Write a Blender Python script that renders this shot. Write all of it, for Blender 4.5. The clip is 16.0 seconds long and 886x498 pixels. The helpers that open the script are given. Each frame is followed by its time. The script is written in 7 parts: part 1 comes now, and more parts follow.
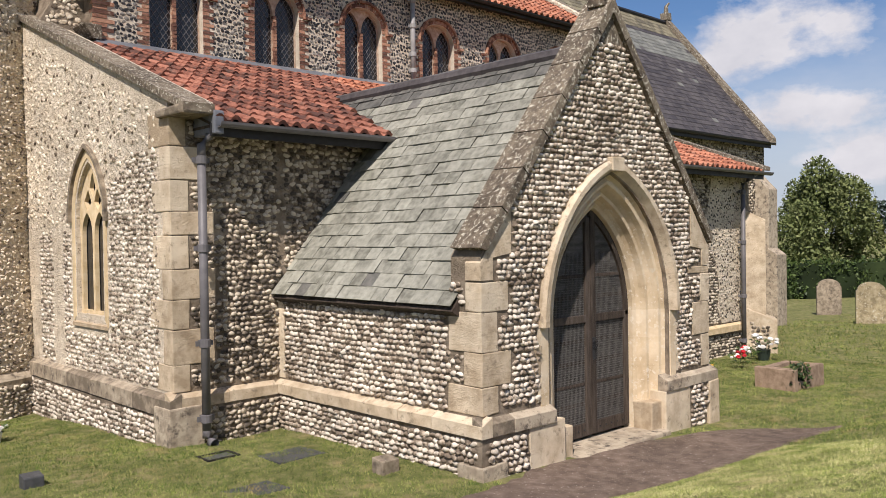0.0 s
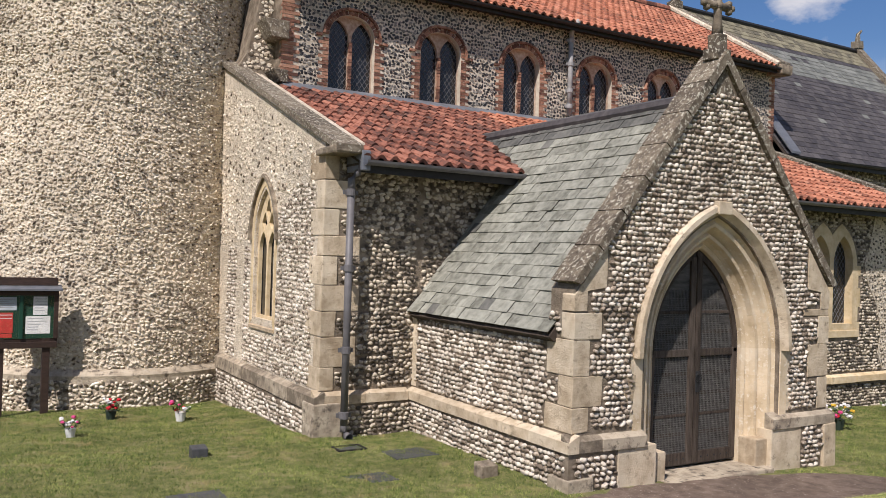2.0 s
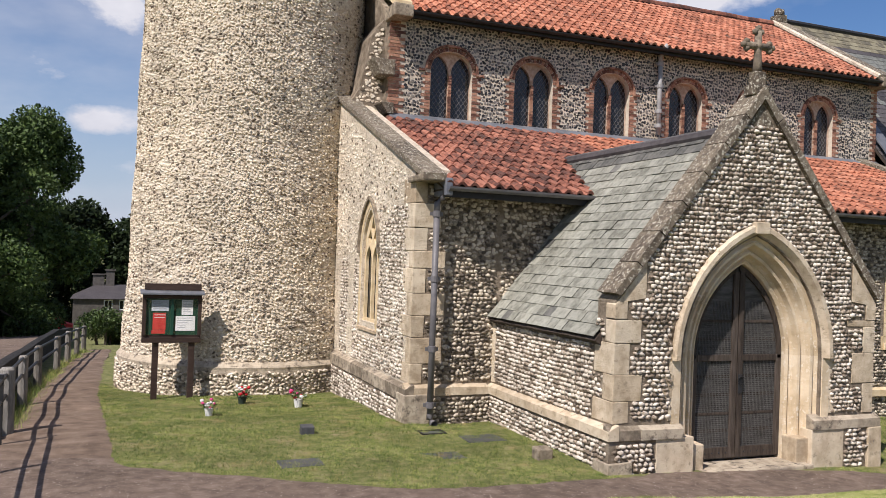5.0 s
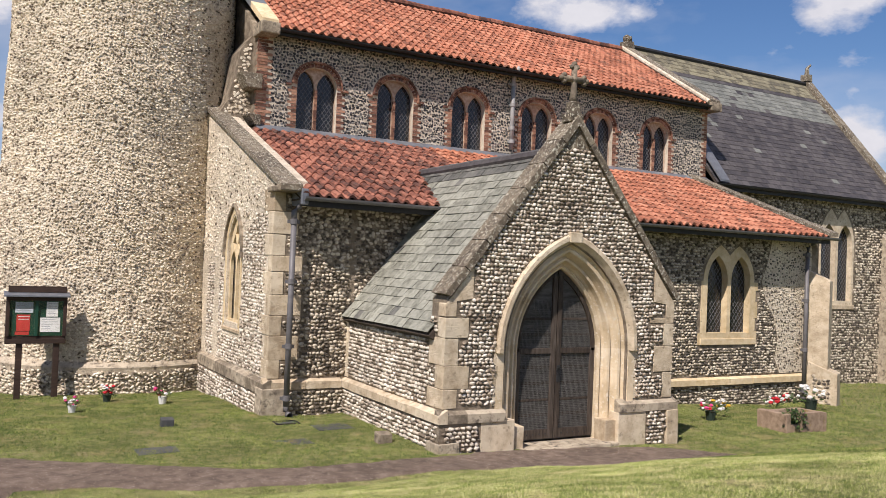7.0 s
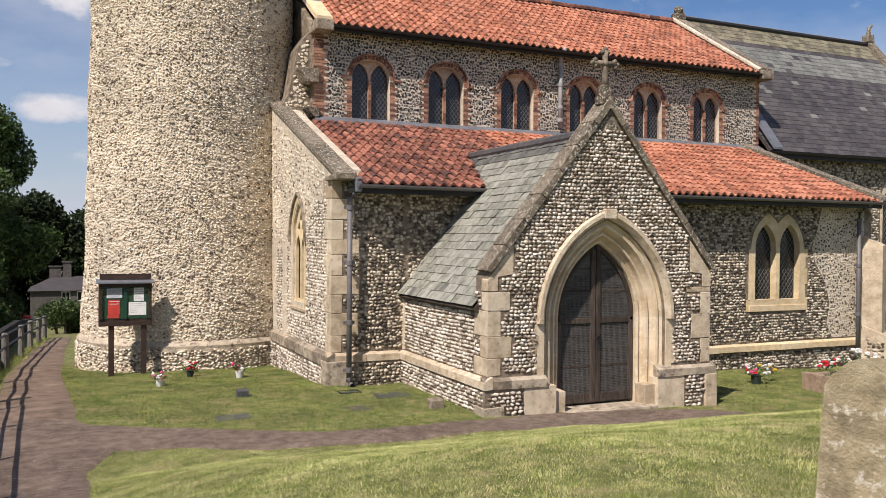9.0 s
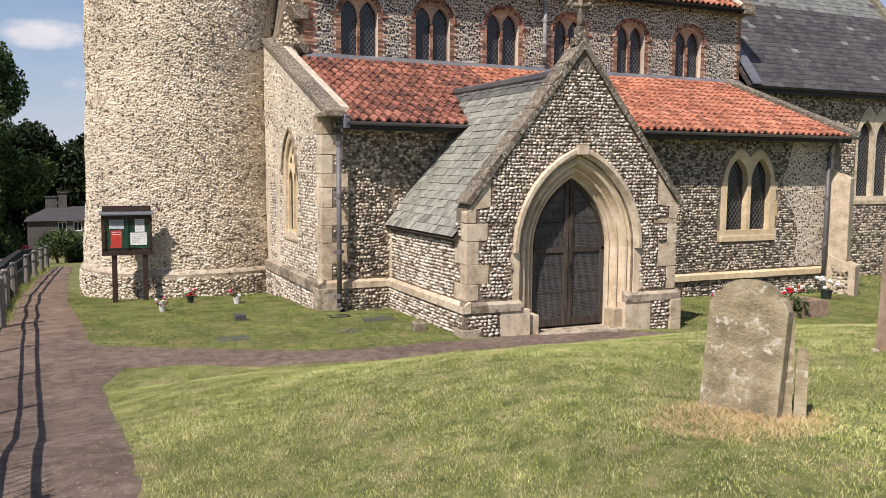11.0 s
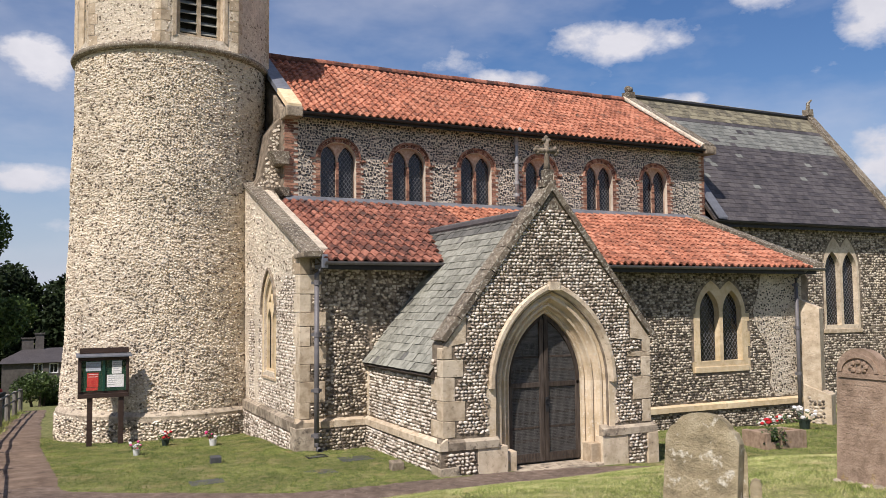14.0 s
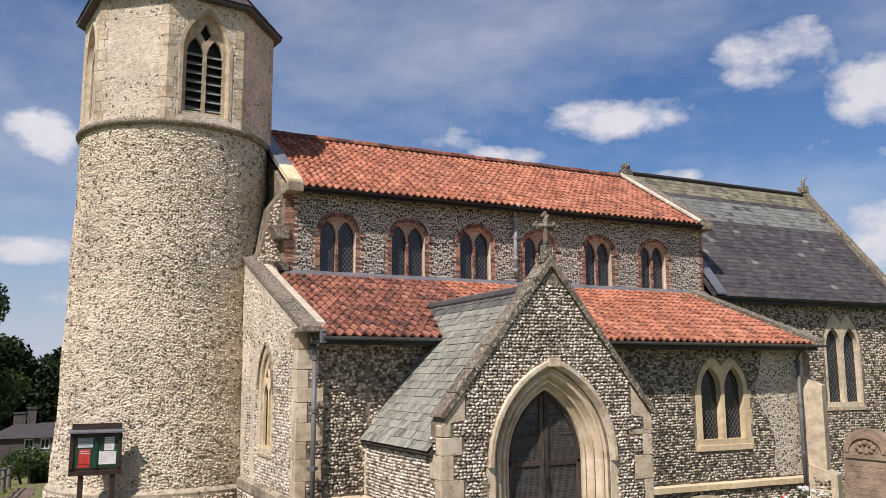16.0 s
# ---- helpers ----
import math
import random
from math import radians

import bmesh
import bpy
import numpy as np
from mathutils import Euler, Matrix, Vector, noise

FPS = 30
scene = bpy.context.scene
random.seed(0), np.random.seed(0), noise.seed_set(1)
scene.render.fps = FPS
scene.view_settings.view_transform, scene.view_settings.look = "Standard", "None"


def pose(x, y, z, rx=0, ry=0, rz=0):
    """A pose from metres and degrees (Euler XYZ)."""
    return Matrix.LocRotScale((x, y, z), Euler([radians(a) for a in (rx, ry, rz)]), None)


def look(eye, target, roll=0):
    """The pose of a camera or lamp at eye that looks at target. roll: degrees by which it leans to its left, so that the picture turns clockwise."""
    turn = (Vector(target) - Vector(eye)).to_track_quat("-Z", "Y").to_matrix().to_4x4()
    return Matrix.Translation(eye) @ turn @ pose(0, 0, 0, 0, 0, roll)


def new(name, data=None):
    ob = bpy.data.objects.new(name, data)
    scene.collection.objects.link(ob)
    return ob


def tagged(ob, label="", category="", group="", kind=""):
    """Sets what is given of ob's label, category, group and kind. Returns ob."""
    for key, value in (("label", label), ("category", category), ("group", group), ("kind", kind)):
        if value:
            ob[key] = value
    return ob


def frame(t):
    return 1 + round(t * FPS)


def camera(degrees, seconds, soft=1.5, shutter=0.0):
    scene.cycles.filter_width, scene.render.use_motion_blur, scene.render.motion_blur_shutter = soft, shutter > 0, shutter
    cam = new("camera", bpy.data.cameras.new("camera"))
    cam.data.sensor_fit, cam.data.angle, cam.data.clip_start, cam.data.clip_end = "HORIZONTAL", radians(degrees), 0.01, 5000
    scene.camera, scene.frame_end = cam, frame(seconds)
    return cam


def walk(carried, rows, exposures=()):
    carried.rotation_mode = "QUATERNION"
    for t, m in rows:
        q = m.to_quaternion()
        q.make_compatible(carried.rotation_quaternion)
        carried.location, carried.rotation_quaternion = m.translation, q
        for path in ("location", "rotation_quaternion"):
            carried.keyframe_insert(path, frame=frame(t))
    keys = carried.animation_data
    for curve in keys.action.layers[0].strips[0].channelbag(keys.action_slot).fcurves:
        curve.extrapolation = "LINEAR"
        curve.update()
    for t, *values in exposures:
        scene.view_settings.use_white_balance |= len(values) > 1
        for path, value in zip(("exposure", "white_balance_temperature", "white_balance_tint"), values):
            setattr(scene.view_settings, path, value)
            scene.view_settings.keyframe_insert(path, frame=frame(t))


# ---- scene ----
cam = camera(56.1, 16.0, soft=0.7)
PATH = [
    (0, (-6.009, -5.691, 2.419), (-4.626, -4.247, 2.389), -0.9),
    (0.5, (-6.029, -6.11, 2.456), (-4.741, -4.581, 2.441), 0.6),
    (1, (-6.043, -6.478, 2.52), (-4.826, -4.891, 2.561), 0.8),
    (1.5, (-6.107, -6.785, 2.53), (-4.98, -5.133, 2.569), 1.5),
    (2, (-5.992, -7.11, 2.549), (-4.969, -5.391, 2.563), 1.8),
    (2.5, (-6.048, -7.445, 2.575), (-4.972, -5.759, 2.545), 2.4),
    (3, (-6.092, -7.691, 2.629), (-4.968, -6.039, 2.537), 2.1),
    (3.5, (-6.086, -8.004, 2.668), (-5.111, -6.258, 2.635), 1.8),
    (3.7, (-6.077, -8.116, 2.678), (-5.17, -6.334, 2.691), 1.9),
    (5.8, (-5.987, -9.59, 2.699), (-5.265, -7.725, 2.711), 2.0),
    (6, (-5.941, -9.691, 2.706), (-5.149, -7.855, 2.713), 2.3),
    (6.5, (-5.945, -10.129, 2.72), (-5.056, -8.338, 2.742), 2.1),
    (7, (-6.019, -10.522, 2.721), (-5.044, -8.776, 2.759), 2.3),
    (7.5, (-6.022, -10.859, 2.738), (-5.112, -9.078, 2.778), 1.6),
    (8, (-5.961, -11.077, 2.786), (-5.166, -9.242, 2.822), -0.4),
    (8.5, (-6.078, -11.344, 2.788), (-5.279, -9.511, 2.8), -1.2),
    (9, (-6.074, -11.656, 2.805), (-5.254, -9.832, 2.779), 0.4),
    (9.4, (-6.011, -11.995, 2.805), (-5.151, -10.191, 2.733), 1.0),
    (9.5, (-5.975, -12.047, 2.82), (-5.101, -10.25, 2.729), 1.0),
    (9.7, (-6.033, -12.1, 2.828), (-5.126, -10.323, 2.687), 0.4),
    (11.8, (-6.305, -12.9, 2.934), (-5.513, -11.074, 2.736), 0.3),
    (12, (-6.312, -12.92, 2.936), (-5.491, -11.105, 2.761), 0.6),
    (12.5, (-6.279, -12.939, 2.943), (-5.382, -11.153, 2.863), 0.4),
    (13, (-6.301, -12.951, 2.949), (-5.387, -11.172, 2.966), -0.2),
    (13.5, (-6.302, -12.955, 2.954), (-5.403, -11.171, 3.038), -0.5),
    (14, (-6.294, -12.964, 2.953), (-5.425, -11.167, 3.081), -0.5),
    (14.5, (-6.294, -12.966, 2.955), (-5.448, -11.161, 3.123), -0.3),
    (15, (-6.299, -12.979, 2.961), (-5.459, -11.177, 3.174), -0.0),
    (15.5, (-6.311, -12.989, 2.964), (-5.463, -11.196, 3.223), 0.0),
    (16, (-6.302, -12.95, 2.972), (-5.437, -11.172, 3.277), -0.3),
]
walk(cam, [(t, look(eye, target, roll)) for t, eye, target, roll in PATH], [(0.0, -0.03, 6420, 17), (1.0, -0.10, 6300, 17), (2.0, -0.14, 6200, 17), (3.5, -0.13, 6150, 17), (6.0, 0.06, 6280, 17), (7.5, -0.02, 6380, 17), (9.5, 0.0, 6440, 17), (12.0, 0.06, 6280, 17), (13.5, 0.0, 6280, 17), (15.5, -0.07, 6260, 17), (16.0, -0.07, 6260, 17)])

# ---- world, sun, exposure ----
SUN_AZ, SUN_EL = radians(236), radians(50)
sun_dir = Vector((math.sin(SUN_AZ) * math.cos(SUN_EL), math.cos(SUN_AZ) * math.cos(SUN_EL), math.sin(SUN_EL)))
sun = new("sun", bpy.data.lights.new("sun", "SUN"))
sun.data.energy, sun.data.angle, sun.data.color = 6.0, radians(0.53), (1.0, 0.93, 0.82)
sun.matrix_world = look(sun_dir * 60, (0, 0, 0))
scene.view_settings.exposure = 0.0


def make_world():
    w = bpy.data.worlds.new("sky")
    scene.world = w
    w.use_nodes = True
    t = w.node_tree
    t.nodes.clear()
    N, L = t.nodes.new, t.links.new
    out, bg, sky = N("ShaderNodeOutputWorld"), N("ShaderNodeBackground"), N("ShaderNodeTexSky")
    sky.sky_type, sky.sun_disc = "NISHITA", False
    sky.sun_elevation, sky.sun_rotation = SUN_EL, SUN_AZ
    sky.air_density, sky.dust_density, sky.ozone_density = 1.1, 0.6, 3.5
    bg.inputs["Strength"].default_value = 0.073
    tc = N("ShaderNodeTexCoord")

    def math_node(op, a, b=None, clamp=False):
        m = N("ShaderNodeMath")
        m.operation, m.use_clamp = op, clamp
        for k, v in ((0, a), (1, b)):
            if v is None:
                continue
            if isinstance(v, (int, float)):
                m.inputs[k].default_value = v
            else:
                L(v, m.inputs[k])
        return m.outputs[0]

    def fbm(scale, detail, stretch):
        mp = N("ShaderNodeMapping")
        mp.inputs["Scale"].default_value = stretch
        L(tc.outputs["Generated"], mp.inputs["Vector"])
        nz = N("ShaderNodeTexNoise")
        nz.inputs["Scale"].default_value, nz.inputs["Detail"].default_value, nz.inputs["Roughness"].default_value = scale, detail, 0.58
        L(mp.outputs[0], nz.inputs["Vector"])
        return nz.outputs["Fac"]

    shape = fbm(11.0, 9, (1, 1, 1.7))
    cover = None
    # cumulus banks, as heading east of north, height above the horizon, half width and half height in degrees
    for az, el, hw, hh in ((37.6, 17.3, 6.2, 1.9), (48.6, 20.2, 5.2, 2.6), (54.3, 17.6, 3.4, 2.8), (30.4, 15.0, 3.2, 1.0), (42.0, 13.2, 2.6, 0.7), (-0.4, 15.0, 3.0, 2.1), (-0.6, 7.9, 4.2, 1.1), (1.5, 5.0, 3.0, 0.8), (55, 9.2, 4.0, 3.2),
                           (66, 12.4, 8, 3.4), (67, 7.6, 6, 2.2), (72, 4.6, 8, 2.4), (80, 9, 6, 3), (-16, 11, 8, 3), (100, 16, 12, 5), (150, 20, 14, 5), (200, 26, 10, 5), (250, 18, 12, 5), (300, 17, 12, 5), (335, 15, 8, 3)):
        a, e = radians(az), radians(el)
        d = Vector((math.sin(a) * math.cos(e), math.cos(a) * math.cos(e), math.sin(e)))
        r, u = Vector((math.cos(a), -math.sin(a), 0)), Vector((-math.sin(a) * math.sin(e), -math.cos(a) * math.sin(e), math.cos(e)))
        parts = []
        for axis, half in ((r, hw), (u, hh)):
            vm = N("ShaderNodeVectorMath")
            vm.operation = "DOT_PRODUCT"
            L(tc.outputs["Generated"], vm.inputs[0])
            vm.inputs[1].default_value = axis / math.sin(radians(half))
            parts.append(math_node("POWER", math_node("ABSOLUTE", vm.outputs["Value"]), 2.0))
        vm = N("ShaderNodeVectorMath")
        vm.operation = "DOT_PRODUCT"
        L(tc.outputs["Generated"], vm.inputs[0])
        vm.inputs[1].default_value = d
        front = math_node("GREATER_THAN", vm.outputs["Value"], 0.5)
        blob = math_node("MULTIPLY", math_node("SUBTRACT", 1.0, math_node("ADD", parts[0], parts[1]), True), front)
        cover = blob if cover is None else math_node("MAXIMUM", cover, blob)
    dens = math_node("ADD", math_node("MULTIPLY", cover, 0.62), math_node("MULTIPLY", math_node("SUBTRACT", shape, 0.5), 1.9))
    ramp = N("ShaderNodeValToRGB")
    ramp.color_ramp.elements[0].position, ramp.color_ramp.elements[1].position = 0.24, 0.62
    L(dens, ramp.inputs[0])
    wisp = N("ShaderNodeValToRGB")
    wisp.color_ramp.elements[0].position, wisp.color_ramp.elements[1].position = 0.38, 0.76
    wisp.color_ramp.elements[1].color = (0.56, 0.56, 0.56, 1)
    L(fbm(2.6, 6, (1, 1, 2.6)), wisp.inputs[0])
    fac = math_node("MAXIMUM", ramp.outputs[0], wisp.outputs[0])
    tone = N("ShaderNodeMix")
    tone.data_type = "RGBA"
    tone.inputs["A"].default_value, tone.inputs["B"].default_value = (7.5, 7.8, 8.4, 1), (12.5, 12.4, 12.2, 1)
    L(fbm(15, 4, (1, 1, 1.5)), tone.inputs["Factor"])
    mix = N("ShaderNodeMix")
    mix.data_type = "RGBA"
    L(fac, mix.inputs["Factor"])
    hsv = N("ShaderNodeHueSaturation")
    hsv.inputs["Hue"].default_value, hsv.inputs["Saturation"].default_value, hsv.inputs["Value"].default_value = 0.506, 1.2, 1.27
    L(sky.outputs[0], hsv.inputs["Color"])
    # pale haze towards the horizon
    sep, haze = N("ShaderNodeSeparateXYZ"), N("ShaderNodeMix")
    haze.data_type = "RGBA"
    L(tc.outputs["Generated"], sep.inputs[0])
    L(math_node("MULTIPLY", math_node("SUBTRACT", 1.0, math_node("DIVIDE", sep.outputs["Z"], 0.24), True), 0.85), haze.inputs["Factor"])
    L(hsv.outputs[0], haze.inputs["A"])
    haze.inputs["B"].default_value = (6.6, 7.7, 9.4, 1)
    L(haze.outputs["Result"], mix.inputs["A"])
    L(tone.outputs["Result"], mix.inputs["B"])
    L(mix.outputs["Result"], bg.inputs["Color"])
    L(bg.outputs[0], out.inputs["Surface"])


make_world()


# ---- materials ----
def material(name, stops, scale=6.0, rough=0.85, bump=0.3, bump_scale=None, detail=6, vary=0.0, island=0.0, spots=None, metal=0.0, stretch=(1, 1, 1), spec=0.3, bump_dist=0.02, blotch=(0.78, 1.15)):
    """A grained surface: noise through a colour ramp, a second larger noise of stains, and bump.
    vary: spread of brightness per object; island: the same per loose piece; spots: (colour, scale, threshold, soft)."""
    m = bpy.data.materials.new(name)
    m.use_nodes = True
    t = m.node_tree
    N, L = t.nodes.new, t.links.new
    b = t.nodes["Principled BSDF"]
    b.inputs["Roughness"].default_value, b.inputs["Metallic"].default_value = rough, metal
    b.inputs["Specular IOR Level"].default_value = spec
    geo = N("ShaderNodeNewGeometry")
    mp = N("ShaderNodeMapping")
    mp.inputs["Scale"].default_value = stretch
    L(geo.outputs["Position"], mp.inputs["Vector"])

    def noise_at(s, d=6, r=0.6):
        n = N("ShaderNodeTexNoise")
        n.inputs["Scale"].default_value, n.inputs["Detail"].default_value, n.inputs["Roughness"].default_value = s, d, r
        L(mp.outputs[0], n.inputs["Vector"])
        return n.outputs["Fac"]

    ramp = N("ShaderNodeValToRGB")
    els = ramp.color_ramp.elements
    lo, hi = 0.3, 0.7
    for k, c in enumerate(stops):
        p = lo + (hi - lo) * k / max(1, len(stops) - 1)
        el = els[k] if k < 2 else els.new(p)
        el.position, el.color = p, (*c, 1)
    if len(stops) == 1:
        els[1].color = (*stops[0], 1)
    rnd = geo.outputs["Random Per Island"] if island else None
    src = noise_at(scale, detail)
    if island:
        mixv = N("ShaderNodeMath")
        mixv.operation = "MULTIPLY_ADD"
        sub = N("ShaderNodeMath")
        sub.operation = "SUBTRACT"
        L(rnd, sub.inputs[0])
        sub.inputs[1].default_value = 0.5
        L(sub.outputs[0], mixv.inputs[0])
        mixv.inputs[1].default_value = island
        L(src, mixv.inputs[2])
        src = mixv.outputs[0]
    if vary:
        info = N("ShaderNodeObjectInfo")
        mixv = N("ShaderNodeMath")
        mixv.operation = "MULTIPLY_ADD"
        sub = N("ShaderNodeMath")
        sub.operation = "SUBTRACT"
        L(info.outputs["Random"], sub.inputs[0])
        sub.inputs[1].default_value = 0.5
        L(sub.outputs[0], mixv.inputs[0])
        mixv.inputs[1].default_value = vary
        L(src, mixv.inputs[2])
        src = mixv.outputs[0]
    L(src, ramp.inputs[0])
    col = ramp.outputs[0]
    big = N("ShaderNodeMapRange")
    big.inputs["From Min"].default_value, big.inputs["From Max"].default_value = 0.3, 0.7
    big.inputs["To Min"].default_value, big.inputs["To Max"].default_value = blotch
    L(noise_at(0.9, 5), big.inputs["Value"])
    mul = N("ShaderNodeMix")
    mul.data_type, mul.blend_type = "RGBA", "MULTIPLY"
    mul.inputs["Factor"].default_value = 1.0
    L(col, mul.inputs["A"])
    L(big.outputs[0], mul.inputs["B"])
    col = mul.outputs["Result"]
    if spots:
        c, s, th, soft = spots
        mr = N("ShaderNodeMapRange")
        mr.inputs["From Min"].default_value, mr.inputs["From Max"].default_value = th, th + soft
        L(noise_at(s, 5, 0.65), mr.inputs["Value"])
        mx = N("ShaderNodeMix")
        mx.data_type = "RGBA"
        L(mr.outputs[0], mx.inputs["Factor"])
        L(col, mx.inputs["A"])
        mx.inputs["B"].default_value = (*c, 1)
        col = mx.outputs["Result"]
    L(col, b.inputs["Base Color"])
    if bump:
        bp = N("ShaderNodeBump")
        bp.inputs["Strength"].default_value, bp.inputs["Distance"].default_value = bump, bump_dist
        L(noise_at(bump_scale or scale * 3, 7, 0.65), bp.inputs["Height"])
        L(bp.outputs[0], b.inputs["Normal"])
    return m


# mortar toned down so its colour carries the shadow between the flints
M_MORTAR = material("lime mortar darkened as gap shade", [(0.12, 0.095, 0.066), (0.23, 0.185, 0.135), (0.36, 0.30, 0.225)], 5, 0.95, 0.9, 45, spots=((0.10, 0.082, 0.06), 3.2, 0.55, 0.2), bump_dist=0.03)
M_RENDER = material("weathered cream lime render", [(0.50, 0.42, 0.31), (0.66, 0.57, 0.44), (0.76, 0.68, 0.55)], 7, 0.95, 1.0, 26, spots=((0.20, 0.16, 0.12), 19.0, 0.60, 0.06), bump_dist=0.05)
M_DARKMORT = material("pale mortar of the clerestory", [(0.50, 0.43, 0.33), (0.70, 0.62, 0.50)], 6, 0.95, 0.8, 50)
M_COBBLE = material("grey beach flint cobbles", [(0.17, 0.135, 0.10), (0.38, 0.31, 0.235), (0.51, 0.45, 0.37), (0.62, 0.55, 0.45), (0.73, 0.66, 0.56)], 14, 0.75, 0.6, 50, island=0.48, spec=0.25)
M_FLINT = material("mixed knapped flint", [(0.085, 0.07, 0.054), (0.385, 0.325, 0.245), (0.60, 0.525, 0.41)], 16, 0.75, 0.6, 50, island=0.7, spec=0.25)
M_DARKFLINT = material("dark knapped flint", [(0.018, 0.017, 0.018), (0.05, 0.046, 0.043), (0.24, 0.22, 0.19)], 12, 0.35, 0.3, 50, island=0.7, spec=0.5)
M_TOWERFLINT = material("lime-washed tower flint", [(0.15, 0.12, 0.09), (0.57, 0.475, 0.355), (0.68, 0.59, 0.46), (0.73, 0.645, 0.51), (0.78, 0.70, 0.57)], 6, 0.95, 0.8, 45, island=0.41, spec=0.05, blotch=(0.84, 1.12))
M_STONE = material("weathered cream limestone", [(0.38, 0.295, 0.195), (0.54, 0.44, 0.31), (0.66, 0.565, 0.42)], 5, 0.88, 0.7, 40, vary=0.3, spots=((0.27, 0.215, 0.15), 11, 0.57, 0.15))
M_ARCH = material("honey limestone mouldings", [(0.46, 0.35, 0.215), (0.60, 0.48, 0.32), (0.70, 0.59, 0.43)], 3, 0.88, 0.5, 45, vary=0.25, spots=((0.66, 0.58, 0.45), 16, 0.56, 0.08))
M_CLEANSTONE = material("fresh honey limestone", [(0.53, 0.40, 0.225), (0.64, 0.505, 0.31), (0.71, 0.585, 0.39)], 7, 0.85, 0.3, 60, vary=0.2, spots=((0.42, 0.32, 0.19), 6, 0.6, 0.2))
M_GREYSTONE = material("lichened grey-brown coping stone", [(0.075, 0.06, 0.044), (0.155, 0.125, 0.09), (0.26, 0.22, 0.16)], 9, 0.92, 0.8, 40, vary=0.2, spots=((0.50, 0.47, 0.38), 24, 0.55, 0.07))
M_PLINTH = material("stained plinth stone", [(0.17, 0.138, 0.10), (0.32, 0.265, 0.195), (0.47, 0.40, 0.30)], 7, 0.9, 0.7, 40, vary=0.35, spots=((0.11, 0.09, 0.07), 8, 0.53, 0.14))
M_BRICK = material("soft red brick", [(0.12, 0.058, 0.042), (0.25, 0.12, 0.078), (0.40, 0.22, 0.145)], 16, 0.9, 0.5, 70, vary=0.6, spots=((0.50, 0.40, 0.30), 15, 0.6, 0.12))
M_TERRA = material("pale moulded brick tracery", [(0.32, 0.20, 0.14), (0.44, 0.31, 0.225), (0.56, 0.44, 0.34)], 14, 0.9, 0.4, 60, vary=0.3)
M_PATHRED = material("reddish worn tarmac", [(0.115, 0.08, 0.056), (0.185, 0.132, 0.095), (0.255, 0.19, 0.14)], 3, 0.95, 0.8, 90, spots=((0.36, 0.30, 0.24), 40, 0.64, 0.04))
M_PANTILE = material("orange clay pantile", [(0.195, 0.078, 0.048), (0.385, 0.142, 0.080), (0.485, 0.22, 0.136)], 10, 0.75, 0.35, 60, island=0.36, spots=((0.12, 0.08, 0.06), 3.0, 0.58, 0.16))
M_PANTILE_OLD = material("sooty old clay pantile", [(0.085, 0.040, 0.031), (0.22, 0.083, 0.054), (0.34, 0.145, 0.096)], 9, 0.8, 0.4, 60, island=0.42, spots=((0.07, 0.052, 0.044), 2.4, 0.54, 0.2))
M_SLATE = material("pale green-grey slate", [(0.148, 0.147, 0.117), (0.255, 0.253, 0.209), (0.335, 0.332, 0.275)], 11, 0.7, 0.4, 50, vary=0.25, spec=0.35, spots=((0.19, 0.175, 0.135), 8, 0.60, 0.12))
M_SLATE_DARK = material("purple-grey slate", [(0.048, 0.044, 0.047), (0.074, 0.066, 0.067), (0.10, 0.091, 0.09)], 9, 0.6, 0.25, 50, island=0.4)
M_SLATE_OLD = material("dark weathered slate", [(0.075, 0.075, 0.068), (0.12, 0.118, 0.105), (0.17, 0.165, 0.145)], 9, 0.7, 0.3, 50, vary=0.3)
M_SLATE_MOSS = material("lichened slate", [(0.11, 0.10, 0.075), (0.19, 0.17, 0.115), (0.25, 0.23, 0.155)], 9, 0.85, 0.4, 50, island=0.5)
M_SLATE_BLUE = material("green-grey slate", [(0.12, 0.125, 0.115), (0.18, 0.185, 0.165), (0.23, 0.235, 0.21)], 9, 0.6, 0.25, 50, island=0.3)
M_LEAD = material("dull lead sheet", [(0.15, 0.16, 0.18), (0.24, 0.25, 0.275)], 6, 0.5, 0.2, 20, metal=0.35)
M_IRON = material("grey painted cast iron", [(0.11, 0.105, 0.108), (0.155, 0.148, 0.15)], 8, 0.5, 0.15, 60, spec=0.4)
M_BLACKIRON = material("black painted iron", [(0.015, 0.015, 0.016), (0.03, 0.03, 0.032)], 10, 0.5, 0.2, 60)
M_OAK = material("dark weathered oak", [(0.034, 0.025, 0.019), (0.062, 0.047, 0.036), (0.10, 0.08, 0.064)], 5, 0.75, 0.5, 30, stretch=(6, 6, 0.7), vary=0.2)
M_MESH = material("grey wire mesh", [(0.11, 0.105, 0.095), (0.19, 0.18, 0.165)], 20, 0.55, 0.2, 90, metal=0.2)
M_DOORBOARD = material("grey weathered boards behind the mesh", [(0.035, 0.032, 0.028), (0.075, 0.07, 0.064), (0.12, 0.113, 0.104)], 4, 0.85, 0.4, 40, stretch=(1, 1, 4))
M_DARKWOOD = material("dark brown stained timber", [(0.03, 0.018, 0.013), (0.055, 0.032, 0.024)], 6, 0.65, 0.3, 40, stretch=(1, 1, 5))
M_GREEN = material("dark green painted board", [(0.01, 0.045, 0.028), (0.014, 0.06, 0.037)], 8, 0.5, 0.1)
M_PAPER = material("white paper", [(0.72, 0.72, 0.70), (0.80, 0.80, 0.78)], 4, 0.7, 0.05)
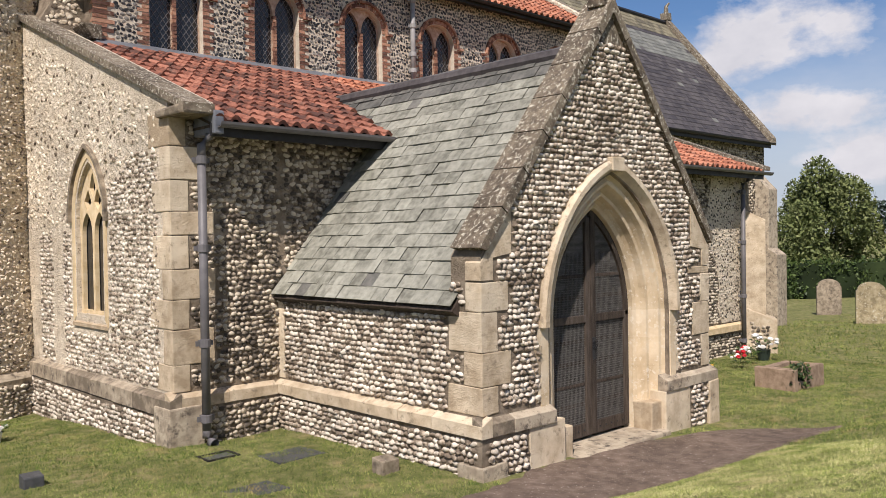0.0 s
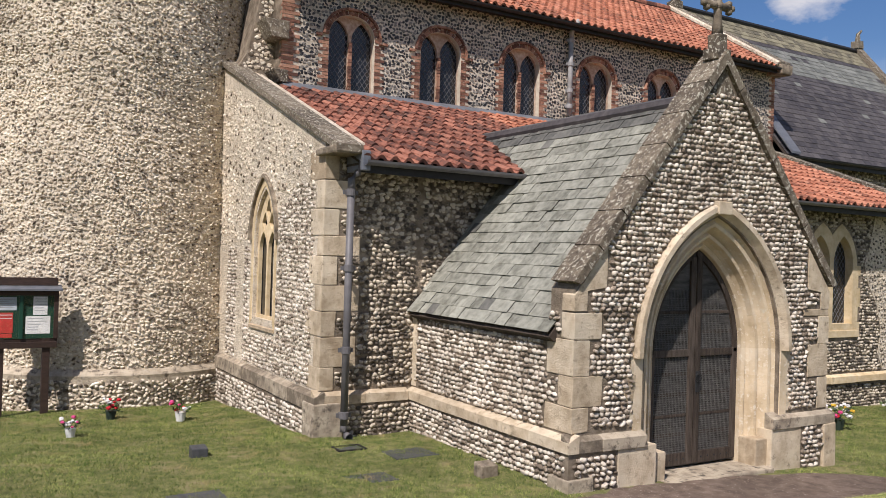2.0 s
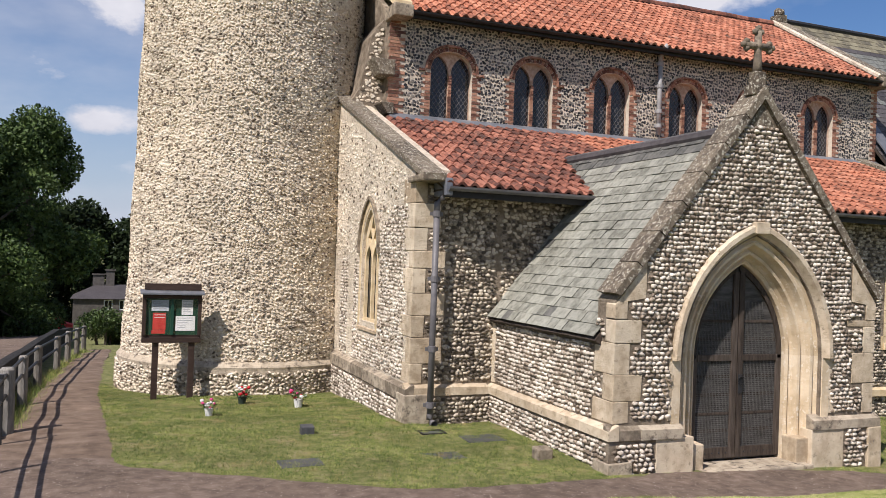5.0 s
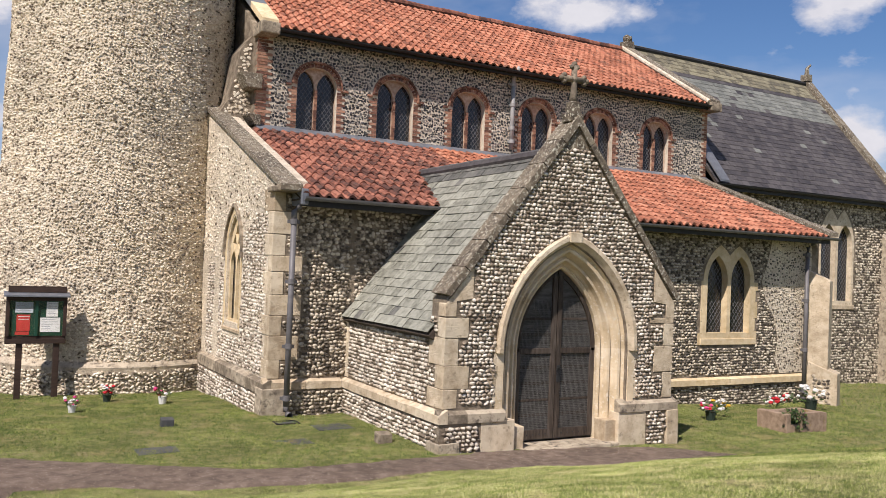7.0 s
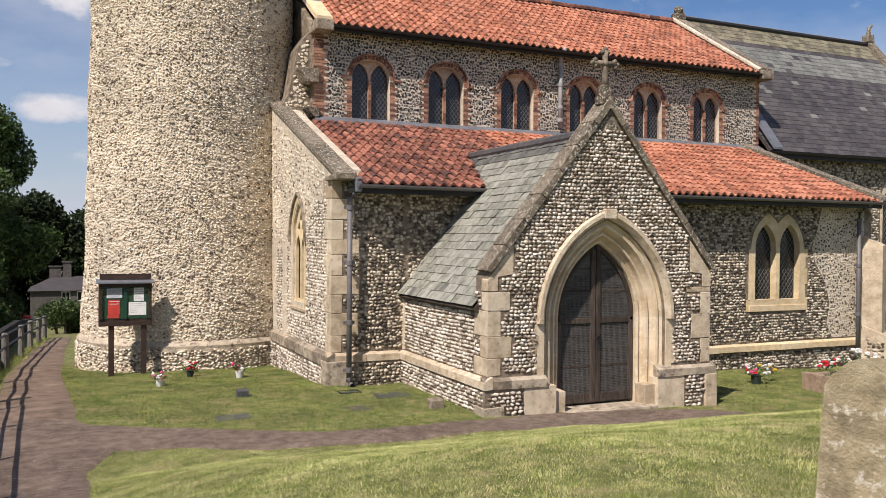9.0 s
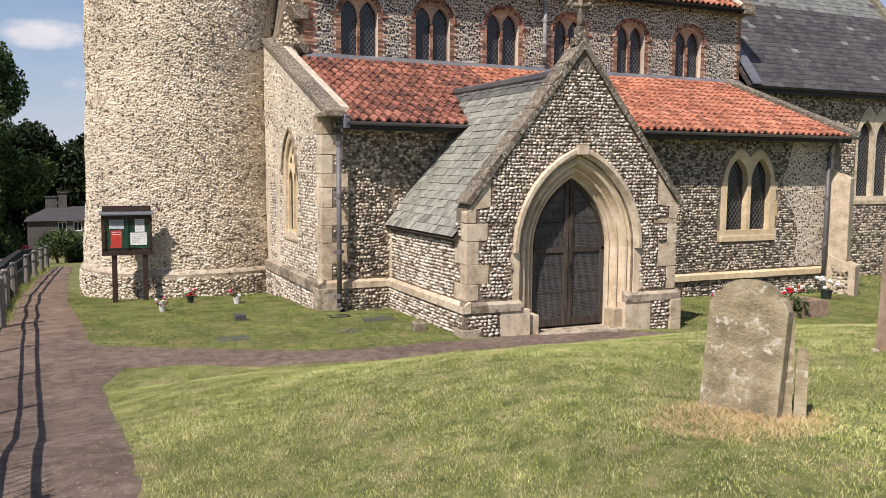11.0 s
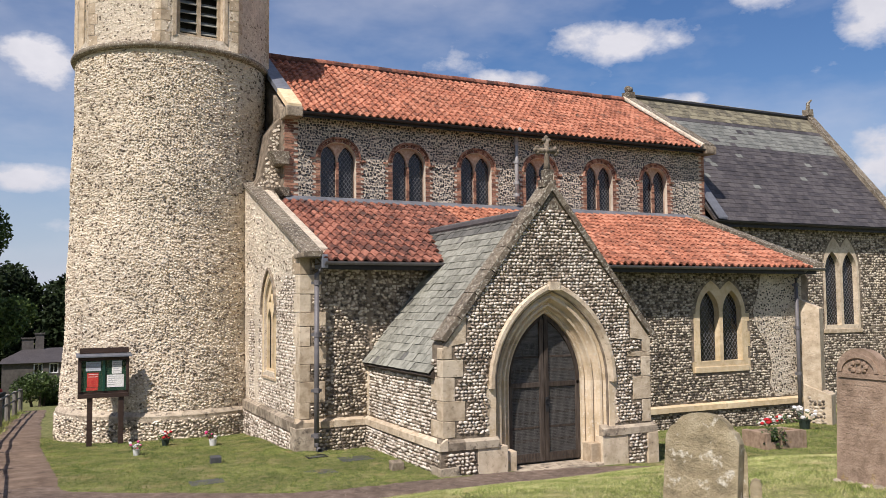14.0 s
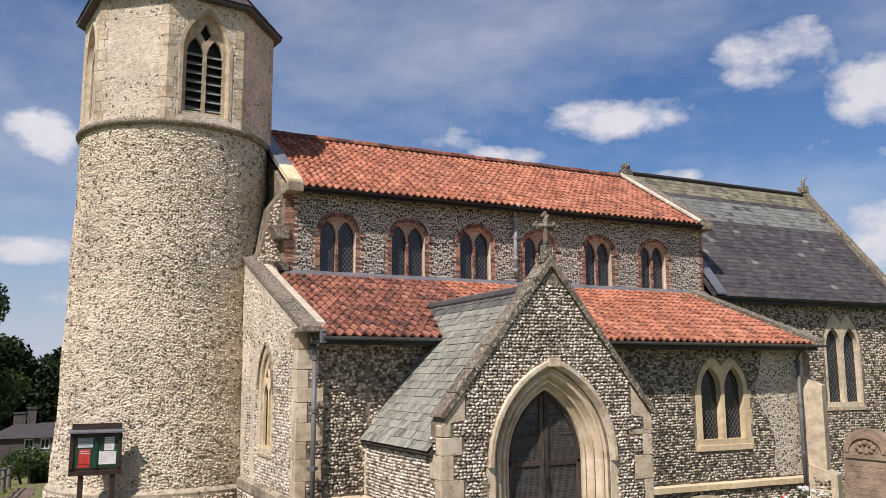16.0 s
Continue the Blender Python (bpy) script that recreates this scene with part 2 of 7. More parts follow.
M_PAPER_BLUE = material("pale blue paper", [(0.50, 0.55, 0.60), (0.62, 0.66, 0.70)], 9, 0.7, 0.05)
M_RED = material("red printed card", [(0.42, 0.035, 0.03), (0.55, 0.06, 0.05)], 12, 0.6, 0.05)
M_INK = material("grey ink", [(0.42, 0.42, 0.44)], 5, 0.7, 0)
M_TARMAC = material("worn tarmac with grit", [(0.115, 0.082, 0.060), (0.175, 0.128, 0.097), (0.25, 0.19, 0.148)], 6, 0.95, 0.9, 110, spots=((0.42, 0.36, 0.30), 32, 0.62, 0.03), blotch=(0.7, 1.15))
M_SOIL = material("lawn under the grass", [(0.075, 0.09, 0.026), (0.155, 0.165, 0.052), (0.26, 0.235, 0.108)], 7, 0.95, 1.0, 70, detail=9, spots=((0.28, 0.23, 0.12), 2.3, 0.55, 0.16))
M_GRASS = material("mown grass blades", [(0.105, 0.155, 0.03), (0.25, 0.305, 0.072), (0.385, 0.405, 0.13), (0.58, 0.54, 0.27)], 3.0, 0.65, 0.0, island=0.5, spec=0.2, spots=((0.56, 0.48, 0.25), 2.2, 0.56, 0.16), blotch=(0.7, 1.3))
M_GRASS_N = material("green lawn blades", [(0.055, 0.10, 0.016), (0.15, 0.205, 0.04), (0.34, 0.35, 0.11)], 2.8, 0.65, 0.0, island=0.55, spec=0.2, spots=((0.37, 0.29, 0.13), 2.4, 0.56, 0.10), blotch=(0.6, 1.3))
M_STRAW = material("dry cut straw", [(0.42, 0.34, 0.17), (0.58, 0.50, 0.29)], 5, 0.85, 0.0, island=0.4)
M_DRYSTRAW = material("orange scorched straw", [(0.46, 0.31, 0.15), (0.62, 0.46, 0.26)], 5, 0.85, 0.0, island=0.4)
M_LEAF = material("garden tree leaves", [(0.022, 0.04, 0.011), (0.05, 0.085, 0.02), (0.09, 0.13, 0.035)], 0.8, 0.55, 0.0, island=0.4, spec=0.3)
M_ROADLEAF = material("roadside tree leaves", [(0.022, 0.04, 0.012), (0.055, 0.095, 0.024), (0.10, 0.145, 0.042)], 0.6, 0.6, 0.0, island=0.4, spec=0.2)
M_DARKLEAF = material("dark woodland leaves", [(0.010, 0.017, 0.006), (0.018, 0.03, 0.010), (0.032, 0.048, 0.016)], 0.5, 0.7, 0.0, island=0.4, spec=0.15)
M_WILLOW = material("pale willow leaves", [(0.075, 0.10, 0.032), (0.13, 0.16, 0.055), (0.19, 0.215, 0.085)], 0.5, 0.6, 0.0, island=0.4, spec=0.2)
M_CEDAR = material("blue-green cedar needles", [(0.020, 0.037, 0.027), (0.045, 0.07, 0.052), (0.08, 0.11, 0.085)], 0.5, 0.6, 0.0, island=0.4, spec=0.2)
M_BARK = material("grey-brown bark", [(0.06, 0.05, 0.04), (0.13, 0.105, 0.08)], 5, 0.9, 0.8, 20)
M_ASHSTONE = material("brown-grey headstone", [(0.17, 0.14, 0.085), (0.33, 0.272, 0.165), (0.46, 0.395, 0.265)], 6, 0.9, 0.8, 40, spots=((0.53, 0.49, 0.39), 11, 0.57, 0.10), blotch=(0.6, 1.15))
M_REDSTONE = material("reddish-brown headstone", [(0.185, 0.13, 0.088), (0.295, 0.21, 0.148), (0.375, 0.28, 0.20)], 9, 0.9, 0.6, 45, spots=((0.32, 0.22, 0.06), 4, 0.63, 0.1))
M_POSTWOOD = material("grey weathered post timber", [(0.13, 0.12, 0.10), (0.22, 0.205, 0.18), (0.31, 0.29, 0.26)], 6, 0.9, 0.6, 30, stretch=(6, 6, 0.8), vary=0.3)
# near-black tone puts the lane wall's shaded face into the colour; drain rim too
M_LANEWALL = material("flint walling with painted shade", [(0.010, 0.010, 0.009), (0.022, 0.02, 0.018), (0.04, 0.037, 0.033)], 9, 0.9, 0.8, 30)
M_ZINC = material("pale grey painted pipe", [(0.26, 0.255, 0.25), (0.36, 0.355, 0.345)], 8, 0.55, 0.1, 60)
M_DARKSTONE = material("dark slate memorial", [(0.05, 0.052, 0.055), (0.085, 0.087, 0.09)], 12, 0.5, 0.2, 60)


def glass_material():
    m = bpy.data.materials.new("old dark window glass")
    m.use_nodes = True
    t = m.node_tree
    b = t.nodes["Principled BSDF"]
    b.inputs["Base Color"].default_value = (0.012, 0.014, 0.017, 1)
    b.inputs["Roughness"].default_value, b.inputs["IOR"].default_value = 0.12, 1.52
    n, bp = t.nodes.new("ShaderNodeTexNoise"), t.nodes.new("ShaderNodeBump")
    n.inputs["Scale"].default_value = 9
    bp.inputs["Strength"].default_value, bp.inputs["Distance"].default_value = 0.25, 0.02
    t.links.new(n.outputs["Fac"], bp.inputs["Height"])
    t.links.new(bp.outputs[0], b.inputs["Normal"])
    return m


def clear_glass():
    m = bpy.data.materials.new("clear glass")
    m.use_nodes = True
    t = m.node_tree
    g, tr, mx, fr = (t.nodes.new(k) for k in ("ShaderNodeBsdfGlossy", "ShaderNodeBsdfTransparent", "ShaderNodeMixShader", "ShaderNodeFresnel"))
    g.inputs["Roughness"].default_value = 0.05
    t.links.new(fr.outputs[0], mx.inputs[0])
    t.links.new(tr.outputs[0], mx.inputs[1])
    t.links.new(g.outputs[0], mx.inputs[2])
    t.links.new(mx.outputs[0], t.nodes["Material Output"].inputs["Surface"])
    return m


M_GLASS, M_CLEAR = glass_material(), clear_glass()


def plain(name, c, rough=0.6):
    return material(name, [tuple(v * 0.85 for v in c), c], 14, rough, 0.1, 60)


M_PETALS = [plain("red petals", (0.55, 0.02, 0.03)), plain("pink petals", (0.62, 0.07, 0.22)), plain("white petals", (0.75, 0.73, 0.70)), plain("yellow petals", (0.70, 0.42, 0.04)), plain("violet petals", (0.22, 0.06, 0.35))]
M_POT = plain("white plastic pot", (0.70, 0.70, 0.68), 0.4)
M_DARKPOT = plain("dark green pot", (0.03, 0.045, 0.035), 0.5)

M_COBBLE_P = material("grey beach flint cobble", [(0.17, 0.135, 0.10), (0.38, 0.31, 0.235), (0.51, 0.45, 0.37), (0.62, 0.55, 0.45), (0.73, 0.66, 0.56)], 14, 0.75, 0.6, 50, vary=0.48, spec=0.25)
M_PANTILE_P = material("sooty clay pantile", [(0.085, 0.040, 0.031), (0.22, 0.083, 0.054), (0.34, 0.145, 0.096)], 9, 0.8, 0.4, 60, vary=0.42, spots=((0.07, 0.052, 0.044), 2.4, 0.54, 0.2))


# ---- shape helpers ----
def thing(name, at, label, category, group="", kind=""):
    ob = new(name)
    ob.location = at
    ob.empty_display_size = 0.2
    return tagged(ob, label, category, group, kind)


def place(name, me, mat, parent=None, label="", m=None):
    """Link a mesh; with a parent, its coordinates (or the pose m) stay those of the world."""
    if mat is not None and not me.materials:
        me.materials.append(mat)
    ob = new(name, me)
    if m is not None:
        ob.matrix_world = m
    if parent is not None:
        ob.parent = parent
        ob.matrix_parent_inverse = world_of(parent).inverted()
    if label:
        ob["label"] = label
    return ob


def world_of(ob):
    m = ob.matrix_basis.copy()
    while ob.parent is not None:
        m = ob.parent.matrix_basis @ ob.matrix_parent_inverse @ m
        ob = ob.parent
    return m


def part(name, bm, mat, parent=None, label="", smooth=False, bevel=0.0):
    if bevel:
        bmesh.ops.bevel(bm, geom=[e for e in bm.edges if e.calc_face_angle(0) > 0.5], offset=bevel, segments=2, affect="EDGES", profile=0.6)
    bmesh.ops.recalc_face_normals(bm, faces=bm.faces)
    me = bpy.data.meshes.new(name)
    bm.to_mesh(me)
    bm.free()
    if smooth:
        me.shade_smooth()
    return place(name, me, mat, parent, label)


def raw(name, verts, faces, smooth=False):
    me = bpy.data.meshes.new(name)
    me.from_pydata([tuple(v) for v in verts], [], faces)
    me.update()
    if smooth:
        me.shade_smooth()
    return me


def box(bm, lo, hi, m=None):
    g = bmesh.ops.create_cube(bm, size=1)["verts"]
    for v in g:
        v.co = Vector([lo[k] + (v.co[k] + 0.5) * (hi[k] - lo[k]) for k in range(3)])
        if m is not None:
            v.co = m @ v.co
    return g


def rough_box(bm, lo, hi, jitter, seed=0, m=None):
    rng = random.Random(seed)
    for v in box(bm, lo, hi):
        v.co += Vector([rng.uniform(-jitter, jitter) for _ in range(3)])
        if m is not None:
            v.co = m @ v.co


def tube(bm, pts, r, sides=10, cap=True):
    """A round bar along points; r is one radius or one a point."""
    rings = []
    for k, p in enumerate(pts):
        p = Vector(p)
        a, b = Vector(pts[max(k - 1, 0)]), Vector(pts[min(k + 1, len(pts) - 1)])
        d = (b - a).normalized()
        x = d.orthogonal().normalized() if abs(d.z) < 0.9 else d.cross(Vector((0, 1, 0))).normalized()
        y = d.cross(x)
        rad = r[k] if isinstance(r, (list, tuple)) else r
        rings.append([bm.verts.new(p + rad * (math.cos(t) * x + math.sin(t) * y)) for t in [2 * math.pi * i / sides for i in range(sides)]])
    for a, b in zip(rings, rings[1:]):
        for i in range(sides):
            bm.faces.new((a[i], a[(i + 1) % sides], b[(i + 1) % sides], b[i]))
    if cap:
        bm.faces.new(rings[0][::-1])
        bm.faces.new(rings[-1])


def south(y):
    """A wall frame: u east, v up, w out of the wall (south)."""
    return Matrix(((1, 0, 0, 0), (0, 0, -1, y), (0, 1, 0, 0), (0, 0, 0, 1)))


def west(x):
    """A wall frame: u south, v up, w out of the wall (west)."""
    return Matrix(((0, 0, -1, x), (-1, 0, 0, 0), (0, 1, 0, 0), (0, 0, 0, 1)))


def gothic(cx, a, z0, spring, apex, n=9):
    """The outline of a pointed opening, from its foot on the one side over the apex to the other foot."""
    r = apex - spring
    rad = (a * a + r * r) / (2 * a)
    top = math.acos(max(-1, min(1, (rad - a) / rad)))
    left = [(cx + rad - a - rad * math.cos(top * k / n), spring + rad * math.sin(top * k / n)) for k in range(n + 1)]
    pts = ([(cx - a, z0)] if z0 < spring - 1e-6 else []) + left
    return pts + [(2 * cx - u, v) for u, v in reversed(pts[:-1])]


def twin(u0, u1, v0, spring, apex, n=8):
    """The outline of two pointed arches side by side that meet over the mullion."""
    cu = (u0 + u1) / 2
    a = (u1 - u0) / 4 + 0.12
    g = gothic(u0 + a, a, v0, spring, apex, n)
    left = [p for p in g if p[0] < cu - 0.01 and not (p[1] <= spring and p[0] > u0 + a)]
    p, q = left[-1], next(w for w in g[len(left):] + [g[-1]] if w[0] >= cu - 0.01)
    f = (cu - p[0]) / max(1e-6, q[0] - p[0])
    mid = (cu, p[1] + (q[1] - p[1]) * f)
    return left + [mid] + [(2 * cu - u, v) for u, v in reversed(left)]


def slab(outline, holes, F, w0, w1):
    """A plate with openings: the outline and holes in (u, v), from depth w0 to w1 of the frame F."""
    from mathutils.geometry import tessellate_polygon
    loops = [outline] + list(holes)
    flat = [p for lp in loops for p in lp]
    tris = tessellate_polygon([[Vector((u, v, 0)) for u, v in lp] for lp in loops])
    n = len(flat)
    verts = [F @ Vector((u, v, w1)) for u, v in flat] + [F @ Vector((u, v, w0)) for u, v in flat]
    faces = [tuple(t) for t in tris] + [tuple(i + n for i in reversed(t)) for t in tris]
    k = 0
    for lp in loops:
        m = len(lp)
        for i in range(m):
            a, b = k + i, k + (i + 1) % m
            faces.append((a, b, b + n, a + n))
        k += m
    bm = bmesh.new()
    vs = [bm.verts.new(v) for v in verts]
    for f in faces:
        try:
            bm.faces.new([vs[i] for i in f])
        except ValueError:
            pass
    return bm


def loft(curves, F):
    """A moulding: curves of equal length, each a list of (u, v) with its depth w, joined one to the next."""
    bm = bmesh.new()
    rows = [[bm.verts.new(F @ Vector((u, v, w))) for u, v in pts] for pts, w in curves]
    for a, b in zip(rows, rows[1:]):
        for i in range(len(a) - 1):
            bm.faces.new((a[i], a[i + 1], b[i + 1], b[i]))
    return bm


def inside(poly, u, v):
    hit = np.zeros(len(u), bool)
    p = np.array(poly)
    for (x0, y0), (x1, y1) in zip(p, np.roll(p, -1, 0)):
        if y0 == y1:
            continue
        hit ^= ((y0 > v) != (y1 > v)) & (u < (x1 - x0) * (v - y0) / (y1 - y0) + x0)
    return hit


def cobble_plan(outline, holes, course, aspect, irregular, seed, gap=1.04):
    """Places of coursed flints: rows of u, v, half width, half height, turn."""
    rng = np.random.default_rng(seed)
    p = np.array(outline)
    (u0, v0), (u1, v1) = p.min(0), p.max(0)
    rows, v = [], v0 + course / 2
    while v < v1:
        n = int((u1 - u0) / (course * aspect * 0.75)) + 3
        w = course * aspect * rng.uniform(0.6, 1.45, n)
        u = u0 - rng.uniform(0, course) + np.cumsum(w) - w / 2
        h = course * rng.uniform(0.82, 1.1, n)
        rows.append(np.stack([u, v + rng.normal(0, irregular * course, n) + 0.012 * np.sin(u * 1.3 + v), w * gap / 2, h * gap / 2, rng.normal(0, 0.10 + irregular, n)], 1))
        v += course * (1 + rng.normal(0, 0.05))
    a = np.concatenate(rows)
    keep = inside(outline, a[:, 0], a[:, 1])
    for du, dv in ((-0.9, 0), (0.9, 0), (0, -0.9), (0, 0.9)):
        keep &= inside(outline, a[:, 0] + du * a[:, 2], a[:, 1] + dv * a[:, 3])
    for h in holes:
        for du, dv in ((0, 0), (-0.9, 0), (0.9, 0), (0, -0.9), (0, 0.9)):
            keep &= ~inside(h, a[:, 0] + du * a[:, 2], a[:, 1] + dv * a[:, 3])
    return a[keep]


def cobble_mesh(name, a, at, bulge, seed):
    """All flints of the plan a as one mesh; at(u, v, w) gives places."""
    rng = np.random.default_rng(seed)
    n, k = len(a), 7
    t = np.linspace(0, 2 * np.pi, k, endpoint=False)[None] + rng.uniform(0, 1, (n, 1))
    r = rng.uniform(0.70, 1.24, (n, k))
    b = bulge * rng.uniform(0.55, 1.25, (n, 1))
    c, s = np.cos(a[:, 4:5]), np.sin(a[:, 4:5])
    U, V, W = [], [], []
    for f, h in ((1.0, -0.2), (0.80, 0.76)):
        x, y = np.cos(t) * r * a[:, 2:3] * f, np.sin(t) * r * a[:, 3:4] * f
        U.append(a[:, 0:1] + c * x - s * y), V.append(a[:, 1:2] + s * x + c * y), W.append(b * h * rng.uniform(0.4, 1.4, (n, k)))
    U.append(a[:, 0:1] + rng.uniform(-0.2, 0.2, (n, 1)) * a[:, 2:3]), V.append(a[:, 1:2] + rng.uniform(-0.2, 0.2, (n, 1)) * a[:, 3:4]), W.append(b)
    P = at(np.concatenate(U, 1), np.concatenate(V, 1), np.concatenate(W, 1)).reshape(-1, 3)
    base = (np.arange(n) * (2 * k + 1))[:, None]
    i = np.arange(k)
    j = (i + 1) % k
    quads = np.stack([i, j, j + k, i + k], 1)
    tris = np.stack([i + k, j + k, np.full(k, 2 * k)], 1)
    loops = np.concatenate([(base[:, :, None] + quads[None]).reshape(n, -1), (base[:, :, None] + tris[None]).reshape(n, -1)], 1).ravel()
    starts = np.concatenate([np.arange(k) * 4, 4 * k + np.arange(k) * 3])
    starts = (np.arange(n)[:, None] * (7 * k) + starts[None]).ravel()
    me = bpy.data.meshes.new(name)
    me.vertices.add(len(P))
    me.vertices.foreach_set("co", P.ravel())
    me.loops.add(len(loops))
    me.loops.foreach_set("vertex_index", loops.astype(np.int32))
    me.polygons.add(len(starts))
    me.polygons.foreach_set("loop_start", starts.astype(np.int32))
    me.update(calc_edges=True)
    me.shade_smooth()
    return me


def plane_at(F):
    U, V, N, O = (np.array(F.col[k][:3]) for k in range(4))
    return lambda u, v, w: O + u[..., None] * U + v[..., None] * V + w[..., None] * N


def flint_wall(parent, F, outline, holes, thick, body, flint, course=0.088, aspect=1.2, irregular=0.06, bulge=0.03, seed=1, name="wall", clear=(), label="", gap=1.04):
    """A wall with openings and its flint facing; clear: further (u, v) outlines that carry no flint."""
    w = part(name, slab(outline, holes, F, -thick, 0), body, parent, label)
    a = cobble_plan(outline, list(holes) + list(clear), course, aspect, irregular, seed, gap)
    f = place("flint_facing", cobble_mesh("flint_facing", a, plane_at(F), bulge, seed), flint, w)
    if flint in (M_DARKFLINT, M_TOWERFLINT):
        f.data.shade_flat()
    f["kind"] = "stuff"
    return w


def rect(u0, v0, u1, v1):
    return [(u0, v0), (u1, v0), (u1, v1), (u0, v1)]


def quoin_plan(z0, z1, big, small, seed, step=0.34):
    """Courses of corner stones: foot, height and the reach along both walls."""
    rng = random.Random(seed)
    z, k, rows = z0, 0, []
    while z < z1 - 0.05:
        h = min(step * rng.uniform(0.75, 1.3), z1 - z)
        lx, ly = (big, small) if k % 2 else (small, big)
        rows.append((z, h, lx * rng.uniform(0.85, 1.15), ly * rng.uniform(0.85, 1.15)))
        z += h
        k += 1
    return rows


def quoins(parent, corner, sx, sy, z0, z1, big, small, mat, seed, proud=0.012, step=0.34):
    """Alternating corner stones; sx and sy point from the corner along its two walls."""
    for k, (z, h, lx, ly) in enumerate(quoin_plan(z0, z1, big, small, seed, step)):
        x0, y0 = corner[0] - sx * proud, corner[1] - sy * proud
        x1, y1 = corner[0] + sx * lx, corner[1] + sy * ly
        bm = bmesh.new()
        rough_box(bm, (min(x0, x1), min(y0, y1), z + 0.004), (max(x0, x1), max(y0, y1), z + h - 0.004), 0.006, seed * 100 + k)
        part("quoin", bm, mat, parent, bevel=0.01)


def course(name, parent, F, u0, u1, v0, v1, w, mat, seed, length=0.62):
    """A row of plinth or string stones with weathered, sloping tops."""
    rng = random.Random(seed)
    u = u0
    while u < u1 - 0.01:
        e = min(u1, u + length * rng.uniform(0.75, 1.3))
        if u1 - e < 0.2:
            e = u1
        j = rng.uniform(-0.006, 0.006)
        bm = slab(rect(u + 0.003, v0 + j, e - 0.003, v1), [], F, -0.05, w + rng.uniform(-0.006, 0.006))
        cut = (v0 + v1) / 2
        front = [v for v in bm.verts if (F.inverted() @ v.co).z > 0 and (F.inverted() @ v.co).y > cut]
        for v in front:
            q = F.inverted() @ v.co
            v.co = F @ Vector((q.x, q.y - 0.075 + rng.uniform(-0.006, 0.006), q.z))
        part(name, bm, mat, parent, bevel=0.008)
        u = e


def lattice(parent, F, u0, u1, v0, v1, w, pitch=0.13, r=0.0045, name="leading"):
    """Diamond leading of a light, clipped to its rectangle."""
    bm = bmesh.new()
    H, W = v1 - v0, u1 - u0
    slope = 1.35
    for sgn in (1, -1):
        k = -int(H / (pitch * slope)) - 2
        while k * pitch < W + H / slope + pitch:
            pts = []
            for v in (v0, v1):
                pts.append((u0 + k * pitch + sgn * (v - v0) / slope if sgn > 0 else u0 + k * pitch - (v - v0) / slope, v))
            (ua, va), (ub, vb) = pts
            if ub != ua:
                ta, tb = sorted(((u0 - ua) / (ub - ua), (u1 - ua) / (ub - ua)))
                ta, tb = max(0, ta), min(1, tb)
                if tb - ta > 0.01:
                    p, q = [Vector((ua + (ub - ua) * t, va + (vb - va) * t)) for t in (ta, tb)]
                    nrm = Vector((-(q - p).y, (q - p).x)).normalized() * r
                    vs = [bm.verts.new(F @ Vector((*(c), ww))) for ww in (w, w + 0.008) for c in (p + nrm, q + nrm, q - nrm, p - nrm)]
                    for f in ((4, 5, 6, 7), (0, 1, 5, 4), (1, 2, 6, 5), (2, 3, 7, 6), (3, 0, 4, 7)):
                        bm.faces.new([vs[i] for i in f])
            k += 1
    return tagged(part(name, bm, M_IRON, parent), kind="stuff")


# ---- the ground ----
def gz(x, y):
    """Height of the churchyard."""
    z = -0.035 * min(max(x, 0), 28) if x > 0 else 0.0
    if y > 3:
        fall = 0.056 * (min(y, 24) - 3) + 0.085 * (min(max(y, 24), 96) - 24)
        z -= fall * (0.45 + 0.55 / (1 + math.exp(min(max((x - 1.5) / 1.5, -30), 30))))
    u = min(max((-1.25 - y) / 6.6, 0), 1)
    lawn = u * (2 - u)
    low = u * u * (3 - 2 * u) * 0.92
    k = 1 / (1 + math.exp(min(max((x + 5.6) / 0.35, -30), 30)))
    z += (lawn * (1 - k) + low * k) * 1.0
    if y < -7.85:
        z += 0.04 * min(-7.85 - y, 9)
    t = min(max((-3.0 - y) / 4.5, 0), 1)
    z += 0.36 * t * t * (3 - 2 * t) / (1 + math.exp(min(max((-4.3 - x) / 0.45, -30), 30)))
    if x < -9:
        z -= 0.03 * min(-9 - x, 20)
    return z + 0.018 * math.sin(x * 1.7 + 0.6 * y) * math.sin(y * 1.3) + 0.012 * math.sin(3.1 * x + 1) * math.sin(2.3 * y)


def spaced(lo, hi, step, far):
    mid = list(np.arange(lo, hi + 1e-6, step))
    a, d, out = lo, step, []
    while a > -far:
        d *= 1.35
        a -= d
        out.append(a)
    b, d, out2 = hi, step, []
    while b < far:
        d *= 1.35
        b += d
        out2.append(b)
    return out[::-1] + mid + out2


def build_ground():
    xs, ys = spaced(-12, 16, 0.25, 1500), spaced(-18, 14, 0.25, 1500)
    verts = [(x, y, gz(x, y)) for y in ys for x in xs]
    w = len(xs)
    faces = [(j * w + i, j * w + i + 1, (j + 1) * w + i + 1, (j + 1) * w + i) for j in range(len(ys) - 1) for i in range(w - 1)]
    tagged(place("ground", raw("ground", verts, faces, True), M_SOIL), "sloping mown churchyard lawn with dry patches", "ground", kind="structure")


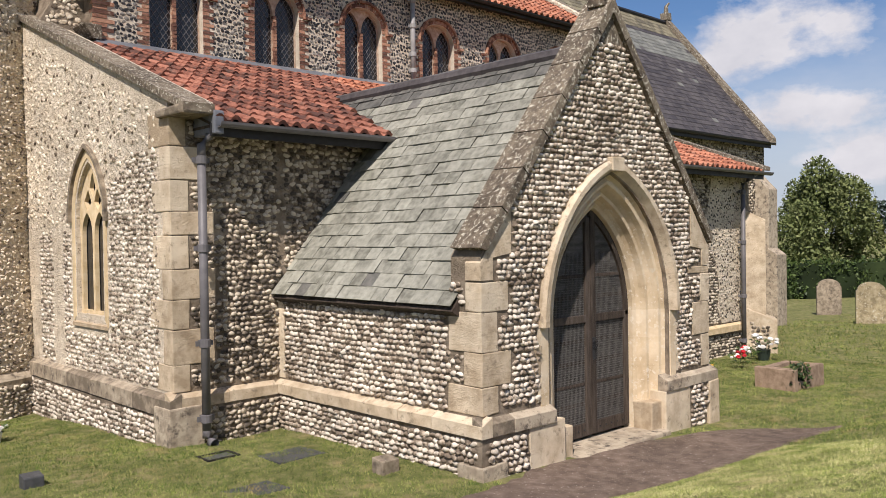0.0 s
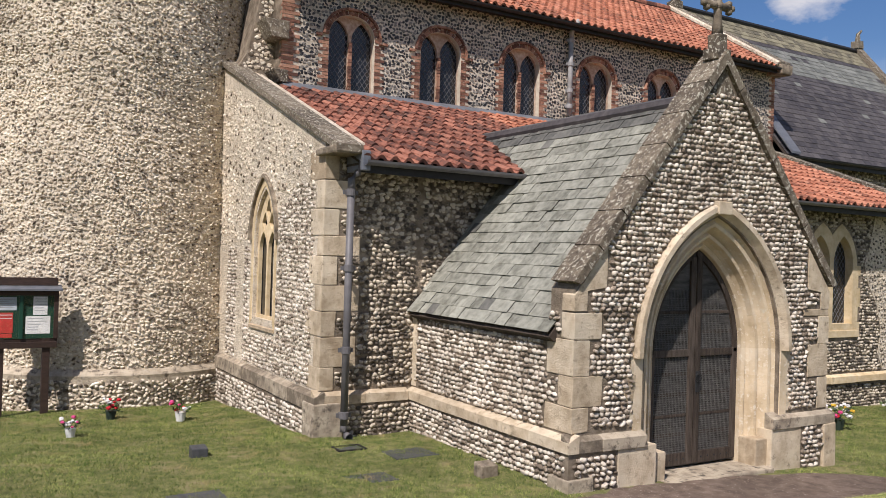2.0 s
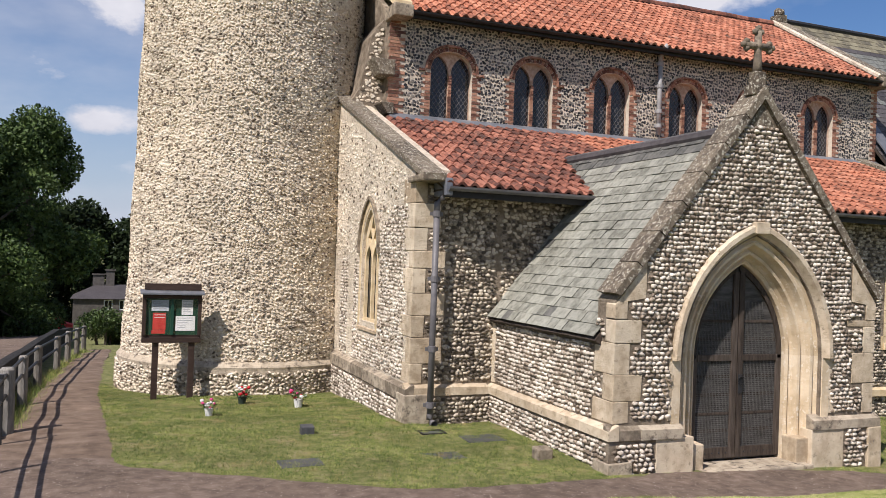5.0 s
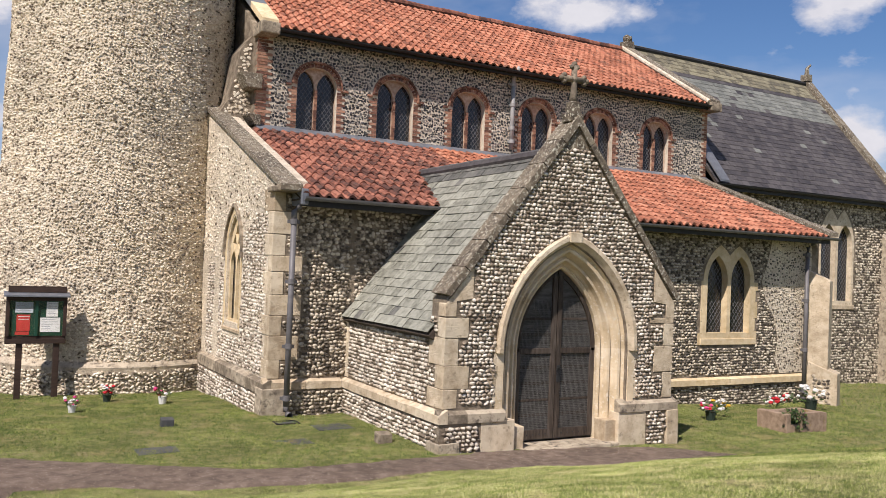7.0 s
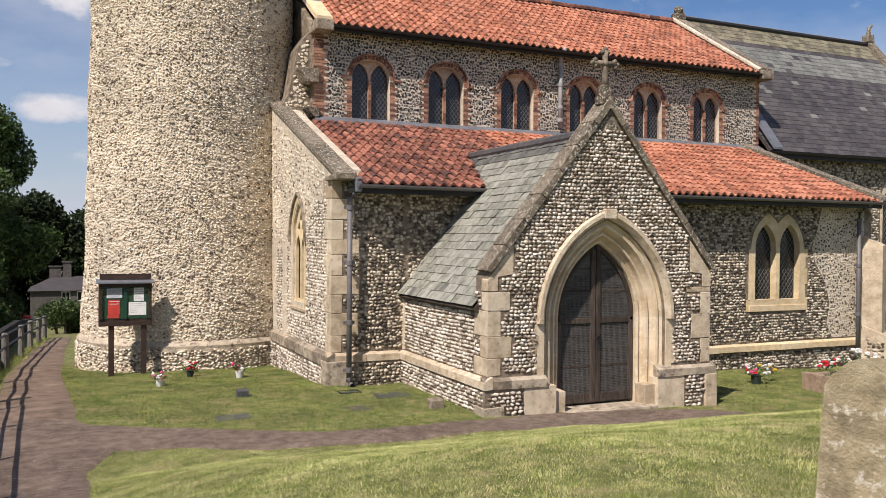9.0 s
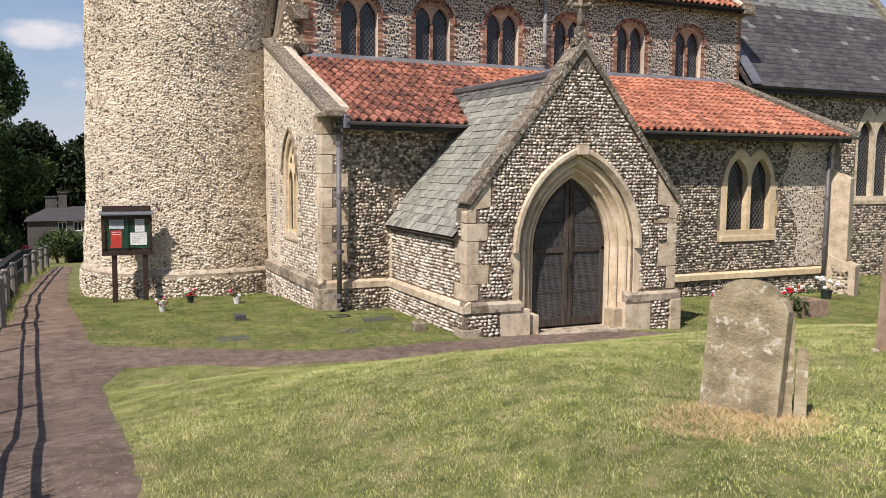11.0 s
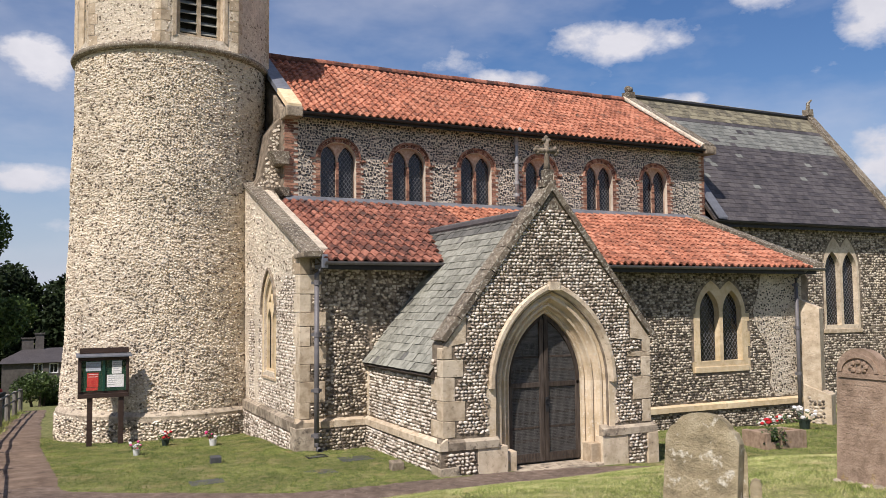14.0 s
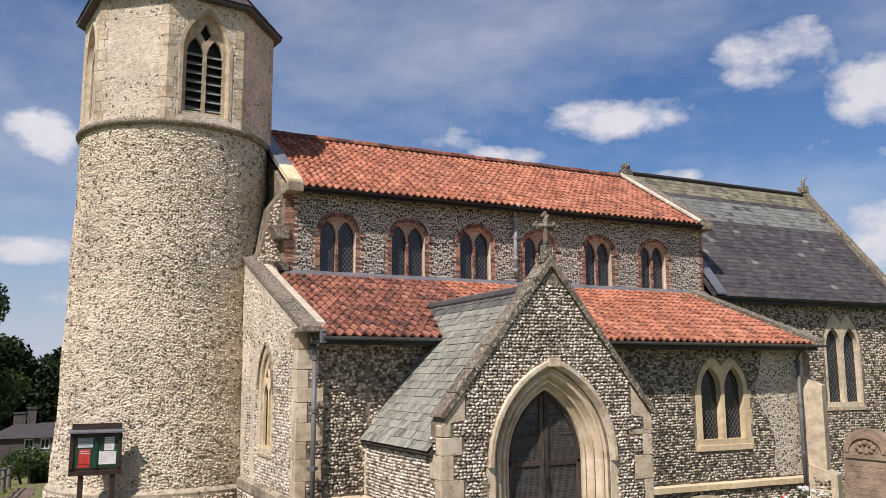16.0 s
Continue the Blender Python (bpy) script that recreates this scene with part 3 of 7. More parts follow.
def path_strip(name, edges, label, seed, mat, lift=0.026):
    """A path laid on the ground between two edges: rows of left x, y and right x, y."""
    rng = random.Random(seed)
    cols, rows = 11, []
    for a, b in zip(edges, edges[1:]):
        n = max(2, int(max(math.dist(a[:2], b[:2]), math.dist(a[2:], b[2:])) / 0.15))
        rows += [[a[k] + (b[k] - a[k]) * i / n for k in range(4)] for i in range(n)]
    rows.append(list(edges[-1]))
    verts, faces = [], []
    for xl, yl, xr, yr in rows:
        d = Vector((xr - xl, yr - yl)).normalized()
        jl, jr = rng.uniform(-0.04, 0.04), rng.uniform(-0.04, 0.04)
        p, q = Vector((xl, yl)) + d * jl, Vector((xr, yr)) + d * jr
        for c in range(cols):
            o = p.lerp(q, c / (cols - 1))
            verts.append((o.x, o.y, gz(o.x, o.y) + (lift if 0 < c < cols - 1 else 0.002)))
    for k in range(len(rows) - 1):
        for c in range(cols - 1):
            i = k * cols + c
            faces.append((i, i + 1, i + cols + 1, i + cols))
    tagged(place(name, raw(name, verts, faces, True), mat), label, "path", kind="structure")


# left and right edges of the two church paths
TOWER_PATH = [(-7.6, -16, -5.9, -16), (-7.6, -7.6, -5.9, -7.6), (-7.5, -3, -5.88, -3), (-7.45, -1.2, -5.86, -1.3), (-7.45, 0.3, -5.9, 0.3), (-7.45, 2.2, -5.95, 2.2)]
TOWER_PATH_N = [(-7.45, 2.2, -5.97, 2.2), (-7.4, 5.7, -6.1, 5.7), (-7.42, 9, -6.24, 9), (-7.2, 16.7, -6.2, 16.7), (-6.9, 23.5, -6.0, 23.5)]
PORCH_PATH = [(-6.1, 2.2, -6.1, -1.35), (-5.75, 1.75, -5.8, -0.75), (-5.3, 1.45, -5.55, -0.1), (-4.5, 1.03, -4.67, -0.33), (-3.9, 0.5, -3.7, -0.77), (-2.76, -0.09, -2.7, -0.9), (-1.16, -0.26, -1.5, -1.0), (-0.3, -0.3, -0.3, -1.05), (0.6, -0.1, 0.6, -1.3), (2.4, -0.1, 2.4, -1.55), (4.2, -0.45, 4.2, -1.6), (5.0, -1.2, 5.0, -1.55)]
build_ground()
path_strip("path_1", TOWER_PATH, "worn gritty grey-brown tarmac path beside a railing", 3, M_TARMAC)
path_strip("path_2", TOWER_PATH_N, "narrow worn reddish tarmac path beside the tower", 6, M_PATHRED, 0.024)
path_strip("path_3", PORCH_PATH, "worn gritty tarmac path to the porch door", 4, M_TARMAC, 0.032)
path_strip("road", [(-12.3, 10, -8.1, 10), (-12.6, 40, -8.3, 40), (-14.5, 70, -9.5, 70), (-17, 110, -12, 110)], "grey tarmac lane falling away past the church", 5, M_TARMAC)

# ---- the porch ----
PX0, PX1, PC = -0.05, 4.42, 2.21
porch = thing("church_porch", (PC, 1.8, 0), "flint porch with steep slate roof and pointed doorway", "porch")


def za(a):
    """Apex of the doorway's arch at half width a."""
    return 2.74 + (a - 0.80) * 0.98


def porch_top(u):
    return 5.02 - abs(u - PC) * 1.24


def build_porch():
    F = south(0.0)
    door_hole = gothic(PC, 1.20, -0.25, 1.45, za(1.20))
    zl = porch_top(PX0)
    outline = [(PX0, -0.5), (PX1, -0.5), (PX1, porch_top(PX1)), (PC, 5.02), (PX0, zl)]
    # wall body and its flints
    wall = part("front_wall", slab(outline, [door_hole], F, -0.42, 0), M_MORTAR, porch, "coursed flint gable wall")
    stone_clear = [gothic(PC, 1.36, -0.25, 1.45, za(1.36)), *[rect(PX0, z, PX0 + lx, z + h) for z, h, lx, ly in quoin_plan(0.62, 1.97, 0.46, 0.22, 21)], *[rect(PX1 - lx, z, PX1, z + h) for z, h, lx, ly in quoin_plan(0.62, 1.97, 0.46, 0.22, 22)], rect(PX0, 1.9, PX0 + 0.2, 2.6), rect(PX1 - 0.2, 1.9, PX1, 2.6), rect(PX0 - 0.2, 0.44, PX1 + 0.2, 0.62),
                   [(PC - 0.2, 4.66), (PC + 0.2, 4.66), (PC, 5.0)], rect(PX0, 2.24, PX0 + 0.46, 2.9), rect(PX1 - 0.46, 2.24, PX1, 2.9), rect(PC - 1.62, -0.2, PC - 1.2, 0.45), rect(PC + 1.2, -0.2, PC + 1.6, 0.45)]
    a = cobble_plan(outline, [door_hole] + stone_clear, 0.060, 1.3, 0.09, 11, 1.04)
    near = a[:, 1] < 2.2
    pick = np.where(near)[0][:300]
    rest = np.ones(len(a), bool)
    rest[pick] = False
    f = place("flint_facing", cobble_mesh("flint_facing", a[rest], plane_at(F), 0.037, 12), M_COBBLE, wall)
    f["kind"] = "stuff"
    unit = np.array([[0, 0, 1, 1, 0.0]])
    shapes = [cobble_mesh("flint", unit, plane_at(Matrix.Identity(4)), 1.0, 40 + k) for k in range(8)]
    rng = random.Random(5)
    for i in pick:
        u, v, hw, hh, r = a[i]
        m = F @ Matrix.Translation((u, v, 0)) @ Matrix.Rotation(r, 4, "Z") @ Matrix.Diagonal((hw, hh, 0.037, 1))
        place("flint", shapes[rng.randrange(8)], M_COBBLE_P, wall, m=m)
    # corner stones and kneelers
    quoins(wall, (PX0, 0.0), 1, 1, 0.62, 1.97, 0.46, 0.22, M_STONE, 21)
    quoins(wall, (PX1, 0.0), -1, 1, 0.62, 1.97, 0.46, 0.22, M_STONE, 22)
    for sx, x in ((1, PX0), (-1, PX1)):
        top = lambda u: 4.97 - abs(u - PC) * 1.24
        x -= sx * 0.014
        pts = [(x, 1.975), (x + sx * 0.18, 1.975), (x + sx * 0.18, 2.20), (x + sx * 0.46, 2.24), (x + sx * 0.46, top(x + sx * 0.46)), (x, top(x))]
        part("kneeler", slab(pts if sx > 0 else pts[::-1], [], F, -0.2, 0.015), M_STONE, wall)
    part("apex_stone", slab([(PC - 0.22, 4.64), (PC + 0.22, 4.64), (PC, 4.95)], [], F, -0.2, 0.012), M_GREYSTONE, wall, bevel=0.006)
    # coping: stones laid up both slopes
    for sx in (1, -1):
        n = 7
        for k in range(n):
            s0, s1 = k / n, (k + 1) / n
            tip, top = Vector((PC - sx * 2.33, 2.30)), Vector((PC, 5.19))
            p, q = tip.lerp(top, s0 + 0.002), tip.lerp(top, s1 - 0.002)
            d = (top - tip).normalized()
            nr = Vector((-d.y, d.x)) * (1 if sx > 0 else -1)
            th = 0.115
            pts = [p, q, q - nr * th, p - nr * th]
            if k == n - 1:
                pts = [p, q, Vector((PC, q.y - th * 1.45)), p - nr * th]
            if k == 0:
                pts[3] = Vector((p.x + sx * 0.10, p.y - 0.03))
            pts = [tuple(v) for v in pts]
            part("coping_stone", slab(pts if sx < 0 else pts[::-1], [], F, -0.36, 0.06), M_GREYSTONE, porch, bevel=0.012)
    # doorway mouldings
    n = 12
    def c(a, w, z0=-0.15):
        g = gothic(PC, a, z0, 1.45, za(a), n)
        if z0 < 1.4:
            foot = [(PC - a, z) for z in (z0, 0.30, 0.72, 1.10)]
            g = foot + g[1:-1] + [(2 * PC - u, v) for u, v in reversed(foot)]
        return (g, w)
    mould = [c(1.36, -0.05), c(1.36, 0.012), c(1.23, 0.012), c(1.205, -0.045), c(1.155, -0.09), c(1.115, -0.055), c(1.075, -0.065), c(1.045, -0.13), c(1.00, -0.19), c(0.97, -0.145), c(0.935, -0.155), c(0.91, -0.23), c(0.87, -0.275), c(0.84, -0.24), c(0.80, -0.27), c(0.80, -0.46)]
    hood = [c(1.375, -0.02, 1.43), c(1.385, 0.05, 1.43), c(1.355, 0.085, 1.43), c(1.29, 0.085, 1.43), c(1.245, 0.03, 1.43), c(1.22, 0.0, 1.43)]
    for curves, nm, cuts in ((mould, "arch_stone", (0, 1, 2, 3, 4, 7, 10, 13, 16, 19, 22, 25, 28, 29, 30, 31, 32)), (hood, "hood_stone", (0, 5, 9, 13, 17, 21, 26))):
        last = len(curves[0][0]) - 1
        for i, j in zip(cuts, cuts[1:]):
            j = min(j, last)
            if i < j:
                part(nm, loft([(pts[i:j + 1], w) for pts, w in curves], F), M_ARCH if nm == "arch_stone" else M_STONE, porch)
    bm = bmesh.new()
    box(bm, (PC - 0.12, -0.105, za(1.3) - 0.08), (PC + 0.12, 0.02, za(1.3) + 0.085))
    part("keystone", bm, M_STONE, porch, bevel=0.015)
    # jamb blocks proud of the flint, and feet of the jambs
    rng = random.Random(3)
    for sx in (-1, 1):
        z = 0.64
        while z < 1.5:
            h = rng.uniform(0.26, 0.4)
            wdt = rng.choice((0.05, 0.14))
            bm = bmesh.new()
            u0, u1 = sorted((PC + sx * 1.34, PC + sx * (1.36 + wdt)))
            rough_box(bm, (u0, -0.011, z), (u1, 0.1, z + h - 0.012), 0.004, int(z * 90))
            part("jamb_stone", bm, M_STONE, porch)
            z += h
        bm = bmesh.new()
        u0, u1 = sorted((PC + sx * 1.02, PC + sx * 1.62))
        rough_box(bm, (u0, -0.07, -0.3), (u1, 0.2, 0.42), 0.006, 7)
        part("jamb_foot", bm, M_STONE, porch, bevel=0.015)
        bm = bmesh.new()
        u0, u1 = sorted((PC + sx * 0.80, PC + sx * 1.05))
        rough_box(bm, (u0, 0.0, -0.3), (u1, 0.30, 0.30), 0.006, 8)
        part("jamb_base", bm, M_STONE, porch, bevel=0.02)
    # plinth: a sloped string along front and side, flint below
    for (u0, u1), nm in ((((PX0 - 0.1), PC - 1.2), "a"), ((PC + 1.02, PX1 + 0.1), "b")):
        course("plinth_stone", porch, F, u0, u1, 0.42, 0.62, 0.09, M_PLINTH, int(u0 * 10) + 50)
        part("plinth_wall", slab(rect(u0 + 0.02, -0.5, u1 - 0.02, 0.42), [], F, -0.05, 0.06), M_MORTAR, porch)
    Fp = south(-0.06)
    a = cobble_plan(rect(PX0 - 0.06, -0.4, PX1 + 0.06, 0.42), [rect(PC - 1.62, -1, PC + 1.62, 1), rect(PX1 - 0.16, -1, PX1 + 0.2, 0.1), rect(PX0 - 0.2, -1, PX0 + 0.25, 0.12)], 0.062, 1.4, 0.07, 14)
    f = place("plinth_facing", cobble_mesh("plinth_facing", a, plane_at(Fp), 0.04, 15), M_COBBLE, porch)
    f["kind"] = "stuff"
    for x0, x1 in ((PX0 - 0.11, PX0 + 0.26), (PX1 - 0.15, PX1 + 0.11)):
        bm = bmesh.new()
        rough_box(bm, (x0, -0.105, -0.4), (x1, 0.25, 0.14 if x0 < 1 else 0.42), 0.008, 3)
        part("corner_stone", bm, M_STONE if x0 > 1 else M_PLINTH, porch, bevel=0.015)
    # west and east side walls
    Fw = west(PX0)
    flint_wall(porch, Fw, rect(-3.65, -0.5, -0.42, 1.74), [], 0.35, M_MORTAR, M_COBBLE, 0.062, 1.4, 0.07, 0.036, 16, "side_wall", [*[rect(-ly, z, 0.1, z + h) for z, h, lx, ly in quoin_plan(0.62, 1.97, 0.46, 0.22, 21)], rect(-4, 0.42, 0, 0.6), rect(-3.66, 0.6, -3.55, 2)])
    a = cobble_plan(rect(-0.46, 0.62, -0.03, 1.98), [rect(-ly, z, 0.1, z + h) for z, h, lx, ly in quoin_plan(0.62, 1.97, 0.46, 0.22, 21)], 0.062, 1.4, 0.07, 20)
    f = place("end_facing", cobble_mesh("end_facing", a, plane_at(Fw), 0.034, 20), M_COBBLE, porch)
    f["kind"] = "stuff"
    course("plinth_stone", porch, Fw, -3.70, 0.09, 0.42, 0.62, 0.10, M_STONE, 55)
    part("plinth_wall", slab(rect(-3.65, -0.5, 0.05, 0.42), [], Fw, -0.05, 0.06), M_MORTAR, porch)
    a = cobble_plan(rect(-3.65, -0.35, 0.05, 0.42), [rect(-0.25, -1, 0.2, 0.14)], 0.062, 1.4, 0.07, 17)
    f = place("plinth_facing", cobble_mesh("plinth_facing", a, plane_at(west(PX0 - 0.06)), 0.038, 18), M_COBBLE, porch)
    f["kind"] = "stuff"
    Fe = Matrix(((0, 0, 1, PX1), (1, 0, 0, 0), (0, 1, 0, 0), (0, 0, 0, 1)))
    flint_wall(porch, Fe, rect(0.42, -0.8, 3.65, 1.74), [], 0.35, M_MORTAR, M_COBBLE, 0.062, 1.4, 0.07, 0.036, 19, "side_wall")
    bm = bmesh.new()
    rough_box(bm, (PX0 - 0.012, 3.52, 0.62), (PX0 + 0.1, 3.66, 1.7), 0.004, 3)
    part("end_stone", bm, M_STONE, porch)
    bm = bmesh.new()
    box(bm, (PC - 0.9, -0.16, -0.35), (PC + 0.98, 0.5, -0.045))
    part("threshold", bm, M_PLINTH, porch, "worn limestone door step", bevel=0.02)
    part("back_wall", slab([(PX0 + 0.3, -0.4), (PX1 - 0.3, -0.4), (PX1 - 0.3, 1.9), (PC, 4.2), (PX0 + 0.3, 1.9)], [], south(3.55), -0.05, 0), M_MORTAR, porch)
    bm = bmesh.new()
    box(bm, (PX0, 0.3, -0.4), (PX1, 3.6, -0.06))
    part("floor", bm, M_PLINTH, porch)


def build_porch_roof():
    """Slates laid row by row on both slopes, trimmed at the aisle roof."""
    eave, ridge = Vector((-0.16, 1.70)), Vector((PC, 4.66))
    L = (ridge - eave).length
    d = (ridge - eave) / L
    n = Vector((-d.y, d.x))
    rows = 20
    g = L / rows
    roof = part("roof_boarding", slab([(eave.x, 1.66), (PC, 4.61), (2 * PC - eave.x, 1.66), (2 * PC - eave.x - 0.1, 1.60), (PC, 4.40), (eave.x + 0.1, 1.60)], [], south(0.3), -3.3, 0), M_OAK, porch)
    rng = random.Random(9)
    w = 0.215
    shape = []
    for k in range(4):
        bm = bmesh.new()
        rough_box(bm, (0, 0, 0), (1, 1, 1), 0.012, k)
        me = bpy.data.meshes.new("slate")
        bm.to_mesh(me)
        bm.free()
        shape.append(me)
    dark = [s.copy() for s in shape]
    for s in dark:
        s.materials.append(M_SLATE_OLD)
    def y_end(z):
        return 3.63 if z < 3.72 else 3.10 + (z - 3.72) / 0.385 + 0.06
    for r in range(rows):
        z = eave.y + d.y * g * r
        y, k = 0.30 - (0.5 * w if r % 2 else 0), 0
        while y < y_end(z + 0.15):
            y0, y1 = max(y, 0.28), min(y + w, y_end(z + 0.15))
            if y1 - y0 > 0.04:
                lift = rng.uniform(0, 0.006)
                p = eave + d * (g * r) + n * (0.016 + lift)
                up = (d * (g * 1.75) - n * 0.022).normalized()
                X, Z = Vector((up.x, 0, up.y)), Vector((-up.y, 0, up.x))
                m = Matrix((( 0, X.x * (g * 1.7), Z.x * 0.009, p.x + rng.uniform(-0.008, 0.008)), (y1 - y0 - 0.006, 0, 0, y0 + 0.003), (0, X.z * (g * 1.7), Z.z * 0.009, p.y), (0, 0, 0, 1)))
                old = r >= rows - 2 or rng.random() < (0.45 if y1 > y_end(z + 0.15) - 0.35 and z > 3.4 else 0.012)
                place("slate", rng.choice(dark if old else shape), M_SLATE, roof, m=m)
            y += w
    part("roof_slope", slab([(PC, 4.62), (2 * PC + 0.13, 1.71), (2 * PC + 0.13, 1.68), (PC, 4.58)], [], south(0.3), -4.9, 0), M_SLATE, porch, "slated east slope")
    bm = bmesh.new()
    tube(bm, [(PC, 0.3, 4.63), (PC, 5.4, 4.63)], 0.11, 8)
    part("ridge_tiles", bm, M_SLATE_DARK, porch, "dark ridge tiles")
    # mortar fillet where the slates meet the pantiles
    bm = bmesh.new()
    pts = []
    for k in range(9):
        z = 3.70 + (4.60 - 3.70) * k / 8
        x = eave.x + (z - eave.y) * (ridge.x - eave.x) / (ridge.y - eave.y)
        pts.append((x - 0.02, y_end(z) + 0.02, z + 0.05))
    tube(bm, pts, 0.045, 6)
    part("mortar_fillet", bm, M_RENDER, porch, "pale mortar fillet")


def build_cross():
    F = south(0.0)
    c = thing("gable_cross", (PC, 0.1, 5.1), "weathered stone cross on the porch gable", "cross")
    bm = bmesh.new()
    for lo, hi in (((-0.12, 0, 5.08), (0.12, 0.24, 5.22)), ((-0.085, 0.03, 5.2), (0.085, 0.21, 5.42))):
        rough_box(bm, (PC + lo[0], lo[1], lo[2]), (PC + hi[0], hi[1], hi[2]), 0.012, int(lo[2] * 10))
    part("base", bm, M_GREYSTONE, c, bevel=0.02)
    bm = bmesh.new()
    tube(bm, [(PC, 0.12, 5.4), (PC, 0.12, 5.55), (PC, 0.12, 5.7), (PC, 0.12, 5.98)], [0.075, 0.06, 0.052, 0.052], 6)
    tube(bm, [(PC - 0.21, 0.12, 5.78), (PC + 0.21, 0.12, 5.78)], 0.05, 6)
    for x, z in ((-0.2, 5.78), (0.2, 5.78), (0, 5.98)):
        for dx, dz in ((0, 0), (0.05, 0), (-0.05, 0), (0, 0.05), (0, -0.05)):
            s = bmesh.ops.create_icosphere(bm, subdivisions=1, radius=0.05)["verts"]
            for v in s:
                v.co += Vector((PC + x + dx, 0.12, z + dz))
    s = bmesh.ops.create_icosphere(bm, subdivisions=1, radius=0.075)["verts"]
    for v in s:
        v.co += Vector((PC, 0.12, 5.78))
    part("cross_head", bm, M_PLINTH, c, smooth=True)


def build_door():
    """Two leaves: frames, mesh panels, planks behind, ring handle."""
    door = thing("porch_door", (PC, 0.35, -0.05), "dark oak double porch door with wire mesh panels", "door")
    Y = 0.36
    F = south(Y)
    for sx in (-1, 1):
        full = gothic(PC, 0.80, -0.02, 1.45, za(0.8), 12)
        half = [(u, v) for u, v in full if (u - PC) * sx >= -1e-6]
        half = [(PC + sx * 0.006, -0.02)] + half if sx < 0 else half + [(PC + sx * 0.006, -0.02)]
        if sx < 0:
            half = [(PC - 0.80, -0.02)] + [p for p in half if p[1] > 0] + [(PC - 0.006, -0.02)]
        else:
            half = [(PC + 0.006, -0.02), (PC + 0.006, za(0.8))] + [p for p in half if p[1] > 0 and p[0] > PC + 0.01] + [(PC + 0.80, -0.02)]
        seen, out = set(), []
        for p in half:
            q = (round(p[0], 4), round(p[1], 4))
            if q not in seen:
                seen.add(q)
                out.append(p)
        leaf = part("door_leaf", slab(out, [], F, -0.05, 0.0), M_DOORBOARD, door, "boarded leaf behind grey wire mesh")
        def bar(nm, u0, u1, v0, v1, w=0.035):
            bm = bmesh.new()
            a, b = sorted((PC + sx * u0, PC + sx * u1))
            for q in box(bm, (a, v0, -0.002), (b, v1, w)):
                q.co = F @ q.co
            return part(nm, bm, M_OAK, leaf, bevel=0.006)
        bar("stile", 0.008, 0.10, 0.0, za(0.8) - 0.12)
        bar("stile", 0.70, 0.79, 0.0, 1.45)
        bar("rail", 0.10, 0.70, 0.0, 0.15)
        bar("rail", 0.10, 0.70, 1.36, 1.45)
        bar("batten", 0.10, 0.70, 0.60, 0.64, 0.012)
        bar("batten", 0.10, 0.66, 1.90, 1.94, 0.012)
        for v in (0.36, 0.86, 1.12, 1.64):
            bar("backing_rail", 0.10, 0.70, v, v + 0.05, 0.003)
        bm = bmesh.new()
        # wire mesh: thin crossing wires
        for k in range(24):
            u = PC + sx * (0.11 + 0.59 * k / 23)
            for q in box(bm, (u - 0.002, 0.15, 0.003), (u + 0.002, 2.2 if k < 14 else 1.75, 0.007)):
                q.co = F @ q.co
        for k in range(70):
            v = 0.16 + k * 0.028
            w = 0.70 if v < 1.5 else 0.70 - (v - 1.5) * 0.42
            a, b = sorted((PC + sx * 0.10, PC + sx * w))
            for q in box(bm, (a, v - 0.002, 0.006), (b, v + 0.002, 0.010)):
                q.co = F @ q.co
        tagged(part("wire_mesh", bm, M_MESH, leaf), kind="stuff")
        inner = [(u, v) for u, v in gothic(PC, 0.72, 1.40, 1.45, za(0.8) - 0.10, 12) if (u - PC) * sx >= 0.0]
        outer = [(u, v) for u, v in gothic(PC, 0.79, 1.40, 1.45, za(0.8) - 0.012, 12) if (u - PC) * sx >= 0.0]
        part("arched_rail", slab(outer + inner[::-1], [], F, 0, 0.035), M_OAK, leaf)
        for k in range(5):
            bm = bmesh.new()
            s = bmesh.ops.create_icosphere(bm, subdivisions=1, radius=0.014)["verts"]
            for q in s:
                q.co = F @ (q.co + Vector((PC + sx * (0.16 + 0.12 * k), 0.075, 0.035)))
            part("stud", bm, M_BLACKIRON, leaf)
    bm = bmesh.new()
    ring = [F @ Vector((PC + 0.055 + 0.05 * math.cos(t), 1.09 + 0.05 * math.sin(t), 0.055)) for t in np.linspace(0, 2 * math.pi, 13)]
    tube(bm, ring, 0.008, 6, False)
    part("ring_handle", bm, M_BLACKIRON, door, "black iron ring handle")
    bm = bmesh.new()
    for q in box(bm, (PC + 0.02, 0.90, 0.03), (PC + 0.09, 1.17, 0.045)):
        q.co = F @ q.co
    part("lock_plate", bm, M_BLACKIRON, door, bevel=0.004)


build_porch()
build_porch_roof()
build_cross()
build_door()

# ---- the south aisle ----
AW, AE, AY = -1.52, 13.15, 3.65          # west end, east end, south wall
NY, NW, NE = 8.10, -0.66, 13.62          # clerestory wall, nave west and east ends
aisle = thing("south_aisle", (5.8, 5.8, 0), "flint church aisle with red pantile lean-to roof", "church aisle")
nave = thing("nave", (6.5, 11.8, 0), "flint church nave with brick clerestory windows and pantile roof", "church nave")
chancel = thing("chancel", (18.4, 11.8, -0.5), "flint chancel with steep slate roof", "church chancel")
EAVE_Y, EAVE_Z, TOP_Z = 3.17, 3.80, 5.66
SLOPE = (TOP_Z - EAVE_Z) / (NY - EAVE_Y)


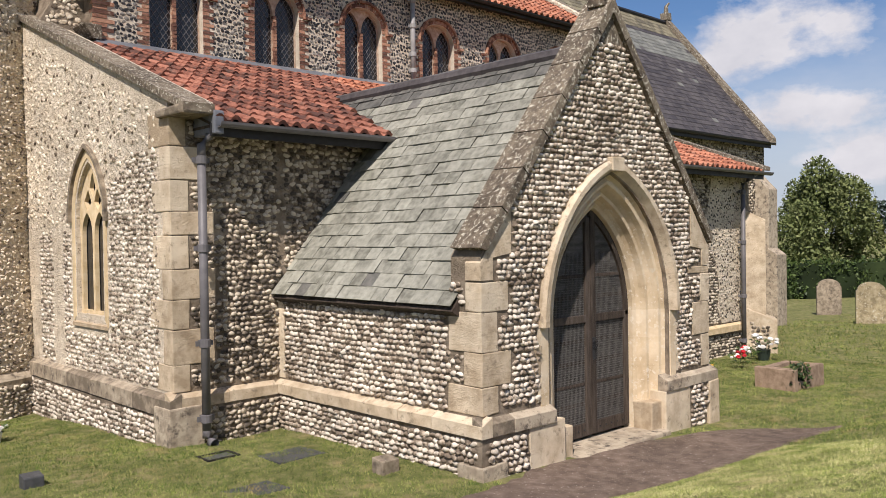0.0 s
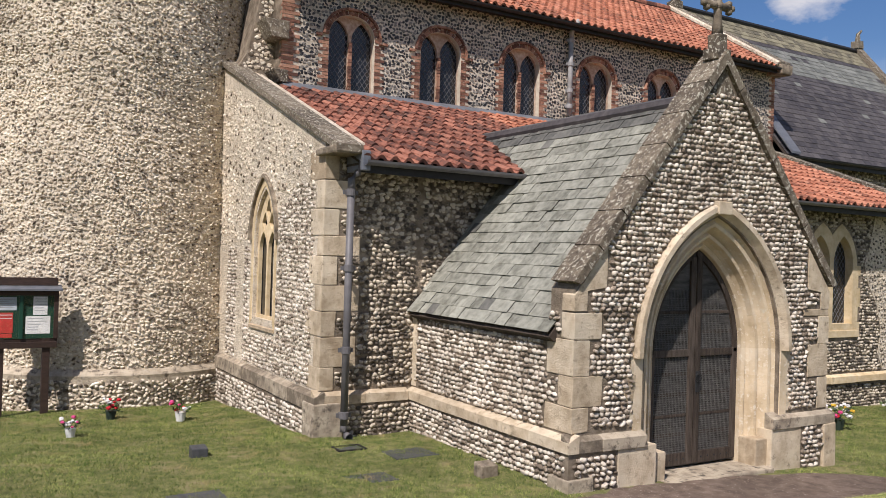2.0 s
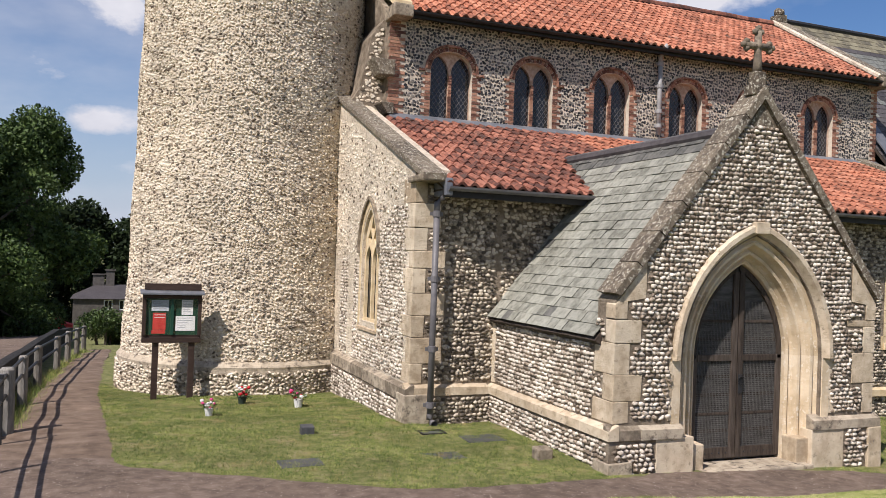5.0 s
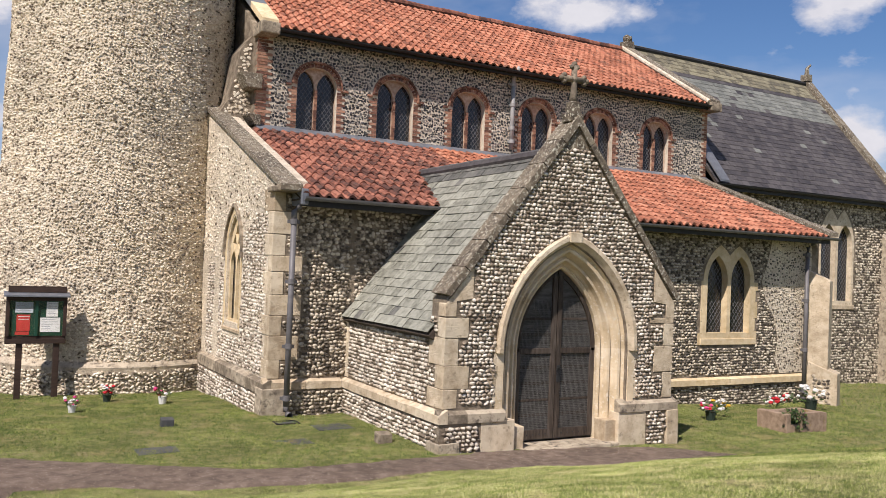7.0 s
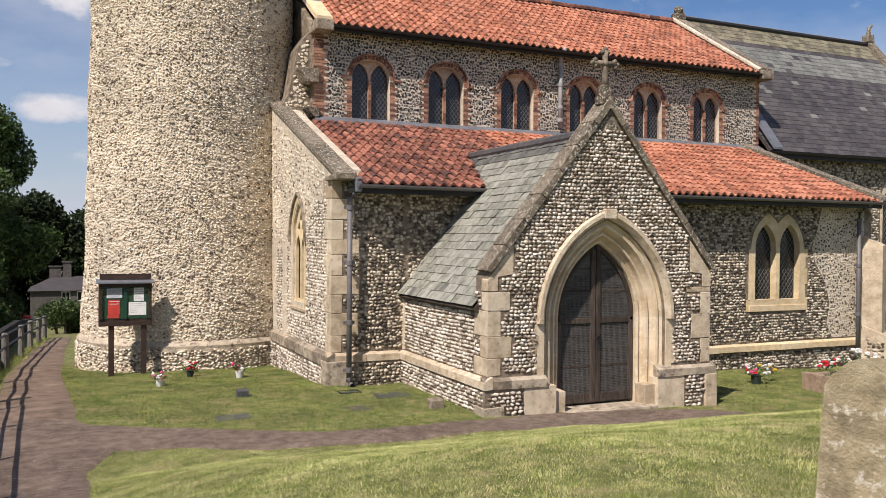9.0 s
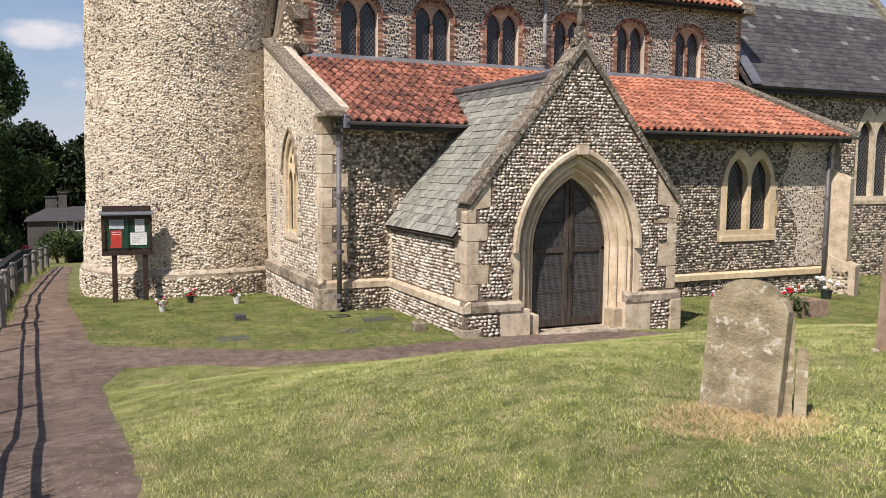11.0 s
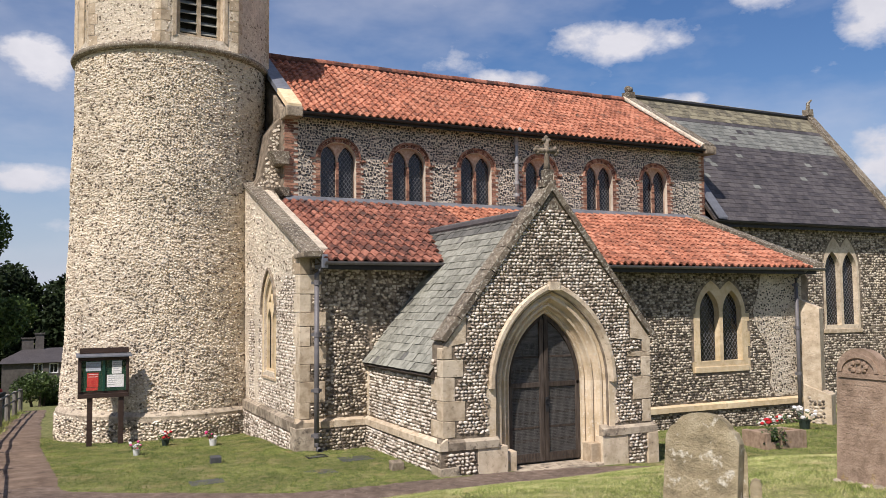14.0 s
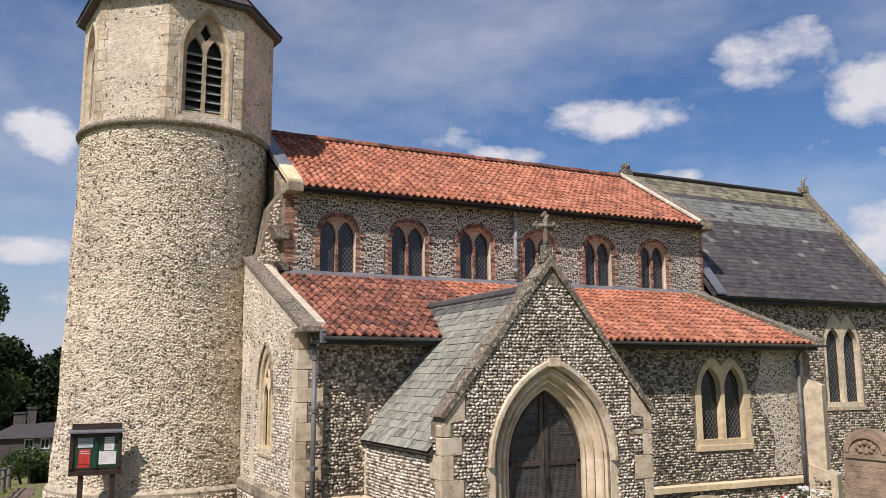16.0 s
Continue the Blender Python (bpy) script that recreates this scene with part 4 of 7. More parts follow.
def pantile_mesh(name, width, gauge, seed):
    """One tile: an S-shaped sheet with thickness at its lower edge; u across, v up the slope, w out."""
    rng = random.Random(seed)
    k = 7
    prof = []
    for i in range(k):
        s = i / (k - 1)
        prof.append((s * width * 1.06, 0.040 * math.sin(2 * math.pi * (s * 0.95 + 0.02)) + (0.012 if s > 0.9 else 0)))
    verts = []
    dz = rng.uniform(-0.003, 0.003)
    for v, w in ((0.0, 0.034 + dz), (gauge * 1.12, 0.0)):
        verts += [(u, v, h + w + 0.03) for u, h in prof]
    verts += [(u, 0.0, h + 0.012 + dz) for u, h in prof]
    faces = [(i, i + 1, k + i + 1, k + i) for i in range(k - 1)] + [(2 * k + i, 2 * k + i + 1, i + 1, i) for i in range(k - 1)]
    faces += [(0, k, 2 * k), (k - 1, 3 * k - 1, 2 * k - 1)]
    return raw(name, verts, faces, False)


def pantiles(parent, O, U, V, length, rise, width, gauge, mat, mat_piece, singles, keep, seed):
    """Rows of pantiles on the slope that starts at O, runs along U and climbs along V. The first tiles, up to `singles`, are pieces of their own."""
    N = U.cross(V)
    rng = random.Random(seed)
    shapes = [pantile_mesh("pantile", width, gauge, seed + k) for k in range(5)]
    base = [np.array([v.co[:] for v in s.vertices]) for s in shapes]
    polys = [tuple(p.vertices) for p in shapes[0].polygons]
    verts, faces, count, made = [], [], 0, 0
    R = np.array([U[:], V[:], N[:]])
    for r in range(int(rise / gauge)):
        for c in range(int(length / width)):
            u, v = c * width, r * gauge
            if not keep(u + width / 2, v + gauge / 2):
                continue
            j = rng.randrange(5)
            a, du, dv, dw = rng.gauss(0, 0.012), rng.gauss(0, 0.004), rng.gauss(0, 0.006), rng.uniform(0, 0.007)
            sag = -0.012 * math.sin(u * 0.9 + v * 0.6)
            if made < singles:
                p = O + U * (u + du) + V * (v + dv) + N * (dw + sag)
                m = Matrix.Translation(p) @ Matrix((U, V, N)).transposed().to_4x4() @ Matrix.Rotation(a, 4, "Z")
                place("pantile", shapes[j], mat_piece, parent, m=m)
                made += 1
            else:
                q = base[j].copy()
                q = np.stack([q[:, 0] * math.cos(a) - q[:, 1] * math.sin(a) + u + du, q[:, 0] * math.sin(a) + q[:, 1] * math.cos(a) + v + dv, q[:, 2] + dw + sag], 1)
                verts.append(q @ R + np.array(O[:]))
                faces += [tuple(i + count for i in f) for f in polys]
                count += len(q)
    if verts:
        f = place("pantile_cladding", raw("pantile_cladding", np.concatenate(verts), faces), mat, parent)
        f["kind"] = "stuff"


def gutter(parent, x0, x1, y, z, r=0.07, mat=None):
    pts = [(r * math.cos(t), r * math.sin(t)) for t in np.linspace(math.pi, 2 * math.pi, 8)]
    inn = [(p[0] * 0.86, p[1] * 0.86) for p in pts[::-1]]
    F = Matrix(((0, 0, 1, x0), (1, 0, 0, y), (0, 1, 0, z), (0, 0, 0, 1)))
    return part("gutter", slab(pts + inn, [], F, 0, x1 - x0), mat or M_IRON, parent, "half-round cast iron gutter")


def downpipe(name, x, y, z0, z1, top, shoe, label, r=0.048, mat=None):
    mat = mat or M_IRON
    p = thing(name, (x, y, z0), label, "downpipe")
    bm = bmesh.new()
    tube(bm, [(x, y, z0 + 0.1), (x, y, z1)], r, 12)
    part("pipe", bm, mat, p, smooth=True)
    for z in (z0 + 0.3, z0 + 0.35 * (z1 - z0), z0 + 0.68 * (z1 - z0), z1 - 0.05):
        bm = bmesh.new()
        tube(bm, [(x, y, z - 0.05), (x, y, z - 0.045), (x, y, z + 0.045), (x, y, z + 0.05)], [r, r * 1.28, r * 1.28, r], 12)
        box(bm, (x - 0.11, y + 0.01, z - 0.03), (x + 0.11, y + 0.03, z + 0.03))
        box(bm, (x - 0.03, y, z - 0.03), (x + 0.03, y + 0.12, z + 0.03))
        part("collar", bm, mat, p)
    if top:
        bm = bmesh.new()
        tube(bm, [(x, y, z1 - 0.02), (x, y, z1 + 0.12), (x + top[0] * 0.4, y + top[1] * 0.4, z1 + 0.22), (x + top[0], y + top[1], z1 + 0.36)], [r, r * 1.05, r * 1.05, r], 12)
        part("swan_neck", bm, mat, p, smooth=True)
    if shoe:
        bm = bmesh.new()
        tube(bm, [(x, y, z0 + 0.16), (x, y, z0 + 0.08), (x + 0.02, y - 0.05, z0 + 0.03), (x + 0.03, y - 0.13, z0 + 0.01)], [r, r * 1.1, r * 1.1, r * 1.15], 12, False)
        part("shoe", bm, mat, p, smooth=True)
    return p


def two_light(parent, F, u0, u1, v0, v1, spring, w_in, mat, seed, label, proud=0.012, band=0.14, mull=0.09, lattice_pitch=0.12):
    """A stone window of two pointed lights under one surround: frame, panes, leading."""
    cu = (u0 + u1) / 2
    half = (u1 - u0) / 2 - band
    lw = (half - mull / 2) / 2
    lights = [gothic(cu + s * (mull / 2 + lw), lw, v0 + 0.16, spring, spring + lw * 1.75, 6) for s in (-1, 1)]
    top = twin(u0, u1, v0, spring - 0.05, v1)
    win = part("window", slab(top, lights, F, -w_in, proud), mat, parent, label, bevel=0.0)
    bm = bmesh.new()
    for q in box(bm, (u0 - 0.06, v0 - 0.13, -w_in), (u1 + 0.06, v0 + 0.02, proud + 0.03)):
        q.co = F @ q.co
    part("sill", bm, mat, win, bevel=0.012)
    for s in (-1, 1):
        a, b = cu + s * (mull / 2 + lw) - lw - 0.01, cu + s * (mull / 2 + lw) + lw + 0.01
        part("pane", slab(rect(a, v0 + 0.1, b, spring + lw * 1.8), [], F, -w_in * 0.62 - 0.01, -w_in * 0.62), M_GLASS, win)
        lattice(win, F, a, b, v0 + 0.1, spring + lw * 1.8, -w_in * 0.62, lattice_pitch)
    return win


def build_aisle():
    Fs, Fw = south(AY), west(AW)
    PATCH = [(11.75, 0.335), (12.85, 0.335), (12.85, 3.7), (11.35, 3.7), (11.2, 3.1), (11.0, 2.6), (11.15, 2.2), (11.5, 1.7), (11.65, 1.2), (11.55, 0.7)]
    # south wall with the window
    WU0, WU1, WV0, WV1 = 8.98, 10.72, 1.20, 3.46
    win_hole = twin(WU0 + 0.02, WU1 - 0.02, WV0, 2.57, WV1 - 0.02)
    surround = [(WU0 - 0.12, WV0 - 0.15), (WU1 + 0.12, WV0 - 0.15), (WU1 + 0.12, 2.6), *[(u, v) for u, v in reversed(twin(WU0 - 0.03, WU1 + 0.03, 2.58, 2.60, WV1 + 0.03))], (WU0 - 0.12, 2.6)]
    flint_wall(aisle, Fs, rect(AW + 0.02, -1.0, PX0 + 0.05, 3.95), [], 0.6, M_MORTAR, M_FLINT, 0.064, 1.25, 0.18, 0.034, 31, "south_wall", [*[rect(AW, z, AW + lx, z + h) for z, h, lx, ly in quoin_plan(0.60, 3.98, 0.52, 0.22, 41)], rect(AW, 0.42, 0.2, 0.62)], "flint wall of the western bay", 1.04)
    flint_wall(aisle, Fs, rect(PX1 - 0.05, -1.2, AE - 0.02, 3.95), [win_hole], 0.6, M_MORTAR, M_FLINT, 0.066, 1.3, 0.12, 0.034, 32, "south_wall", [surround, rect(4, 0.10, AE, 0.32), rect(12.85, -1, AE, 4), PATCH], "coursed flint wall of the eastern bay", 1.0)
    patch = part("render_patch", slab(PATCH, [], Fs, -0.02, 0.010), M_RENDER, aisle, "patch of cream render with scattered flints")
    f = place("flint_scatter", cobble_mesh("flint_scatter", cobble_plan(PATCH, [surround], 0.066, 1.25, 0.35, 39, 0.84), plane_at(south(AY - 0.008)), 0.016, 39), M_FLINT, patch)
    f["kind"] = "stuff"
    flint_wall(aisle, Fs, rect(PX0 + 0.05, 1.0, PX1 - 0.05, 3.95), [], 0.6, M_MORTAR, M_FLINT, 0.064, 1.25, 0.18, 0.034, 38, "south_wall", (), "flint wall behind the porch roof", 1.04)
    w = two_light(aisle, Fs, WU0, WU1, WV0, WV1, 2.62, 0.28, M_CLEANSTONE, 3, "honey limestone window of two leaded lights", band=0.14, mull=0.12)
    rng = random.Random(8)
    for sx in (-1, 1):
        z = WV0 - 0.13
        while z < 2.5:
            h = rng.uniform(0.25, 0.42)
            e = rng.choice((0.06, 0.13))
            bm = bmesh.new()
            a, b = sorted((9.85 + sx * 0.86, 9.85 + sx * (0.87 + e)))
            for q in box(bm, (a, z, -0.1), (b, min(z + h, 2.6) - 0.008, 0.011)):
                q.co = Fs @ q.co
            part("jamb_stone", bm, M_CLEANSTONE, w)
            z += h
    # string course of the east bay, plinth of the west bay
    course("string_stone", aisle, Fs, PX1, 12.75, 0.12, 0.33, 0.09, M_CLEANSTONE, 61, 0.9)
    course("plinth_stone", aisle, Fs, AW - 0.1, PX0 - 0.1, 0.42, 0.62, 0.09, M_STONE, 62)
    part("plinth_wall", slab(rect(AW - 0.08, -0.6, PX0, 0.42), [], Fs, -0.02, 0.07), M_MORTAR, aisle)
    f = place("plinth_facing", cobble_mesh("plinth_facing", cobble_plan(rect(AW + 0.2, -0.4, PX0, 0.42), [], 0.066, 1.25, 0.1, 33), plane_at(south(AY - 0.07)), 0.03, 33), M_FLINT, aisle)
    f["kind"] = "stuff"
    # west wall, sloping up to the nave
    def wtop(y):
        return EAVE_Z + (y - EAVE_Y) * SLOPE + 0.13
    Y1 = 9.9
    win_hole = gothic(-6.17, 0.48, 1.40, 2.75, 3.55, 9)
    out = [(-Y1, -1.6), (-AY - 0.03, -1.6), (-AY - 0.03, wtop(AY)), (-Y1, wtop(Y1))]
    wall = flint_wall(aisle, Fw, out, [win_hole], 0.6, M_RENDER, M_COBBLE, 0.068, 1.2, 0.16, 0.024, 34, "west_wall",
                      [rect(-AY - 0.32, -2, -AY + 0.1, 5), gothic(-6.17, 0.66, 1.15, 2.75, 3.77, 9), rect(-10, 0.30, 0, 0.58), [(-10, 2.6), (-6.9, 2.6), (-5.4, 3.2), (-4.6, 3.6), (-3, 3.4), (-3, 7), (-10, 7)], rect(-10, -2, -8.2, 8), rect(-7.6, 0.5, -7.2, 3)], "west wall, flint below and cream render above", 0.92)
    a = cobble_plan([(-Y1, 2.6), (-6.9, 2.6), (-5.4, 3.2), (-4.6, 3.6), (-3.97, 3.45), (-3.97, 4.0), (-Y1, 6.2)], [gothic(-6.17, 0.66, 1.15, 2.75, 3.77, 9)], 0.12, 1.3, 0.5, 35, 0.55)
    f = place("flint_scatter", cobble_mesh("flint_scatter", a, plane_at(Fw), 0.018, 35), M_TOWERFLINT, wall)
    f["kind"] = "stuff"
    # west window
    win = part("window", slab(gothic(-6.17, 0.50, 1.37, 2.75, 3.57, 9), [gothic(-6.17 - 0.225, 0.188, 1.45, 2.52, 2.84, 6), gothic(-6.17 + 0.225, 0.188, 1.45, 2.52, 2.84, 6), [(-6.17, 3.05), (-6.06, 3.18), (-6.17, 3.42), (-6.28, 3.18)], [(-6.36, 2.86), (-6.22, 2.98), (-6.33, 3.17), (-6.48, 3.0)], [(-5.98, 2.86), (-5.86, 3.0), (-6.01, 3.17), (-6.12, 2.98)]], Fw, -0.12, -0.06), M_CLEANSTONE, aisle, "traceried limestone window of two lights")
    part("reveal", loft([(gothic(-6.17, 0.62, 1.25, 2.75, 3.73, 9), 0.0), (gothic(-6.17, 0.62, 1.25, 2.75, 3.73, 9), 0.012), (gothic(-6.17, 0.53, 1.35, 2.75, 3.60, 9), 0.012), (gothic(-6.17, 0.46, 1.40, 2.75, 3.50, 9), -0.1)], Fw), M_CLEANSTONE, win)
    part("hood_mould", loft([(gothic(-6.17, 0.68, 2.7, 2.75, 3.79, 9), 0.0), (gothic(-6.17, 0.69, 2.7, 2.75, 3.80, 9), 0.06), (gothic(-6.17, 0.63, 2.7, 2.75, 3.74, 9), 0.06), (gothic(-6.17, 0.62, 2.7, 2.75, 3.73, 9), 0.0)], Fw), M_PLINTH, win)
    part("pane", slab(rect(-6.7, 1.35, -5.64, 3.5), [], Fw, -0.15, -0.13), M_GLASS, win)
    bm = slab(rect(-6.78, 1.22, -5.56, 1.43), [], Fw, -0.25, 0.03)
    for v in bm.verts:
        if v.co.z > 1.4 and v.co.x < AW:
            v.co.z = 1.27
    part("sill", bm, M_STONE, win, bevel=0.01)
    # corner stones, plinth
    quoins(wall, (AW, AY), 1, 1, 0.60, wtop(AY) - 0.12, 0.52, 0.22, M_STONE, 41)
    course("plinth_stone", aisle, Fw, -Y1, -AY + 0.10, 0.32, 0.60, 0.10, M_PLINTH, 63, 0.7)
    part("plinth_wall", slab(rect(-Y1, -1.6, -AY + 0.08, 0.30), [], Fw, -0.02, 0.08), M_MORTAR, aisle)
    f = place("plinth_facing", cobble_mesh("plinth_facing", cobble_plan(rect(-Y1, -1.2, -AY - 0.2, 0.30), [], 0.068, 1.2, 0.12, 36), plane_at(west(AW - 0.08)), 0.03, 36), M_COBBLE, aisle)
    f["kind"] = "stuff"
    bm = bmesh.new()
    rough_box(bm, (AW - 0.12, AY - 0.12, -0.4), (AW + 0.32, AY + 0.3, 0.44), 0.008, 4)
    part("corner_stone", bm, M_PLINTH, aisle, bevel=0.02)
    # copings of both ends
    for x0, x1, ya, nm in ((AW - 0.06, AW + 0.33, Y1, "coping_stone"), (AE - 0.30, AE + 0.06, NY, "coping_stone")):
        n = 7
        for k in range(n):
            y0, y1 = EAVE_Y - 0.02 + (ya - EAVE_Y) * k / n, EAVE_Y - 0.02 + (ya - EAVE_Y) * (k + 1) / n - 0.008
            b = 0.11 if x0 < 0 else 0.05
            t = 0.10
            pts = [(-y0, EAVE_Z + (y0 - EAVE_Y) * SLOPE + b), (-y1, EAVE_Z + (y1 - EAVE_Y) * SLOPE + b), (-y1, EAVE_Z + (y1 - EAVE_Y) * SLOPE + b + t), (-y0, EAVE_Z + (y0 - EAVE_Y) * SLOPE + b + t)]
            part(nm, slab(pts[::-1], [], west(x0), -(x1 - x0), 0), M_GREYSTONE, aisle, bevel=0.012)
    bm = bmesh.new()
    rough_box(bm, (AW - 0.09, EAVE_Y - 0.02, 3.88), (AW + 0.34, AY + 0.2, 3.98), 0.01, 2)
    part("kneeler", bm, M_PLINTH, aisle, bevel=0.03)
    bm = bmesh.new()
    box(bm, (AW + 0.31, EAVE_Y - 0.04, 3.66), (AW + 0.44, AY, 3.94))
    part("lead_flashing", bm, M_LEAD, aisle, "grey lead flashing at the eave corner", bevel=0.02)
    # east end wall and corner buttress
    Fe = Matrix(((0, 0, 1, AE), (1, 0, 0, 0), (0, 1, 0, 0), (0, 0, 0, 1)))
    flint_wall(aisle, Fe, [(AY + 0.03, -1.4), (8.6, -1.4), (8.6, 5.9), (AY + 0.03, EAVE_Z + 0.05)], [], 0.6, M_MORTAR, M_FLINT, 0.09, 1.2, 0.1, 0.03, 37, "east_wall")
    but = thing("corner_buttress", (13.05, 3.2, -0.6), "stepped limestone and flint corner buttress", "buttress")
    for k, (z0, z1, d, wd) in enumerate(((-1.3, 0.35, 0.66, 0.56), (0.35, 2.70, 0.42, 0.48))):
        bm = bmesh.new()
        R = Matrix.Translation((12.98, AY, 0)) @ Matrix.Rotation(radians(28), 4, "Z")
        vs = box(bm, (-wd / 2, -d, z0), (wd / 2, 0.25, z1))
        for v in vs:
            if v.co.z > z1 - 0.01 and v.co.y > 0:
                v.co.z += 0.35
            v.co = R @ v.co
        part("stage", bm, M_STONE, but, bevel=0.02)
        if k:
            continue
        a = cobble_plan(rect(0.02, z0 + 0.3, d - 0.12, z1 - 0.05), [], 0.085, 1.2, 0.1, 50 + k)
        f = place("flint_facing", cobble_mesh("flint_facing", a, plane_at(R @ west(-wd / 2)), 0.02, 51), M_FLINT, but)
        f["kind"] = "stuff"
    # roof
    O, U = Vector((AW + 0.33, EAVE_Y - 0.02, EAVE_Z + 0.0)), Vector((1, 0, 0))
    V = Vector((0, 1, SLOPE)).normalized()
    rise = (NY - EAVE_Y) / V.y
    part("roof_boarding", slab([(-EAVE_Y - 0.05, EAVE_Z - 0.03), (-EAVE_Y - 0.05, EAVE_Z + 0.0), (-NY, TOP_Z - 0.02), (-NY, TOP_Z - 0.1)], [], west(AW + 0.3), -(AE - 0.3 - AW - 0.3), 0), M_OAK, aisle)
    def keep(u, v):
        x, y, z = O.x + u, O.y + v * V.y, O.z + v * V.z
        return y < NY - 0.1 and not (z < 4.60 - abs(x - PC) * 1.266 + 0.03)
    pantiles(aisle, O, U, V, 4.2 - O.x, rise, 0.215, 0.36, M_PANTILE_OLD, M_PANTILE_P, 300, lambda u, v: O.x + u < 4.0 and keep(u, v), 61)
    O2 = Vector((2.0, O.y, O.z))
    pantiles(aisle, O2, U, V, AE - 0.3 - O2.x, rise, 0.215, 0.36, M_PANTILE, M_PANTILE_P, 0, lambda u, v: O2.x + u >= O.x + 0.215 * int((4.2 - O.x) / 0.215) - 0.5 and keep(u + O2.x - O.x, v), 62)
    for x0, x1 in ((AW + 0.35, 1.55), (3.5, AE)):
        gutter(aisle, x0, x1, EAVE_Y - 0.07, EAVE_Z + 0.0)
    bm = bmesh.new()
    box(bm, (AW + 0.3, EAVE_Y + 0.02, EAVE_Z - 0.16), (AE - 0.2, EAVE_Y + 0.06, EAVE_Z - 0.01))
    part("fascia", bm, M_BLACKIRON, aisle)
    bm = bmesh.new()
    box(bm, (AW + 0.3, EAVE_Y + 0.04, EAVE_Z - 0.06), (AE - 0.2, AY + 0.05, EAVE_Z - 0.03))
    part("soffit", bm, M_OAK, aisle)
    bm = slab([(-NY - 0.02, TOP_Z - 0.02), (-NY + 0.24, TOP_Z - 0.04), (-NY + 0.24, TOP_Z - 0.02), (-NY + 0.03, TOP_Z + 0.10), (-NY - 0.02, TOP_Z + 0.11)], [], west(NW), -(NE - NW - 0.0), 0)
    part("lead_flashing", bm, M_LEAD, aisle, "long grey lead flashing below the clerestory", bevel=0.008)


def clerestory_window(k, u0):
    """Two dark lights between brick jambs and mullion, under a brick arch with a hood."""
    F = south(NY)
    cu, half, v0, spring = u0 + 0.475, 0.50, 5.72, 6.80
    win = part("window", slab(gothic(cu, half + 0.01, v0, spring, spring + 0.45, 8), [gothic(cu + s * 0.262, 0.232, v0 + 0.01, spring - 0.02, spring + 0.36, 7) for s in (-1, 1)], F, -0.22, -0.12), M_TERRA, nave, "brick clerestory window of two leaded lights")
    part("pane", slab(rect(cu - half, v0, cu + half, spring + 0.36), [], F, -0.20, -0.19), M_GLASS, win)
    lattice(win, F, cu - half, cu + half, v0, spring + 0.3, -0.19, 0.11, 0.005)
    rng = random.Random(k)
    def brick(u, v, w, h, a=0.0, w0=-0.16, w1=0.01):
        m = F @ Matrix.Translation((u, v, (w0 + w1) / 2)) @ Matrix.Rotation(a, 4, "Z") @ Matrix.Diagonal((w, h, w1 - w0, 1))
        place("brick", BRICKS[rng.randrange(4)], M_BRICK, win, m=m)
    c = 0.068
    for i in range(int((spring - v0) / c)):
        v = v0 + (i + 0.5) * c
        for s in (-1, 1):
            w = 0.22 if (i + (s > 0)) % 2 else 0.13
            brick(cu + s * (half + w / 2), v, w - 0.008, c - 0.012)
        brick(cu, v, 0.062, c - 0.010, 0, -0.16, -0.07)
    # arch of brick on edge, pointed, and a thin proud hood
    for ring, (off, th, w1) in enumerate(((0.0, 0.085, 0.012), (0.09, 0.045, 0.055))):
        pts = gothic(cu, half + off + th / 2, spring, spring, spring + 0.45 + off + th / 2, 14)
        dense = []
        for p, q in zip(pts, pts[1:]):
            dense += [(p[0] + (q[0] - p[0]) * t / 6, p[1] + (q[1] - p[1]) * t / 6) for t in range(6)]
        acc, last, n = 0.0, dense[0], 0
        stepl = 0.072 if ring == 0 else 0.16
        nxt = stepl / 2
        for p in dense[1:]:
            acc += math.dist(p, last)
            if acc >= nxt:
                a = math.atan2(p[1] - last[1], p[0] - last[0])
                brick(p[0], p[1], stepl - 0.01, th, a, -0.14, w1)
                nxt += stepl
            last = p
    for s in (-1, 1):
        brick(cu + s * (half + 0.21), spring - 0.02, 0.13, 0.05, 0, -0.1, 0.05)
    return win


BRICKS = []
for k in range(4):
    bm = bmesh.new()
    rough_box(bm, (-0.5, -0.5, -0.5), (0.5, 0.5, 0.5), 0.035, k)
    me = bpy.data.meshes.new("brick")
    bm.to_mesh(me)
    bm.free()
    BRICKS.append(me)

RIDGE_Y, RIDGE_Z, N_EAVE_Y, N_EAVE_Z = 11.8, 10.44, 7.74, 7.93


